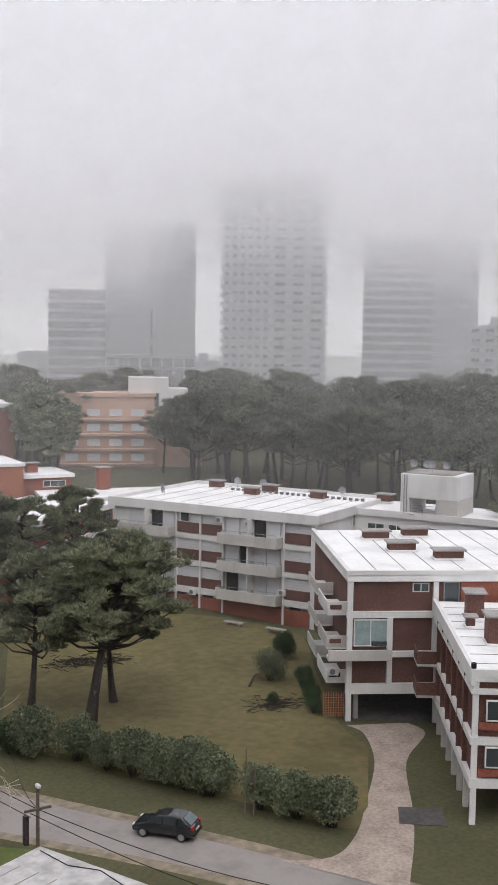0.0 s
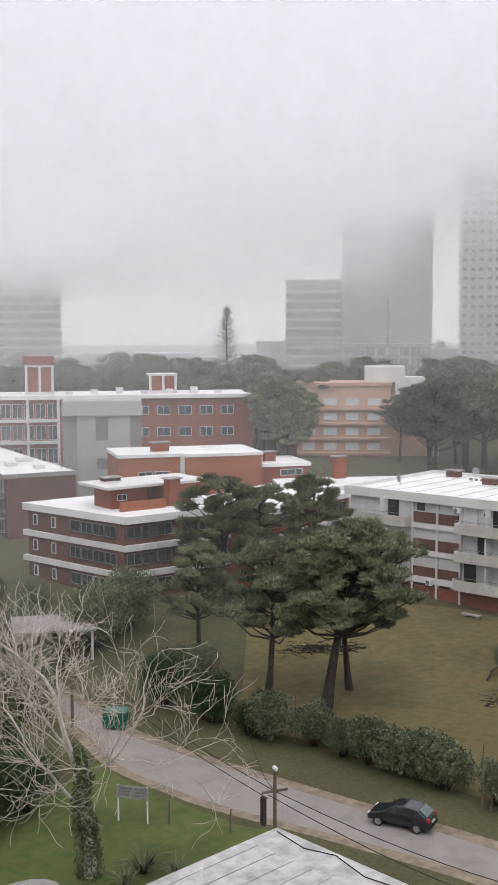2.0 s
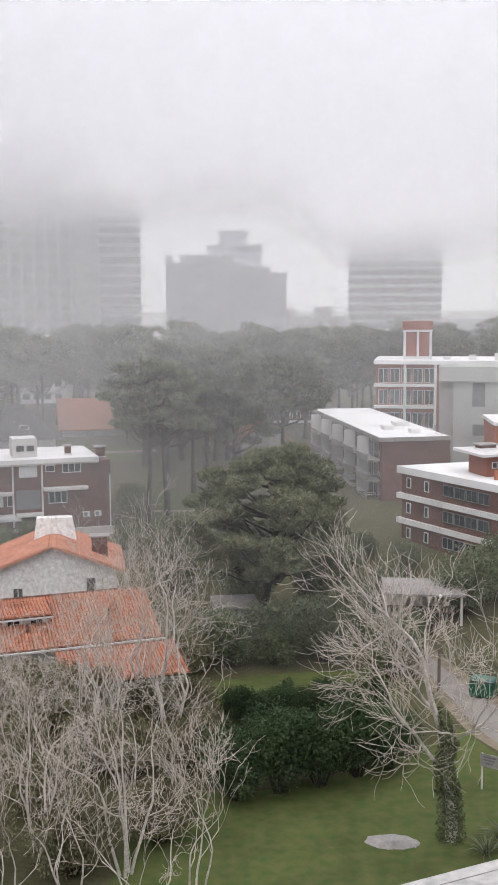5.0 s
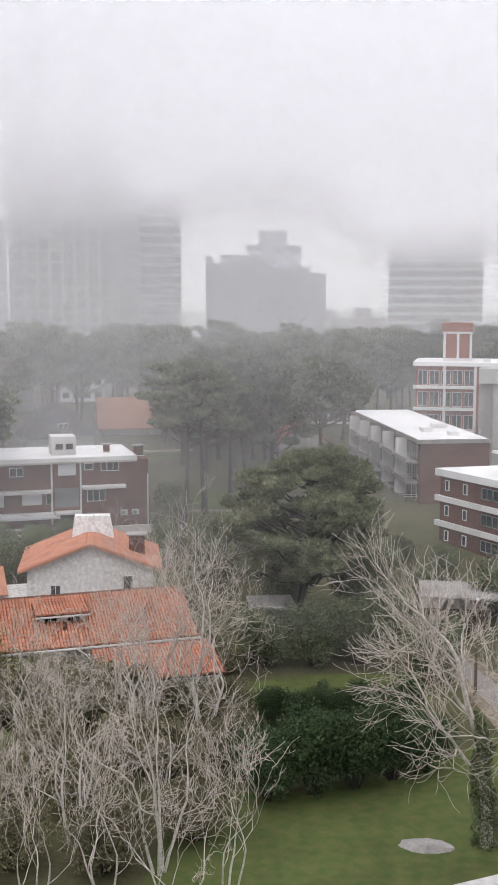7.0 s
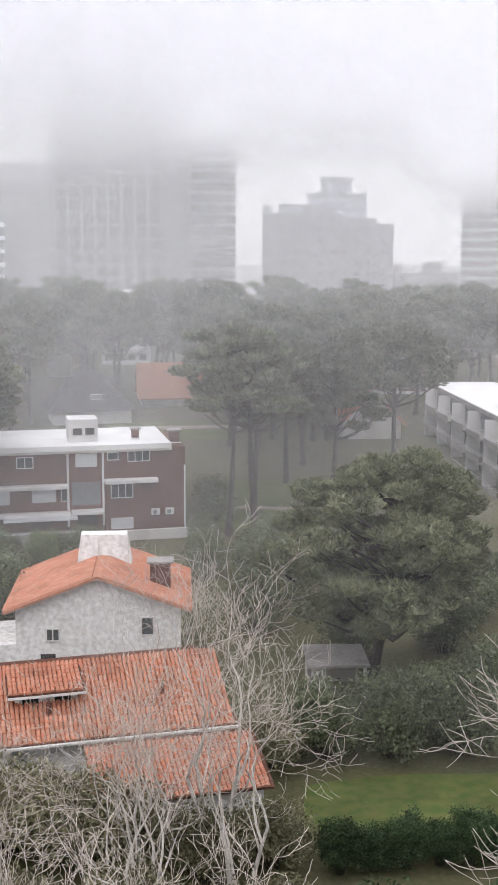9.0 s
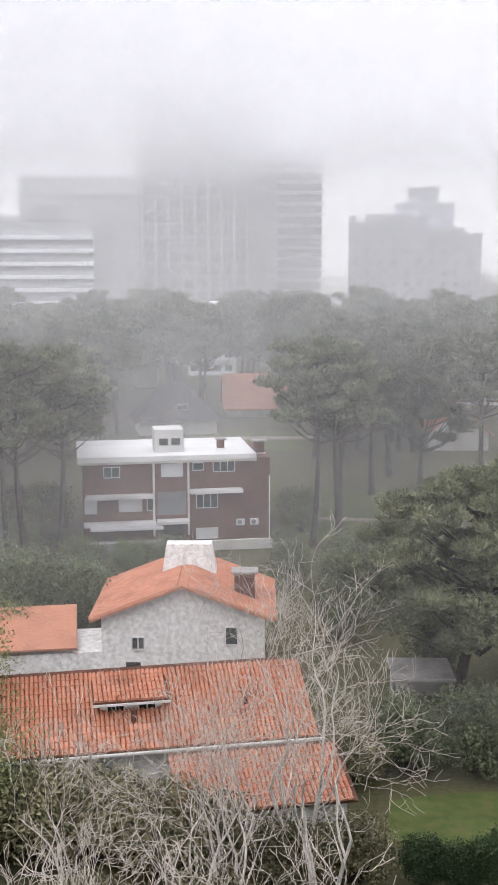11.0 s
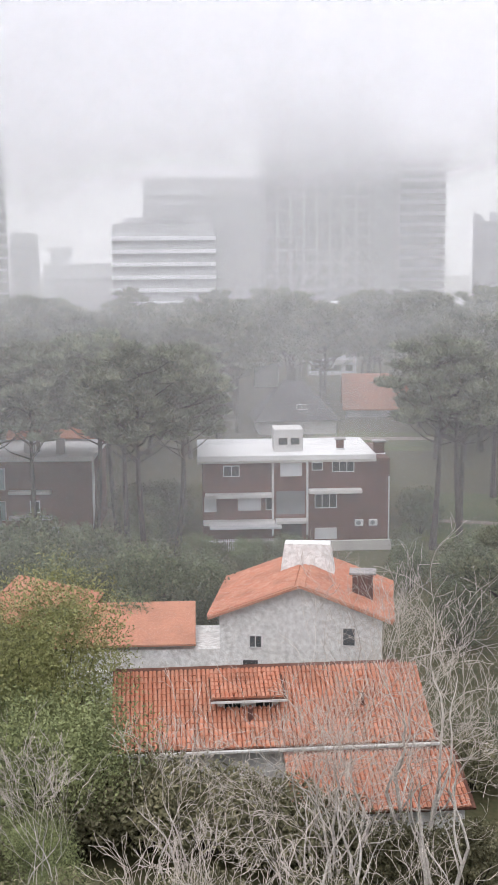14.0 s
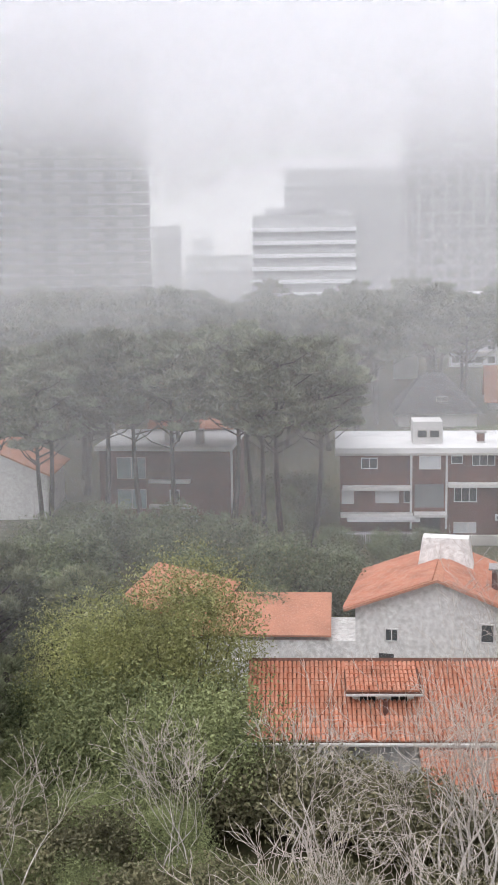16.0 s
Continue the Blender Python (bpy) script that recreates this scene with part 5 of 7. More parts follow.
# houses across the gardens
def brown_house():
    m, w = along((-29.2, 129.8), (-11.3, 134.9), 1.8)
    ob = thing("apartment_house", m, "three-storey brown brick house with white roof and window bands", "house")
    part("wall", boxes((0.2, 7.0, 0, 10, 0, 8.3), (10.5, w, 0, 10, 0, 8.3)), BRICK_BROWN, ob)
    part("bay", boxes((7.0, 10.5, -0.25, 10, 0, 8.5)), BRICK_BROWN, ob)
    part("bay_frame", boxes((6.95, 7.15, -0.35, 0.1, 0.8, 8.5), (10.35, 10.55, -0.35, 0.1, 0.8, 8.5), (7.15, 10.35, -0.35, 0.1, 8.25, 8.5)), WHITE, ob)
    part("roof", boxes((-0.3, w - 1.4, -0.5, 10.3, 8.3, 8.85), bevel=0.06), WHITE_ROOF, ob)
    part("eave", boxes((-0.3, w - 1.4, -0.6, 10.3, 8.1, 8.3)), CREAM, ob)
    for u0, u1, z in ((10.6, 15.8, 5.0), (0.4, 7.0, 4.7), (0.2, 7.2, 2.0)):
        part("canopy", boxes((u0, u1, -1.0, 0.05, z, z + 0.38), bevel=0.03), WHITE, ob)
    for u, z, a, h, k, gl in ((7.8, 6.7, 2.1, 1.3, 0, SHUTTER), (10.9, 7.2, 1.1, 0.8, 0, GLASS), (12.9, 7.0, 2.2, 1.1, 2, GLASS), (11.2, 3.4, 2.2, 1.45, 2, GLASS), (3.6, 3.3, 2.3, 1.5, 0, SHUTTER), (6.35, 3.3, 0.7, 1.4, 0, GLASS), (0.3, 3.2, 1.2, 1.5, 0, SHUTTER), (2.2, 6.7, 1.6, 1.1, 1, GLASS), (11.2, 0.3, 2.2, 1.1, 2, SHUTTER)):
        window(ob, pose(u, -0.3 if u > 7 and u < 10 else -0.05, z), a, h, glass=gl, mullions=k)
    # Dark panel proud of the bay, coloured as a shaded recess.
    part("recess_panel", boxes((7.4, 10.2, -0.3, -0.2, 2.9, 5.2)), TOWER_DARK, ob)
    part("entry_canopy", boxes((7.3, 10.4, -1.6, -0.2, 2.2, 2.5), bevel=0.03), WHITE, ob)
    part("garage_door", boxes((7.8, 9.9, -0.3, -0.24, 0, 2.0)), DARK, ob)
    part("roof_house", boxes((7.3, 10.2, 1.5, 4.5, 8.85, 11.1), bevel=0.04), WHITE, ob)
    window(ob, pose(7.7, 1.45, 9.5), 1.0, 0.8, mat=CREAM, mullions=0)
    window(ob, pose(8.9, 1.45, 9.5), 1.0, 0.8, mat=CREAM, mullions=0)
    part("gutter_pipe", add_tube(bmesh.new(), [(w - 0.05, -0.08, 0), (w - 0.05, -0.08, 6.5)], [0.07, 0.07], 6), WHITE, ob)
    chimney(m @ pose(14.0, 2.5, 8.85), 0.7, 0.7, 1.0, "thin dark chimney on the white roof")
    chimney(m @ pose(w - 0.6, 3.0, 8.2), 1.0, 0.9, 1.3, "brick chimney at the end of the house")
    air_conditioner(m @ pose(15.6, -0.02, 1.6))
    air_conditioner(m @ pose(17.0, -0.02, 1.6))
    f = thing("garden_fence", m @ pose(-0.2, -3.2, 0), "white picket fence and low wall before the house", "fence")
    me = mesh_of(boxes((0, 0.09, 0, 0.04, 0, 1.2), bevel=0.01), "picket", WHITE)
    for i in range(44):
        part("picket", me, None, f).location = (i * 0.18, 0, 0)
    part("fence_rail", boxes((0, 8, 0.05, 0.1, 0.3, 0.4), (0, 8, 0.05, 0.1, 0.9, 1.0)), WHITE, f)
    part("garden_wall", boxes((11.0, 18.6, -0.6, -0.3, 0, 1.0), bevel=0.03), CREAM, f)
    part("carport", boxes((1.0, 8.0, 1.0, 2.8, 1.9, 2.1)), SHUTTER, f)
    # second brown block in the pines
    m, w = along((-50.4, 126.7), (-40.2, 129.1), 1.7)
    b = thing("apartment_house", m, "brown brick house with a flat white roof among pines", "house")
    part("wall", boxes((-3, w, 0, 11, 0, 8.2)), BRICK_BROWN, b)
    part("roof", boxes((-3.4, w + 0.2, -0.4, 11, 8.2, 8.7), bevel=0.05), WHITE_ROOF, b)
    for z in (2.4, 5.0):
        part("canopy", boxes((2.2, 6.4, -0.9, 0.05, z, z + 0.3)), WHITE, b)
    for u, z, a, h in ((-1.2, 5.3, 3.0, 2.2), (4.2, 3.0, 1.0, 1.2), (-1.2, 2.2, 3.0, 2.0)):
        window(b, pose(u, -0.06, z), a, h, glass=PALE_GLASS if a > 2 else GLASS, mullions=1)
    part("corner_trim", boxes((w - 0.05, w + 0.15, 0.0, 0.6, 0.5, 8.2)), WHITE, b)
    part("far_roof", add_box(bmesh.new(), 0, w - 1, 0, 4.5, 0, 0.2, m=pose(0, 9.6, 8.9, 26)), TILE_FLAT, b)
    part("roof_vent", boxes((6.8, 7.6, 1, 1.8, 8.7, 10.2), (3.4, 4.4, 2, 3, 8.7, 10.0), bevel=0.03), WHITE, b)
    air_conditioner(m @ pose(5.2, -0.02, 0.9))
    air_conditioner(m @ pose(6.7, -0.02, 0.9))


def gable_house(m, w, d, eave, ridge, wall, roof, name, label, over=0.5, gable_front=True):
    """A house whose gable faces its front; ridge along y."""
    ob = thing(name, m, label, "house")
    bm = bmesh.new()
    prof = [(0, 0), (w, 0), (w, eave), (w / 2, ridge), (0, eave)]
    a = [bm.verts.new((x, 0, z)) for x, z in prof]
    b = [bm.verts.new((x, d, z)) for x, z in prof]
    bm.faces.new(a)
    bm.faces.new(b[::-1])
    for i in range(5):
        j = (i + 1) % 5
        bm.faces.new((a[j], a[i], b[i], b[j]))
    bmesh.ops.recalc_face_normals(bm, faces=bm.faces[:])
    part("wall", bm, wall, ob)
    k = (ridge - eave) / (w / 2)
    for s in (0, 1):
        bm = bmesh.new()
        x0, x1 = (-over, w / 2) if s == 0 else (w + over, w / 2)
        z0 = eave - over * k
        q = [(x0, -over, z0), (x1, -over, ridge), (x1, d + over, ridge), (x0, d + over, z0)]
        lo = [bm.verts.new((x, y, z + 0.03)) for x, y, z in q]
        hi = [bm.verts.new((x, y, z + 0.22)) for x, y, z in q]
        bm.faces.new(lo)
        bm.faces.new(hi)
        for i in range(4):
            j = (i + 1) % 4
            bm.faces.new((lo[i], lo[j], hi[j], hi[i]))
        bmesh.ops.recalc_face_normals(bm, faces=bm.faces[:])
        part("roof_slope", bm, roof, ob)
    return ob


def tile_rows(parent, m, width, length, material, step=0.245, course=0.42, loose=300):
    """Barrel tiles on a slope: x along the eave, y up the slope. The ones by the eave are pieces, the rest one mesh."""
    rng = random.Random(5)

    def tile(bm, mm, tone):
        rows = []
        for v, r in ((0, 0.125), (course * 1.12, 0.105)):
            rows.append([bm.verts.new(mm @ Vector((r * math.cos(a), v, r * 1.15 * math.sin(a) + (0.012 if v == 0 else 0)))) for a in (0, 0.8, 1.57, 2.34, math.pi)])
        for i in range(4):
            bm.faces.new((rows[0][i + 1], rows[0][i], rows[1][i], rows[1][i + 1]))
        bm.faces.new(rows[0])

    bm = bmesh.new()
    tile(bm, Matrix.Identity(4), 0)
    me = mesh_of(bm, "roof_tile", material)
    rest = bmesh.new()
    n = 0
    for j in range(int(length / course)):
        for i in range(int(width / step)):
            mm = m @ pose(step * (i + 0.5) + rng.uniform(-0.015, 0.015), j * course + rng.uniform(-0.02, 0.02), rng.uniform(0, 0.015), 0, 0, rng.uniform(-2, 2))
            if n < loose:
                part("roof_tile", me, None, parent).matrix_local = mm
                n += 1
            else:
                tile(rest, mm, 0)
    ob = part("roof_tiles", rest, material, parent, "rows of terracotta barrel tiles")
    ob["kind"] = "stuff"
    return ob


def tile_houses():
    m, w = along((-19.6, 77.2), (-3.0, 82.5))
    ob = thing("tile_house", m, "long low house under an orange terracotta tile roof", "house")
    part("wall", boxes((0.5, w - 0.6, 0.7, 10.0, 0, 3.7)), WHITEWASH, ob)
    slope, run, lift = math.degrees(math.atan2(2.7, 5.2)), 5.2, 2.7
    for s in (0, 1):
        bm = bmesh.new()
        y0, y1 = (0, run) if s == 0 else (2 * run, run)
        q = [(0, y0, 4.0), (w, y0, 4.0), (w - 1.3, y1, 4.0 + lift), (0.0, y1, 4.0 + lift)]
        lo = [bm.verts.new((x, y, z - 0.16)) for x, y, z in q]
        hi = [bm.verts.new((x, y, z)) for x, y, z in q]
        bm.faces.new(lo)
        bm.faces.new(hi)
        for i in range(4):
            bm.faces.new((lo[i], lo[(i + 1) % 4], hi[(i + 1) % 4], hi[i]))
        bmesh.ops.recalc_face_normals(bm, faces=bm.faces[:])
        part("roof_slope", bm, TILE_BED, ob)
    part("gutter", boxes((-0.1, w, -0.18, -0.02, 3.82, 3.98), bevel=0.03), WHITE, ob)
    part("gable_wall", boxes((w - 0.7, w - 0.6, 1.5, 9.0, 3.7, 4.6)), WHITEWASH, ob)
    part("dormer_wall", boxes((5.7, 9.0, 2.4, 4.6, 4.6, 5.86)), WHITEWASH, ob)
    part("dormer_roof", add_box(bmesh.new(), 5.3, 9.4, 0, 3.1, 0.0, 0.12, m=pose(0, 1.9, 5.84, 10)), TILE_BED, ob)
    part("dormer_edge", boxes((5.3, 9.4, 1.82, 1.9, 5.78, 5.9)), WHITE, ob)
    for u in (6.0, 7.7):
        window(ob, pose(u, 2.35, 5.2), 1.0, 0.6, mullions=1)
    part("vent_pipe", add_tube(bmesh.new(), [(7.4, 1.6, 4.7), (7.4, 1.6, 5.6)], [0.16, 0.13], 8), BRICK_BROWN, ob)
    part("vent_pipe", add_tube(bmesh.new(), [(13.6, 2.2, 5.0), (13.6, 2.2, 6.0)], [0.1, 0.08], 8), BRICK_BROWN, ob)
    tile_rows(ob, pose(0, 0, 4.02, slope), w - 0.1, 5.6, TILE)
    tile_rows(ob, pose(5.35, 1.92, 5.98, 10), 4.0, 3.0, TILE, loose=0)
    # lean-to on the street side
    m2, w2 = along((-9.6, 75.2), (-1.0, 77.9))
    l = thing("lean_to", m2, "small lean-to with an orange tile roof", "shed")
    part("wall", boxes((0.4, w2 - 0.4, 0.6, 4.0, 0, 2.6)), WHITEWASH, l)
    part("roof_slope", add_box(bmesh.new(), 0, w2, 0, 4.6, -0.12, 0.0, m=pose(0, 0, 2.7, 16)), TILE_BED, l)
    tile_rows(l, pose(0, 0, 2.72, 16), w2, 4.6, TILE, loose=0)
    # whitewashed gable house
    m3, w3 = along((-18.7, 96.3), (-7.8, 97.5), 0.1)
    h = gable_house(m3, w3, 8.5, 5.6, 7.7, WHITEWASH, TILE_FLAT, "gable_house", "whitewashed gable house with an orange tile roof and broad chimney", 0.7)
    part("door", boxes((1.6, 2.6, -0.06, 0.02, 0.3, 2.4)), DARK, h)
    window(h, pose(8.3, -0.06, 3.6), 0.9, 1.3, mullions=0)
    window(h, pose(2.0, -0.06, 3.3), 0.9, 0.9, mullions=1)
    half = math.hypot(w3 / 2 + 0.7, 2.1 + 0.26)
    sl = math.degrees(math.atan2(2.1, w3 / 2))
    tile_rows(h, Matrix.Translation((-0.75, 9.2, 5.52)) @ Matrix.Rotation(radians(-90), 4, "Z") @ pose(0, 0, 0, sl), 9.9, half - 0.1, TILE, loose=0)
    tile_rows(h, Matrix.Translation((w3 + 0.75, -0.7, 5.52)) @ Matrix.Rotation(radians(90), 4, "Z") @ pose(0, 0, 0, sl), 9.9, half - 0.1, TILE, loose=0)
    bm = bmesh.new()
    q = [(3.6, 4.6, 6.4), (7.7, 4.6, 6.4), (7.7, 6.4, 6.4), (3.6, 6.4, 6.4), (4.0, 5.0, 9.3), (7.2, 5.0, 9.3), (7.2, 6.2, 9.3), (4.0, 6.2, 9.3)]
    v = [bm.verts.new(p) for p in q]
    for f in ((3, 2, 1, 0), (4, 5, 6, 7), (0, 1, 5, 4), (1, 2, 6, 5), (2, 3, 7, 6), (3, 0, 4, 7)):
        bm.faces.new([v[k] for k in f])
    part("chimney_hood", bm, WHITEWASH, h, "broad flaking whitewashed chimney hood")
    chimney(m3 @ pose(9.6, 2.6, 5.6), 1.4, 1.0, 2.4, "brown brick chimney beside the gable", BRICK_BROWN)
    # orange-roofed annex and wall
    m4, w4 = along((-29.5, 93.0), (-20.2, 95.6))
    a = thing("annex", m4, "low whitewashed annex with a smooth orange roof", "house")
    part("wall", boxes((0.2, w4 + 2.6, 0.4, 5.5, 0, 3.2)), WHITEWASH, a)
    part("roof_slope", add_box(bmesh.new(), 0, w4, 0, 6.4, -0.15, 0.0, m=pose(0, 0, 3.7, 10)), TILE_FLAT, a)
    part("roof_slope", add_box(bmesh.new(), -6.5, 0.4, 0, 6.8, -0.15, 0.0, m=pose(0.5, 2.0, 3.9, 10, 8, -16)), TILE_FLAT, a)
    wall = thing("garden_wall", along((-27, 92.4), (-17, 95.0))[0], "flaking whitewashed garden wall", "wall")
    part("wall_face", boxes((0, 10.5, 0, 0.3, 0, 2.4), bevel=0.04), WHITEWASH, wall)


def far_houses():
    m, w = along((-26.0, 209), (-15.0, 211), 4)
    gable_house(m @ pose(0, 9, 0, 0, 0, -90), 9, w, 2.0, 6.6, CREAM, TILE_FLAT, "far_house", "house with a bright orange tile roof among pines", 0.8)
    bm = bmesh.new()
    m, w = along((-36.5, 186), (-24.0, 190), 4)
    s = thing("far_house", m, "house with a steep grey hipped roof", "house")
    part("wall", boxes((0.8, w - 0.8, 0.8, 9, 0, 2.2)), WHITE, s)
    v = [bm.verts.new(p) for p in ((0, 0, 2.0), (w, 0, 2.0), (w, 10, 2.0), (0, 10, 2.0), (w * 0.36, 5, 7.6), (w * 0.6, 5, 7.6))]
    for q in ((0, 1, 5, 4), (1, 2, 5), (2, 3, 4, 5), (3, 0, 4), (0, 3, 2, 1)):
        bm.faces.new([v[i] for i in q])
    part("roof", bm, SLATE, s)
    window(s, pose(6.4, 1.4, 3.6), 1.6, 0.8, mullions=1)
    gable_house(along((-51.5, 252), (-46.5, 253), 4)[0], 5.0, 8, 4.5, 7.5, WHITE, SLATE, "far_house", "small white house with a steep gable", 0.5)
    gable_house(along((6.0, 178), (15.0, 179), 4)[0], 8.0, 9, 2.4, 6.2, CREAM, TILE_FLAT, "far_house", "house with a faded tile roof among pines", 0.6)
    m, w = along((-72, 125), (-61.0, 128.5), 1.6)
    f = gable_house(m, w, 9, 5.0, 7.6, WHITEWASH, TILE_FLAT, "tile_house", "house with an orange tile roof behind the trees", 0.6)
    # carports and sheds under the pines
    for a, b, z, dd in (((15.8, 97.5), (23.0, 96.5), 2.9, 6), ((0.8, 94.6), (4.8, 95.0), 2.8, 4)):
        m, w = along(a, b, rise(a[1]))
        c = thing("carport", m, "flat pale concrete carport roof on posts", "carport", "carports")
        part("roof", boxes((0, w, 0, dd, z - 0.25, z), bevel=0.03), CONCRETE, c)
        for x in (0.2, w - 0.4):
            for y in (0.2, dd - 0.4):
                part("post", boxes((x, x + 0.2, y, y + 0.2, 0, z - 0.25)), CREAM, c)
        part("back_wall", boxes((0.2, w - 0.2, dd - 0.15, dd, 0, z - 0.25)), CREAM, c)


def wood_blocks():
    """Apartment blocks that show in pieces between the far pines."""
    for (a0, a1, r, h, wall, label) in ((-10.0, -7.6, 258, 16.0, TOWER_WHITE, "white block with open galleries among far pines"), (3.5, 6.4, 206, 13.5, BRICK_BROWN, "brown brick block with white bands among pines")):
        m, w = along(polar(a0, r, (0.0, 25.0)), polar(a1, r, (0.0, 25.0)), 4)
        ob = thing("apartment_block", m, label, "apartment block")
        part("wall", boxes((0, w, 0, 10, 0, h)), wall, ob)
        part("roof", boxes((-0.4, w + 0.4, -0.8, 10.3, h, h + 0.5), bevel=0.04), WHITE_ROOF, ob)
        for k in range(int(h / 3.1)):
            part("floor_band", boxes((-0.2, w + 0.2, -0.7, 0.1, 3.1 * k, 3.1 * k + 0.45)), WHITE, ob)
            for i in range(int(w / 2.6)):
                window(ob, pose(0.5 + i * 2.6, -0.08, 3.1 * k + 0.9), 1.7, 1.5, mullions=1)
        for i in range(int(w / 5.2) + 1):
            part("column", boxes((i * 5.2 - 0.15, i * 5.2 + 0.15, -0.7, -0.4, 0, h)), WHITE, ob)


wood_blocks()
brown_house()
tile_houses()
far_houses()


# trees
PINE_NEAR = pine_meshes(11, 14.6, 5.9, 0.5, 46, 75, 0.42, 11, NEEDLE, lean=0.2, trunk_r=0.46, pad=(0.15, 0.26), width=0.1)
PINE_SIDE = pine_meshes(12, 12.5, 4.4, 0.44, 36, 65, 0.42, 11, NEEDLE, lean=-0.02, trunk_r=0.30, pad=(0.16, 0.28), width=0.1)
PINE_ROUND = pine_meshes(13, 16.2, 8.2, 0.36, 80, 110, 0.42, 11, NEEDLE, lean=0.1, trunk_r=0.45, flat=0.45, pad=(0.13, 0.24), width=0.11)
PINE_TALL = pine_meshes(14, 20.5, 5.4, 0.60, 30, 70, 0.55, 9, NEEDLE_MID, lean=0.02, trunk_r=0.33, flat=0.3, pad=(0.2, 0.34), width=0.12)
FAR_PINES = [pine_meshes(20 + i, 19.0, 7.0 + i * 0.5, 0.46 + 0.05 * i, 30, 60, 0.62, 9, NEEDLE_DARK, lean=0.05 * (i - 1), trunk_r=0.4, flat=0.36, pad=(0.17, 0.29), width=0.13) for i in range(4)]
PINE_LABEL = "umbrella pine with dark green needle pads and bare trunk"
plant("pine_tree", PINE_NEAR, foot(36.5, 77.3, -25), "tall leaning pine with bare trunk on the lawn", "tree", "lawn pines")
plant("pine_tree", PINE_SIDE, foot(40.3, 80.9, 60), "slim upright pine on the lawn", "tree", "lawn pines")
plant("pine_tree", PINE_SIDE, foot(34.0, 82.9, 150), "slim upright pine at the edge of the lawn", "tree", "lawn pines", 1.02)
for x, y, r, s in ((39.6, 107.5, 20, 1.12), (43.0, 108.5, 200, 1.02), (51.0, 111.0, 100, 1.05), (31.5, 93.0, 310, 0.85)):
    plant("pine_tree", PINE_SIDE, foot(x, y, r), "pine in front of the brick block", "tree", "lawn pines", s)
plant("pine_tree", PINE_ROUND, foot(4.6, 96.0, 0), "broad round pine with a dense crown and leaning trunk", "tree")
for x, y, r, s in ((-56.5, 121, 0, 0.98), (-51.0, 122.4, 90, 1.03), (-47.0, 122.8, 200, 1.0), (-43.8, 123.2, 300, 0.96), (-38.6, 125.0, 50, 1.05), (-33.8, 121.2, 140, 0.98), (-31.4, 119.5, 250, 1.04), (-30.6, 126.0, 20, 0.94), (-6.8, 131.8, 70, 1.0), (-4.2, 133.4, 160, 0.98), (-60.5, 117, 60, 0.96), (-53.5, 115.5, 260, 0.92)):
    plant("pine_tree", PINE_TALL, foot(x, y, r), "tall pine with a thin bare trunk and flat crown", "tree", "tall pines", s)
rng = random.Random(3)


def hidden_by(x, y, clear):
    for cx, cy, a0, a1, r0, r1 in clear:
        a, r = math.degrees(math.atan2(x - cx, y - cy)), math.hypot(x - cx, y - cy)
        if a0 < a < a1 and r0 < r < r1:
            return True
    return False


CLEAR = [(0, 25, -10.2, -7.6, 195, 262), (0, 25, 3.6, 6.2, 180, 205), (0, 25, -8.6, -4.6, 90, 200), (0, 25, -13.4, -8.6, 90, 178), (0, 25, -13.6, -11.2, 170, 236), (0, 0, 24.2, 28.6, 150, 240), (0, 0, 8.3, 22.5, 120, 192), (0, 0, 4.5, 9.0, 130, 195), (0, 25, -20, 4, 60, 145), (0, 25, 1.5, 6.5, 130, 170)]


def wood(n, az0, az1, r0, r1, h0, h1, centre, gap, kinds=None):
    done = []
    for _ in range(n * 6):
        if len(done) == n:
            break
        a, r = radians(rng.uniform(az0, az1)), math.sqrt(rng.uniform(r0 * r0, r1 * r1))
        x, y = centre[0] + r * math.sin(a), centre[1] + r * math.cos(a)
        if hidden_by(x, y, CLEAR) or any((x - p) ** 2 + (y - q) ** 2 < gap * gap for p, q in done):
            continue
        done.append((x, y))
        plant("pine_tree", (kinds or FAR_PINES)[rng.randrange(len(kinds or FAR_PINES))], foot(x, y, rng.uniform(0, 360)), PINE_LABEL, "tree", "pine wood", rng.uniform(h0, h1) / 19.0)


wood(46, 25.0, 48.0, 176, 232, 13.0, 19.5, (0, 0), 7.0)
wood(9, 47.0, 53.0, 110, 170, 13, 16, (0, 0), 7.0)
wood(12, 19.5, 24.5, 205, 260, 15, 18, (0, 0), 7.0)
wood(5, 21.5, 24.0, 160, 200, 15, 18, (0, 0), 5.0, [PINE_TALL])
wood(26, 2.0, 22.5, 205, 265, 16, 19.5, (0, 0), 8.0)
wood(34, -14.0, 7.0, 150, 235, 16, 19.5, (0, 25), 8.0)
wood(48, -37.0, -12.5, 128, 235, 16, 20, (0, 25), 7.5)
wood(20, -4.0, 5.0, 148, 205, 15, 18, (0, 0), 7.0)
CLEAR.pop(8)
wood(9, -27.0, -15.8, 112, 150, 17, 19, (0, 25), 6.0, [PINE_TALL])
wood(9, -2.6, 2.6, 112, 152, 14, 17.5, (0, 25), 6.5)
wood(14, -13.5, -3.5, 192, 240, 17, 20, (0, 25), 6.5)
wood(60, -38.0, 50.0, 250, 300, 16, 20, (0, 10), 8.0)

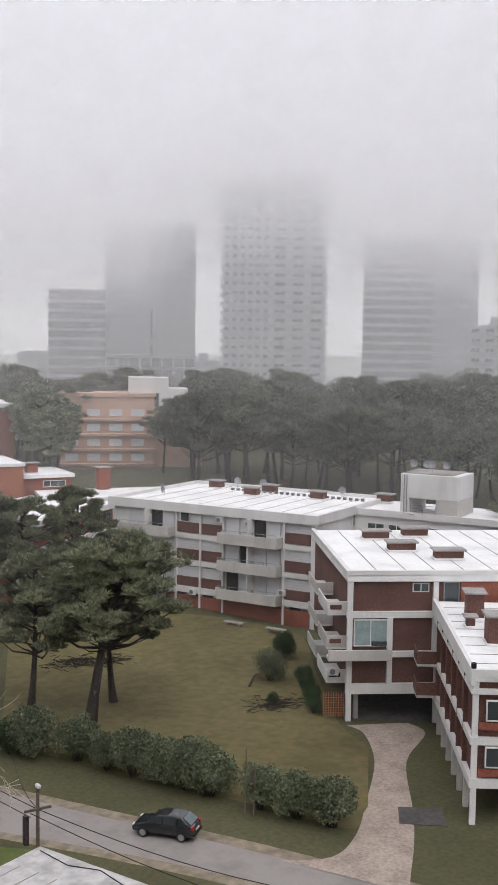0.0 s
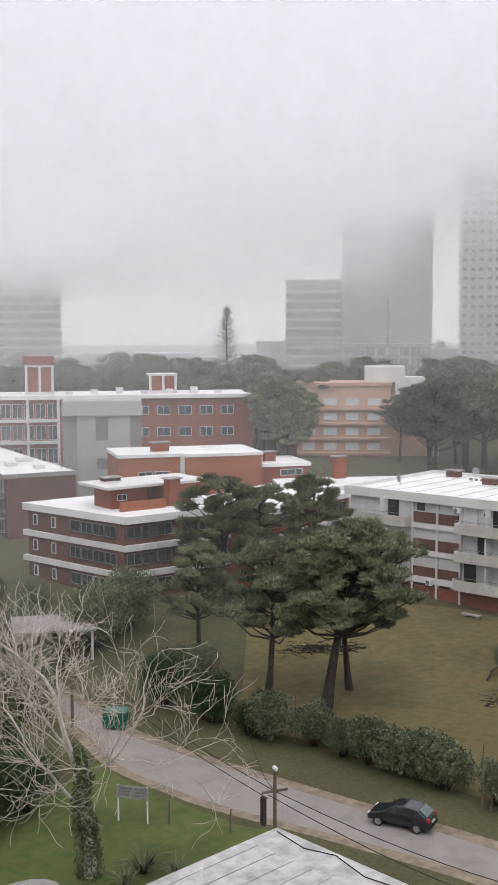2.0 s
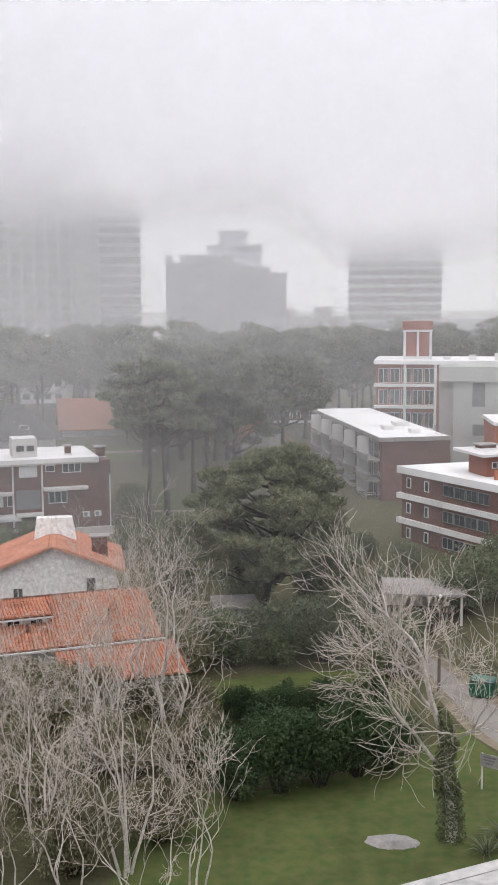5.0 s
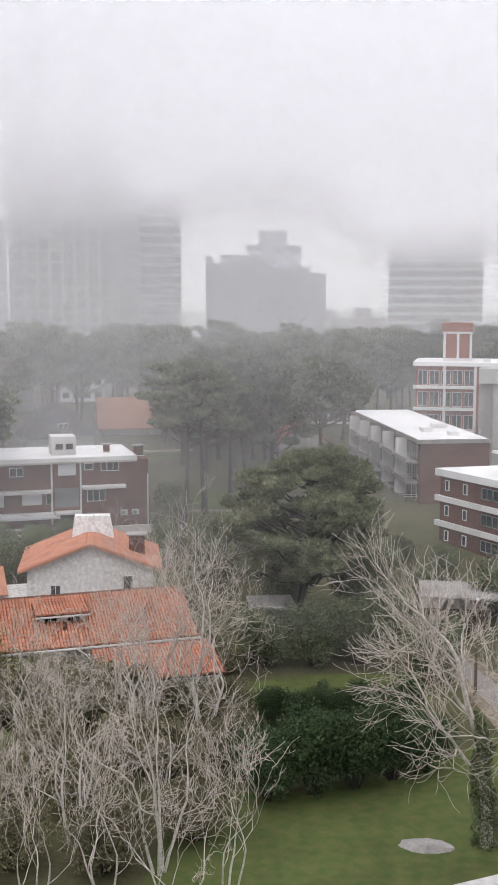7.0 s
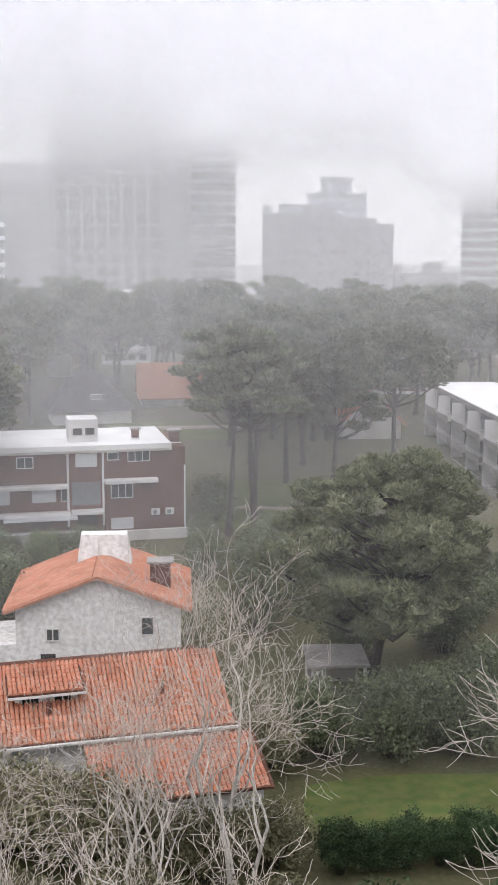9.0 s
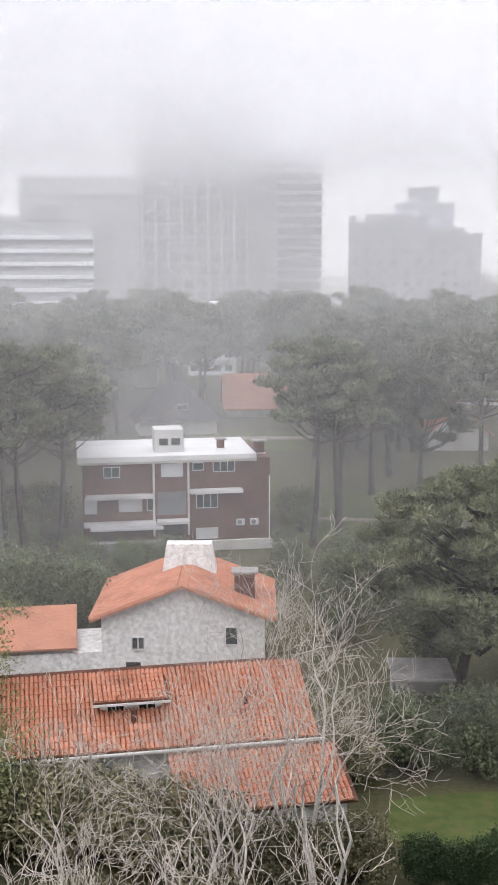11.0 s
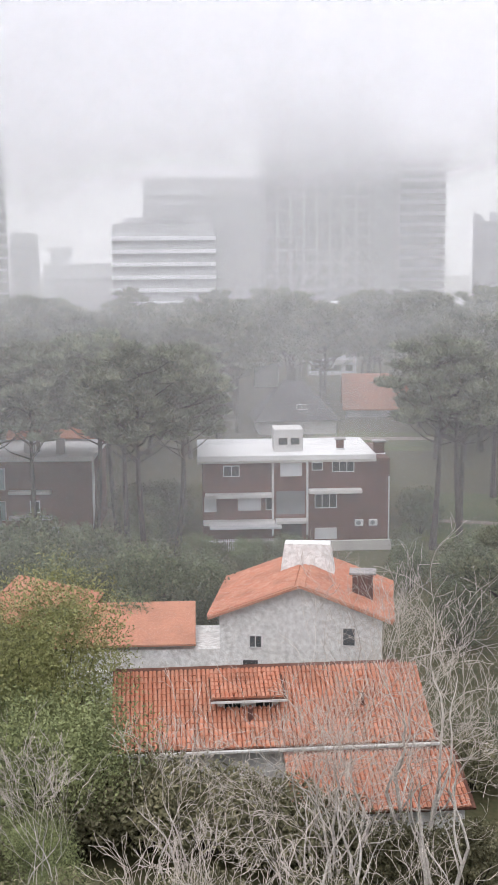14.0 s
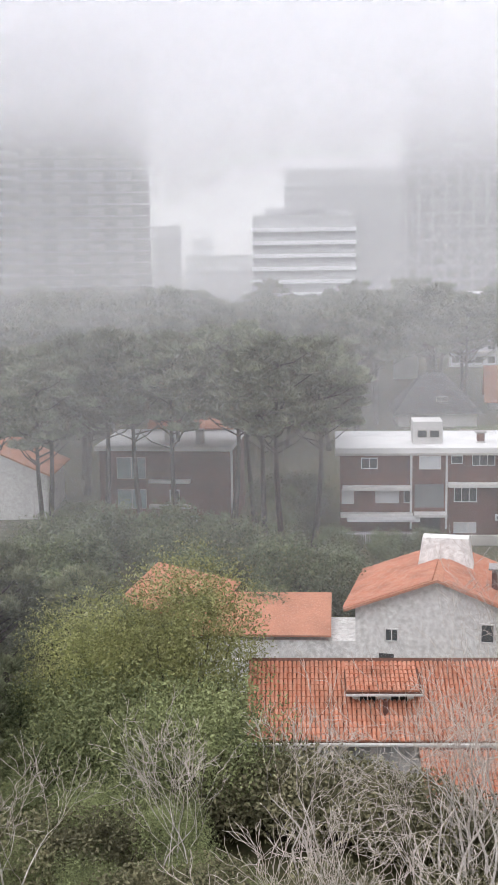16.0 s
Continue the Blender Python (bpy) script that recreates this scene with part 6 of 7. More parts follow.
# a layered conifer in the distance
bm = bmesh.new()
add_tube(bm, [(0, 0, 0), (0, 0, 24)], [0.4, 0.05], 6)
r_ng = np.random.default_rng(8)
pts = []
for k in range(26):
    z, out = 3.0 + 0.8 * k, 6.6 * (1 - k / 27) * r_ng.uniform(0.8, 1.1)
    for q in range(9):
        a = 2 * math.pi * (q + 0.5 * (k % 2)) / 9 + r_ng.uniform(-0.2, 0.2)
        for s in np.linspace(0.15, 1, 8) * r_ng.uniform(0.7, 1.1):
            pts.append(np.array((out * s * math.cos(a), out * s * math.sin(a), z + 0.9 * s * s)))
norfolk = (mesh_of(bm, "trunk", BARK), tufts(r_ng, pts, 0.45, 4, NEEDLE_DARK, "crown"))
x, y = polar(20.2, 262)
plant("conifer", norfolk, foot(x, y), "tall layered conifer, a dim outline in fog", "tree", scale=1.3)

# leafless trees
BARE_BIG = bare_meshes(41, 17.0, 0.85, 4, 0.30, 0.009, 5, 1, 0.0, 0.20, 0.2)
BARE_MID = bare_meshes(34, 13.5, 0.85, 2, 0.11, 0.011, 6, 4, 0.0, 0.26, 0.2)
BARE_LOW = [bare_meshes(33 + 5 * i, 10.5, 0.78, 2, 0.075, 0.011, 6, 3, 0.0, 0.25, 0.26) for i in range(2)]
bare_tree("bare_tree", BARE_BIG, foot(13.1, 57.3, 20), "large leafless tree with pale branches and mossy trunk", scale=1.28)


def ivy_mesh(trunk, scale, height, count, radius):
    """Leaves that cling round the lower trunk and follow its bends."""
    r = np.random.default_rng(61)
    co = np.array([v.co for v in trunk.vertices]) * scale
    c = []
    for _ in range(count):
        z = r.uniform(0, 1) ** 0.9 * height
        near = co[np.abs(co[:, 2] - z) < 1.2]
        near = near[np.hypot(near[:, 0], near[:, 1]) < 1.6]
        mid = near.mean(axis=0) if len(near) else np.zeros(3)
        a, k = r.uniform(0, 2 * math.pi), radius * r.uniform(0.55, 1.15) * (1.2 - 0.6 * z / height)
        c.append(np.array((mid[0] + k * math.cos(a), mid[1] + k * math.sin(a), z)))
    return leaves(r, c, 0.10, LEAFY_DEEP, "foliage")


ivy = thing("ivy", foot(13.1, 57.3, 20), "dark green ivy clinging round the bare tree trunk", "ivy")
part("foliage", ivy_mesh(BARE_BIG[0], 1.28, 7.5, 5200, 0.62), None, ivy)
BARE_WIDE = bare_meshes(36, 16.0, 1.1, 2, 0.16, 0.011, 6, 4, 0.0, 0.25, 0.1)
bare_tree("bare_tree", BARE_WIDE, foot(-3.6, 75.0, 200), "spreading leafless tree with pale branches beside the tile roofs", scale=0.95)
bare_tree("bare_tree", BARE_WIDE, foot(-7.0, 72.6, 75), "spreading leafless tree with pale branches beside the tile roofs", scale=0.8)
bare_tree("bare_tree", BARE_WIDE, foot(-6.4, 69.0, 310), "spreading leafless tree with pale branches beside the tile roofs", scale=0.75)
bare_tree("bare_tree", BARE_WIDE, foot(-2.4, 71.0, 20), "spreading leafless tree with pale branches beside the tile roofs", scale=0.8)
BARE_LABEL = "leafless pale-branched tree with fine twigs"
for x, y, r, s in ((-7.0, 90.5, 250, 0.9), (-4.2, 54.5, 60, 0.92), (-9.0, 57.5, 300, 0.86)):
    bare_tree("bare_tree", BARE_MID, foot(x, y, r), BARE_LABEL, "bare trees", s)
for x, y, r, s in ((-7.6, 70.6, 0, 1.0), (-13.5, 69.6, 80, 0.95), (-19.5, 67.2, 220, 0.92), (-26.0, 64.0, 310, 0.9), (-0.6, 51.5, 200, 0.95), (-6.5, 50.5, 120, 0.95), (-4.5, 62.0, 250, 0.95), (-10.5, 63.0, 10, 0.9), (-12.5, 53.0, 40, 0.85), (-3.0, 48.5, 330, 0.9), (-9.5, 49.5, 160, 0.9)):
    bare_tree("bare_tree", BARE_LOW[int(r / 10) % 2], foot(x, y, r), "many-stemmed leafless tree with pale twigs", "bare trees", s)

# shrubs and hedges
HEDGE = [bush_meshes(40 + i, 1.9, 1.9, 3.3, 5600, 0.115, BUSH, 8) for i in range(2)]
DEEP = [bush_meshes(44 + i, 2.4, 2.4, 5.2, 12000, 0.11, BUSH_DEEP, 12) for i in range(2)]
TREELET = bush_meshes(47, 3.6, 3.6, 6.8, 9000, 0.16, BUSH, 11)
WILD = bush_meshes(48, 2.6, 2.6, 3.6, 6500, 0.11, SCRUB, 9)
HIGHBUSH = bush_meshes(52, 3.4, 3.4, 7.4, 12000, 0.15, LEAFY_DEEP, 12)
GOLD = bush_meshes(49, 5.6, 5.6, 13.0, 36000, 0.095, WILLOW, 20)
GREENTREE = bush_meshes(50, 5.2, 5.2, 8.6, 30000, 0.105, LEAFY, 18)
for i, (x, y, s) in enumerate(((29.9, 73.0, 1.15), (32.3, 70.4, 0.95), (33.3, 67.9, 0.85), (34.3, 65.8, 1.0), (35.5, 63.9, 0.95), (36.2, 62.2, 1.05), (36.9, 60.4, 1.05), (38.6, 57.0, 0.85), (39.7, 54.6, 0.95), (40.9, 52.4, 0.95))):
    shrub("hedge_shrub", HEDGE[i % 2], foot(x, y, 70 * i), "grey-green rounded hedge shrub along the lawn", "lawn hedge", s)
for i, (x, y, s) in enumerate(((1.6, 63.0, 1.0), (4.2, 63.8, 1.05), (6.8, 64.6, 1.1), (9.2, 65.8, 1.0), (11.4, 67.0, 0.85), (2.2, 74.6, 0.55), (3.8, 74.9, 0.5), (5.4, 75.2, 0.55), (7.0, 75.6, 0.5), (8.6, 75.8, 0.56), (10.2, 76.2, 0.5), (11.8, 76.4, 0.55), (27.3, 77.8, 0.85), (25.0, 82.5, 0.9), (28.8, 74.2, 0.55))):
    shrub("dense_shrub", DEEP[i % 2], foot(x, y, 50 * i), "dense deep green leafy shrub", "dense shrubs", s)
for i, (x, y, s) in enumerate(((-37, 108, 1.0), (-33, 112, 0.95), (-27.5, 108.5, 0.95), (-23.5, 110, 0.8), (-44, 104, 1.05), (-49, 108, 1.0), (-55, 102, 1.0), (-40, 113.5, 1.0), (-18, 118, 0.7), (5.5, 87.5, 0.75), (9.5, 88.0, 0.8), (1.5, 87.0, 0.7), (14.5, 84.0, 0.7), (4.0, 102, 0.8), (11, 104, 0.9), (24, 100, 0.9), (28, 104, 0.9), (30, 88, 0.45), (-3.0, 108, 0.7), (54.5, 79.2, 0.42), (-62, 110, 1.0), (-46, 94, 0.9), (-38, 96, 0.8), (10.5, 104, 0.7), (14.5, 111, 0.55), (17.5, 105, 0.5), (20.5, 112, 0.5), (8, 116, 0.8), (13, 122, 0.5), (17, 118, 0.45), (8.5, 90, 0.7), (12.5, 94, 0.75), (16.0, 88, 0.6), (-3, 118, 0.8), (2, 113, 0.8), (-8, 120, 0.6), (-34, 66, 0.7), (-38, 70, 0.9), (-30, 63, 0.6), (-21, 105, 0.8), (-52, 94, 1.0), (-58, 98, 1.0), (-47, 115, 0.9), (-34, 104, 0.9), (-32.5, 127.5, 0.6), (-33.5, 133, 0.8), (-8.5, 137, 0.7), (-36.5, 131, 0.8), (-9.0, 128, 0.45), (-3, 124, 0.6), (-22, 124.5, 0.35), (-26, 124, 0.3))):
    shrub("small_tree", TREELET, foot(x, y, 40 * i), "rounded green leafy small tree", "small trees", s)
for i, (x, y, s) in enumerate(((-14, 75.5, 1.3), (-11, 75.2, 1.2), (-8.2, 73.6, 1.2), (-17, 75.0, 1.3), (-20.5, 73.8, 1.2), (-4.0, 73.4, 1.0), (-1.0, 75.0, 0.9), (-4.5, 66, 1.0), (-9, 61, 1.0), (-14, 62, 1.0), (-2.6, 58, 0.95), (-7, 54.6, 0.95), (-12, 55, 0.95), (-20, 64, 1.0), (-26, 67, 1.0), (1.0, 88.5, 0.9), (-1.5, 85.2, 0.9), (-12, 91, 0.8), (-23, 68, 1.1), (-29, 66, 1.1), (-17, 66, 1.0), (-12, 67.5, 1.0), (-7, 68, 1.0), (-1, 68, 0.9))):
    shrub("scrub", WILD, foot(x, y, 33 * i), "brownish tangled winter scrub", "scrub", s)
shrub("leafy_tree", GOLD, foot(-24.6, 80.6, 10), "yellow-green leafy tree beside the tile roof")
shrub("leafy_tree", GREENTREE, foot(-21.6, 75.0, 100), "full green leafy tree before the houses", scale=0.95)
shrub("leafy_tree", GREENTREE, foot(-26.8, 75.0, 200), "full green leafy tree before the houses", scale=0.9)
shrub("leafy_tree", GOLD, foot(-29.4, 79.4, 130), "yellow-green leafy tree in the garden", scale=0.8)
for x, y, q in ((-29.0, 69.6, 0.5), (-24.6, 69.4, 0.52), (-32.0, 72.0, 0.55), (-20.8, 69.6, 0.5), (-27.0, 66.2, 0.4), (-22.8, 65.6, 0.38), (-18.4, 66.8, 0.4), (-15.4, 66.4, 0.36)):
    shrub("leafy_tree", GREENTREE, foot(x, y, 50 * x), "low green leafy tree under the bare twigs", "low green trees", q)
plant("pine_tree", PINE_SIDE, foot(-35.2, 73.5, 100), "dark bushy pine at the garden edge", "tree", scale=1.0)
plant("pine_tree", PINE_SIDE, foot(-32.5, 68.0, 10), "dark bushy pine at the garden edge", "tree", scale=0.72)
for x, y, r, s in ((-36.8, 81.0, 40, 0.95), (-40.0, 86.5, 170, 0.9), (-35.5, 87.5, 280, 0.75)):
    plant("pine_tree", PINE_SIDE, foot(x, y, r), "dark bushy pine at the garden edge", "tree", scale=s)
for i, (x, y, s) in enumerate(((-33.0, 78.4, 0.8), (-36.4, 92.5, 0.9), (-41.5, 95.5, 0.95), (-32.2, 84.0, 0.7), (-45.5, 101.0, 1.0), (-30.5, 97.0, 0.75), (-26.5, 100.5, 0.7))):
    shrub("leafy_tree", HIGHBUSH, foot(x, y, 60 * i), "deep green dense tree in the garden", "garden trees", s)
for i, (x, y, s) in enumerate(((-33.6, 125.0, 0.6), (-35.2, 129.5, 0.7), (-38.5, 120.0, 0.62), (-45.0, 118.5, 0.6), (-26.5, 119.0, 0.6), (-22.5, 121.0, 0.5), (-52.0, 119.0, 0.7))):
    shrub("leafy_tree", HIGHBUSH, foot(x, y, 45 * i + 20), "dark green leafy tree among the pines", "garden trees", s)
for i, (x, y, s) in enumerate(((52.6, 70.2, 0.30), (53.6, 71.8, 0.34), (51.0, 73.6, 0.24), (55.2, 74.6, 0.32), (56.6, 77.0, 0.36), (59.5, 84.2, 0.5), (60.8, 86.0, 0.42))):
    shrub("garden_shrub", DEEP[i % 2], foot(x, y, 60 * i), "small deep green garden shrub by the block", "garden shrubs", s)


# things along the street
def car():
    m = pose(31.8, 56.75, 0.05, 0, 0, math.degrees(math.atan2(2.35, -2.0)))
    ob = thing("car", m @ Matrix.Scale(0.94, 4), "black parked hatchback car with tinted windows", "car")
    prof = [(2.02, 0.38), (2.05, 0.62), (1.88, 0.78), (1.05, 0.95), (0.35, 1.44), (-0.35, 1.52), (-1.25, 1.46), (-1.85, 1.05), (-2.0, 0.95), (-2.05, 0.55), (-1.98, 0.32)]
    bm = bmesh.new()
    rows = []
    for y in (-0.86, -0.80, -0.55, 0.55, 0.80, 0.86):
        k = 1 - 0.012 * (abs(y) > 0.7) - 0.012 * (abs(y) > 0.82)
        rows.append([bm.verts.new((x * k, y * (0.80 if z > 1.2 else (0.95 if z > 0.9 else 1.0)), 0.3 + (z - 0.3) * (k if abs(y) < 0.85 else 0.96))) for x, z in prof])
    for a, b in zip(rows, rows[1:]):
        for i in range(len(prof)):
            j = (i + 1) % len(prof)
            bm.faces.new((a[i], a[j], b[j], b[i]))
    bm.faces.new(rows[0])
    bm.faces.new(rows[-1][::-1])
    bmesh.ops.recalc_face_normals(bm, faces=bm.faces[:])
    for f in bm.faces:
        f.smooth = False
    body = part("body", bm, CAR_PAINT, ob)
    for s in (-1, 1):
        for x0, x1, xt0, xt1 in ((0.05, 0.92, 0.05, 0.36), (-0.92, -0.02, -0.9, -0.02), (-1.55, -1.0, -1.2, -1.0)):
            g = bmesh.new()
            q = [(x0, s * 0.845, 0.97), (x1, s * 0.845, 0.97), (xt1, s * 0.715, 1.40), (xt0, s * 0.715, 1.40)]
            v = [g.verts.new(p) for p in q]
            g.faces.new(v)
            bmesh.ops.solidify(g, geom=g.faces[:], thickness=0.012)
            part("side_window", g, GLASS, ob)
        part("mirror", boxes((0.78, 0.95, s * 0.95 - 0.08, s * 0.95 + 0.08, 0.95, 1.1), bevel=0.03), CAR_PAINT, ob)
        part("headlight", boxes((1.78, 2.03, s * 0.68 - 0.16, s * 0.68 + 0.16, 0.64, 0.76), bevel=0.03), SHUTTER, ob)
        part("tail_light", boxes((-2.06, -1.86, s * 0.72 - 0.12, s * 0.72 + 0.12, 0.78, 1.02), bevel=0.03), RED_LAMP, ob)
        for x in (1.28, -1.28):
            t = bmesh.new()
            bmesh.ops.create_cone(t, segments=20, radius1=0.32, radius2=0.32, depth=0.2, cap_ends=True, matrix=pose(x, s * 0.8, 0.32, 90))
            w = part("wheel", t, BLACK, ob)
            r = bmesh.new()
            bmesh.ops.create_cone(r, segments=16, radius1=0.21, radius2=0.17, depth=0.05, cap_ends=True, matrix=pose(x, s * 0.915, 0.32, 90 * s))
            part("rim", r, METAL, w)
    rear = bmesh.new()
    rear.faces.new([rear.verts.new(p) for p in ((-1.86, -0.66, 1.07), (-1.86, 0.66, 1.07), (-1.33, 0.58, 1.44), (-1.33, -0.58, 1.44))])
    bmesh.ops.solidify(rear, geom=rear.faces[:], thickness=-0.02)
    part("rear_window", rear, PALE_GLASS, ob)
    wind = bmesh.new()
    wind.faces.new([wind.verts.new(p) for p in ((1.02, -0.7, 0.99), (1.02, 0.7, 0.99), (0.42, 0.6, 1.42), (0.42, -0.6, 1.42))])
    bmesh.ops.solidify(wind, geom=wind.faces[:], thickness=0.02)
    part("windscreen", wind, GLASS, ob)
    part("plate", boxes((-2.08, -2.04, -0.26, 0.26, 0.62, 0.74)), SHUTTER, ob)
    part("bumper", boxes((-2.1, -1.95, -0.78, 0.78, 0.36, 0.56), bevel=0.04), BLACK, ob)


def near_roof():
    ob = thing("near_building", Matrix.Identity(4), "low building with a weathered white flat roof below the viewpoint", "building")
    plan = [(16.25, 38.8), (1.0, 32.4), (6.4, 19.6), (21.6, 26.0)]
    part("wall", prism([(16.0, 38.3), (1.5, 32.2), (6.6, 20.2), (21.0, 26.2)], 0, 9.7), WHITE, ob)
    part("roof", prism(plan, 9.7, 10.0), material("weathered_roof", (0.52, 0.51, 0.50), 0.8, 2.0, 0.2, 0.5, 0.45, 0.2, streak=1), ob)
    d = (Vector((1.0, 32.4, 0)) - Vector((16.25, 38.8, 0))).normalized()
    for a, b in ((plan[0], plan[1]), (plan[1], plan[2]), (plan[2], plan[3]), (plan[3], plan[0])):
        mm, w = along(b, a, 10.0)
        part("roof_kerb", boxes((0.05, w - 0.05, -0.02, 0.12, 0.004, 0.05)), WHITE, ob)
    mm, w = along(plan[1], plan[0], 10.0)
    for i in range(14):
        v = -0.6 - i * 0.9
        part("deck_seam", boxes((0.5, w - 1.6, v, v + 0.03, 0.002, 0.02), bevel=0.0), CONCRETE, ob).matrix_local = mm
    for u, v in ((11.8, -0.9), (8.0, -3.5), (4.5, -2.0)):
        part("vent_pipe", add_tube(bmesh.new(), [(u, v, 0), (u, v, 0.3)], [0.1, 0.06], 8), WHITE, ob).matrix_local = mm
    c = bmesh.new()
    add_tube(c, [(w - 0.3, -0.3, 0.03), (w - 0.6, -2, 0.03), (w - 0.2, -3.2, 0.03), (w - 0.7, -5, 0.03), (w - 0.4, -7, 0.03)], [0.02] * 5, 4)
    part("cable", c, BLACK, ob).matrix_local = mm


def street_things():
    poles = ((21.2, 50.9, 7.1), (17.3, 80.5, 7.2))
    for x, y, h in poles:
        p = thing("utility_pole", foot(x, y), "dark wooden utility pole with a lamp and wires", "utility pole", "poles")
        part("post", add_tube(bmesh.new(), [(0, 0, 0), (0, 0, h)], [0.13, 0.09], 8), WOOD, p)
        part("crossarm", boxes((-0.7, 0.7, -0.05, 0.05, h - 1.15, h - 1.03)), WOOD, p)
        part("lamp", boxes((-0.1, 0.1, -0.25, 0.15, h, h + 0.2), bevel=0.05), SHUTTER, p)
        part("transformer_box", boxes((-0.75, -0.5, -0.15, 0.15, h - 2.8, h - 1.3), bevel=0.04), BARK, p)
    spans = (((17.3, 80.5, 6.1), (21.2, 50.9, 6.0)), ((21.2, 50.9, 6.0), (30.5, 33.5, 5.9)), ((20.7, 50.6, 6.0), (29.0, 32.5, 5.6)), ((16.9, 80.5, 6.1), (20.7, 50.6, 5.8)), ((21.2, 50.9, 6.0), (25.5, 66, 4.0)))
    for a, b in spans:
        bm = bmesh.new()
        a, b = Vector(a), Vector(b)
        pts = [a.lerp(b, i / 12) - Vector((0, 0, 0.7 * math.sin(math.pi * i / 12))) for i in range(13)]
        add_tube(bm, pts, [0.022] * 13, 4)
        tagged(new("wire", mesh_of(bm, "wire", BLACK)), "black overhead wire sagging between poles", "wire", "wires")
    s = thing("signboard", along((16.2, 63.5), (17.8, 62.3))[0], "small white signboard with dark unreadable lettering on two posts", "sign")
    part("board", boxes((0, 2.0, 0, 0.05, 1.5, 2.3), bevel=0.01), CONCRETE, s)
    for u in (0.05, 1.9):
        part("post", boxes((u, u + 0.08, 0.05, 0.13, 0, 2.3)), WHITE, s)
    part("brace", add_tube(bmesh.new(), [(0.1, 0.1, 1.0), (-0.4, 0.6, 0)], [0.03, 0.03], 4), WHITE, s)
    for z, a, b in ((2.08, 0.2, 1.0), (1.9, 0.15, 0.9), (1.7, 0.3, 0.8), (2.08, 1.15, 1.8), (1.88, 1.2, 1.85), (1.68, 1.15, 1.6)):
        part("lettering_bar", boxes((a, b, -0.012, 0.0, z, z + 0.09)), TOWER_DARK, s)
    c = thing("waste_container", foot(20.3, 79.2, -30), "green plastic waste container with a curved lid", "container")
    part("bin_body", boxes((-0.9, 0.9, -0.6, 0.6, 0.15, 1.2), bevel=0.06), GREEN_PLASTIC, c)
    part("lid", boxes((-0.95, 0.95, -0.62, 0.62, 1.2, 1.5), bevel=0.14), material("pale_green_lid", (0.10, 0.2, 0.17), 0.5, 4, 0.2, 1, 0.2, 0), c)
    for x in (-0.7, 0.7):
        t = bmesh.new()
        bmesh.ops.create_cone(t, segments=10, radius1=0.12, radius2=0.12, depth=0.08, cap_ends=True, matrix=pose(x, -0.5, 0.12, 90))
        part("wheel", t, BLACK, c)
    r = np.random.default_rng(4)
    mound = bmesh.new()
    bmesh.ops.create_icosphere(mound, subdivisions=3, radius=1.0, matrix=pose(0, 0, -0.02) @ Matrix.Diagonal((1.5, 0.85, 0.28, 1)))
    for v in mound.verts:
        v.co += Vector(r.normal(size=3)) * 0.035
    t = tagged(new("flower_bed", mesh_of(mound, "flower_bed", CONCRETE)), "round mound of stones and earth in the lawn", "flower bed")
    t.matrix_world = foot(9.9, 57.2, -10)
    b = bmesh.new()
    for i in range(60):
        a, k = r.uniform(0, 2 * math.pi), r.uniform(0.4, 1.0)
        d = Vector((math.cos(a) * k, math.sin(a) * k, r.uniform(0.5, 1.1)))
        p = [d * 0.05, d * 0.9 * 1.1, d * 1.9 - Vector((0, 0, 0.8 * k))]
        side = Vector((-math.sin(a), math.cos(a), 0)) * 0.05
        q = [b.verts.new(p[0] - side), b.verts.new(p[0] + side), b.verts.new(p[1] + side * 0.8), b.verts.new(p[1] - side * 0.8), b.verts.new(p[2])]
        b.faces.new(q[:4])
        b.faces.new((q[3], q[2], q[4]))
    fronds = mesh_of(b, "fronds", BUSH)
    for x, y, k in ((15.9, 56.6, 1.1), (17.3, 55.2, 0.9), (14.6, 55.6, 0.7), (21.0, 53.5, 0.8), (7.0, 95.5, 1.6)):
        o = thing("spiky_plant", foot(x, y, 40 * x) @ Matrix.Scale(k, 4), "grey-green spiky rosette plant", "plant", "rosettes")
        part("foliage", fronds, None, o)
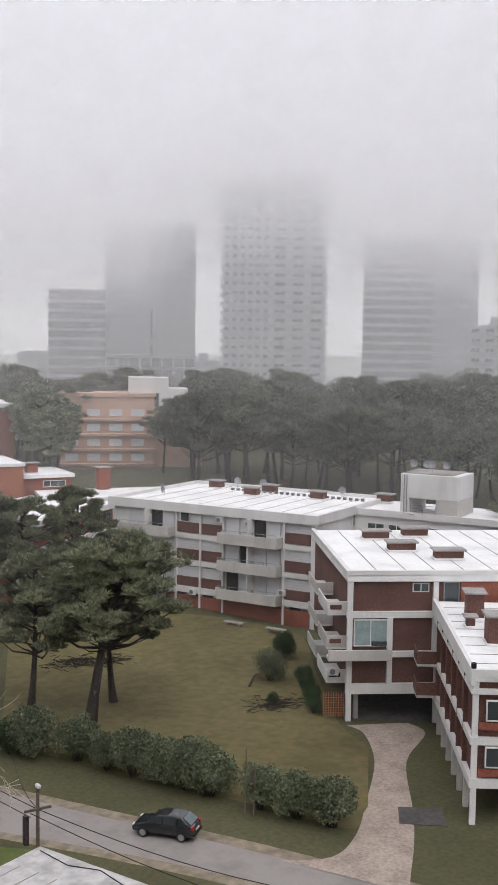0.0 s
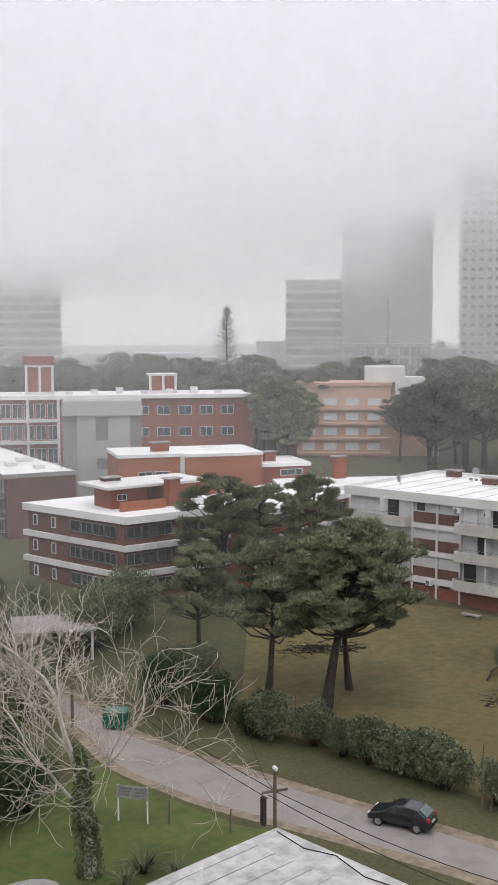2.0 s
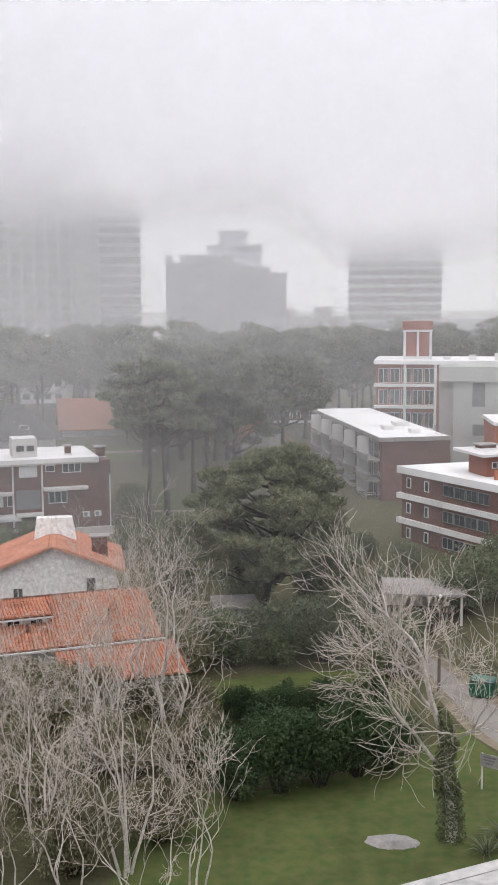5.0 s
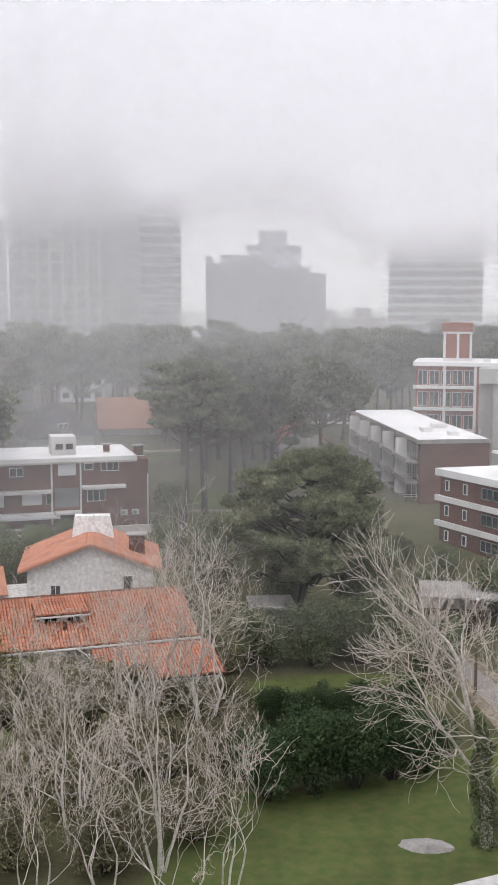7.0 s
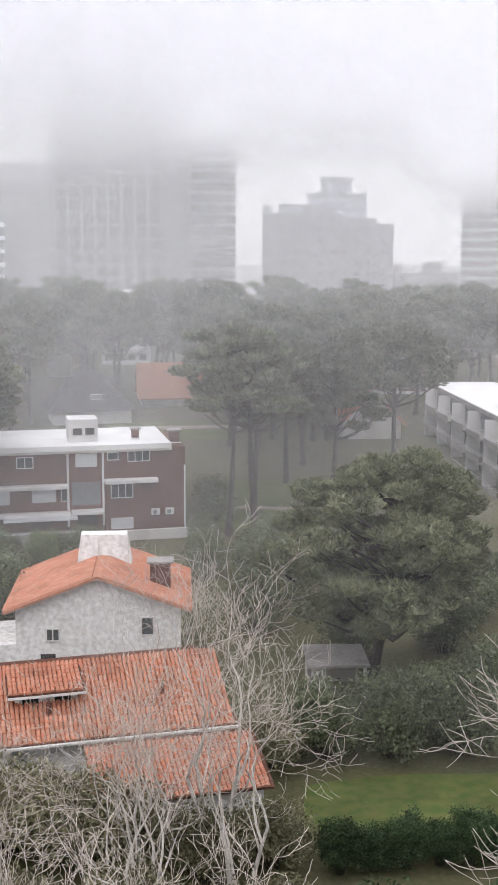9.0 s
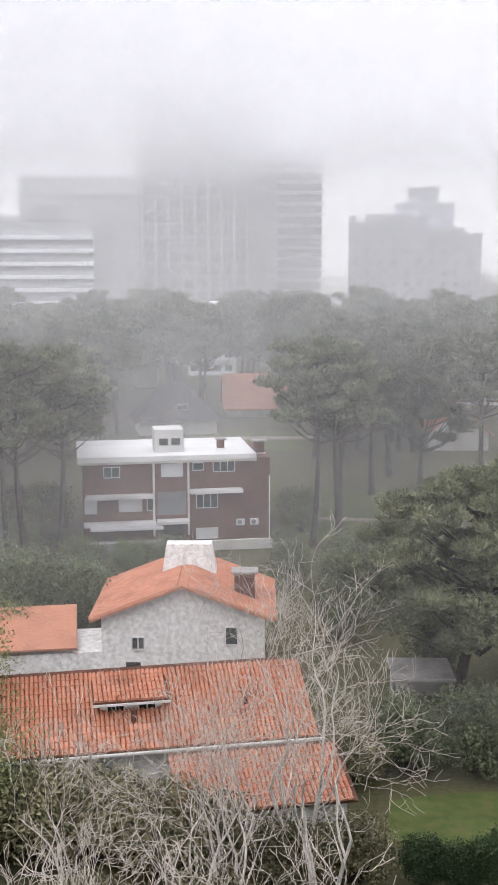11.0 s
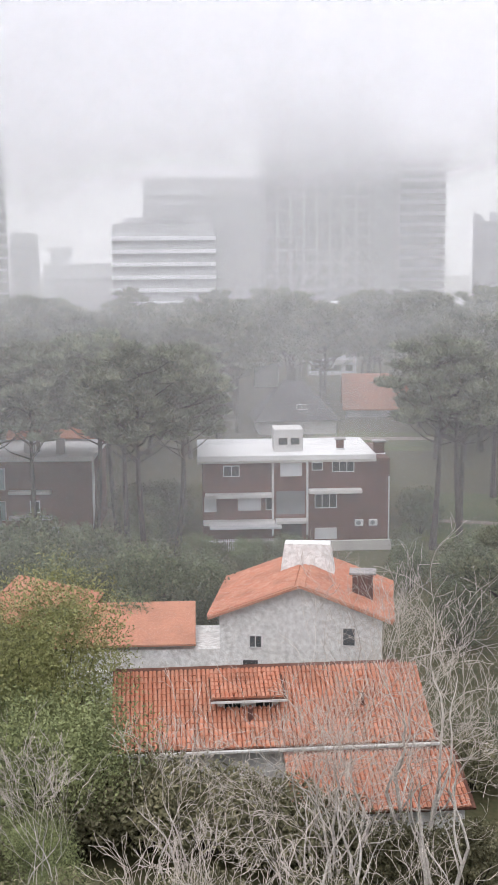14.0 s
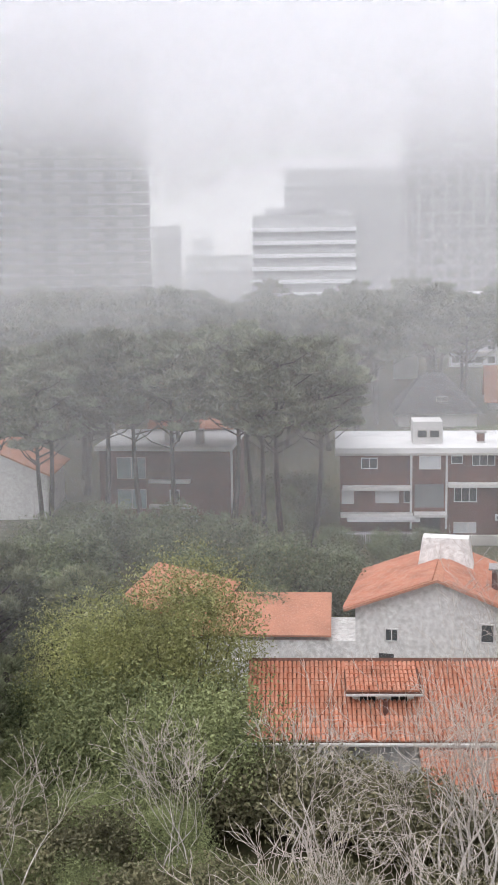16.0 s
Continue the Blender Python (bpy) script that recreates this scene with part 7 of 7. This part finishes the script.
    for x, y, h in ((37.3, 56.7, 4.2), (37.7, 56.3, 3.4), (31.4, 71.6, 3.4), (19.0, 62.0, 1.5), (22.0, 59.6, 1.4)):
        o = tagged(new("stake", mesh_of(add_tube(bmesh.new(), [(0, 0, 0), (0.04, 0, h)], [0.06, 0.05], 6), "stake", WOOD)), "thin weathered wooden stake in the grass", "stake", "stakes")
        o.matrix_world = foot(x, y)
    lg = tagged(new("fallen_branch", mesh_of(add_tube(bmesh.new(), [(0, 0, 0.1), (1.6, 1.1, 0.45), (2.6, 1.5, 0.4)], [0.1, 0.08, 0.05], 6), "fallen_branch", BARK)), "fallen branch lying on the lawn", "branch")
    lg.matrix_world = foot(52.0, 78.6, 10)
    for x, y, k in ((42.3, 92.4, 1.0), (44.9, 91.4, 0.8), (51.0, 73.2, 0.9)):
        o = tagged(new("brush_heap", raw_mesh("brush_heap", *heap(int(x)), BARK)), "dark heap of cut branches on the lawn", "brush heap", "heaps")
        o.matrix_world = foot(x, y) @ Matrix.Scale(k, 4)
    for u in (17.2, 22.2):
        mm, _ = along((56.8, 114.8), (68.5, 91.6))
        o = thing("garden_bench", mm @ pose(u, -3.6, 0.0), "low concrete bench beside the block", "bench", "benches")
        part("seat", boxes((0, 2.2, 0, 0.6, 0.35, 0.48), bevel=0.02), CONCRETE, o)
        part("leg", boxes((0.2, 0.45, 0.1, 0.5, 0, 0.35)), CONCRETE, o)
        part("leg", boxes((1.75, 2.0, 0.1, 0.5, 0, 0.35)), CONCRETE, o)


def heap(seed):
    r = np.random.default_rng(seed)
    v, f = [], []
    for i in range(260):
        c = r.normal(size=3) * (1.3, 0.8, 0.22)
        c[2] = abs(c[2])
        d = r.normal(size=3)
        d[2] *= 0.3
        d *= 0.7 / np.linalg.norm(d)
        n = len(v)
        v += [tuple(c), tuple(c + d), tuple(c + d + (0, 0, 0.05)), tuple(c + (0, 0, 0.06))]
        f.append((n, n + 1, n + 2, n + 3))
    return v, f


car()
near_roof()
street_things()
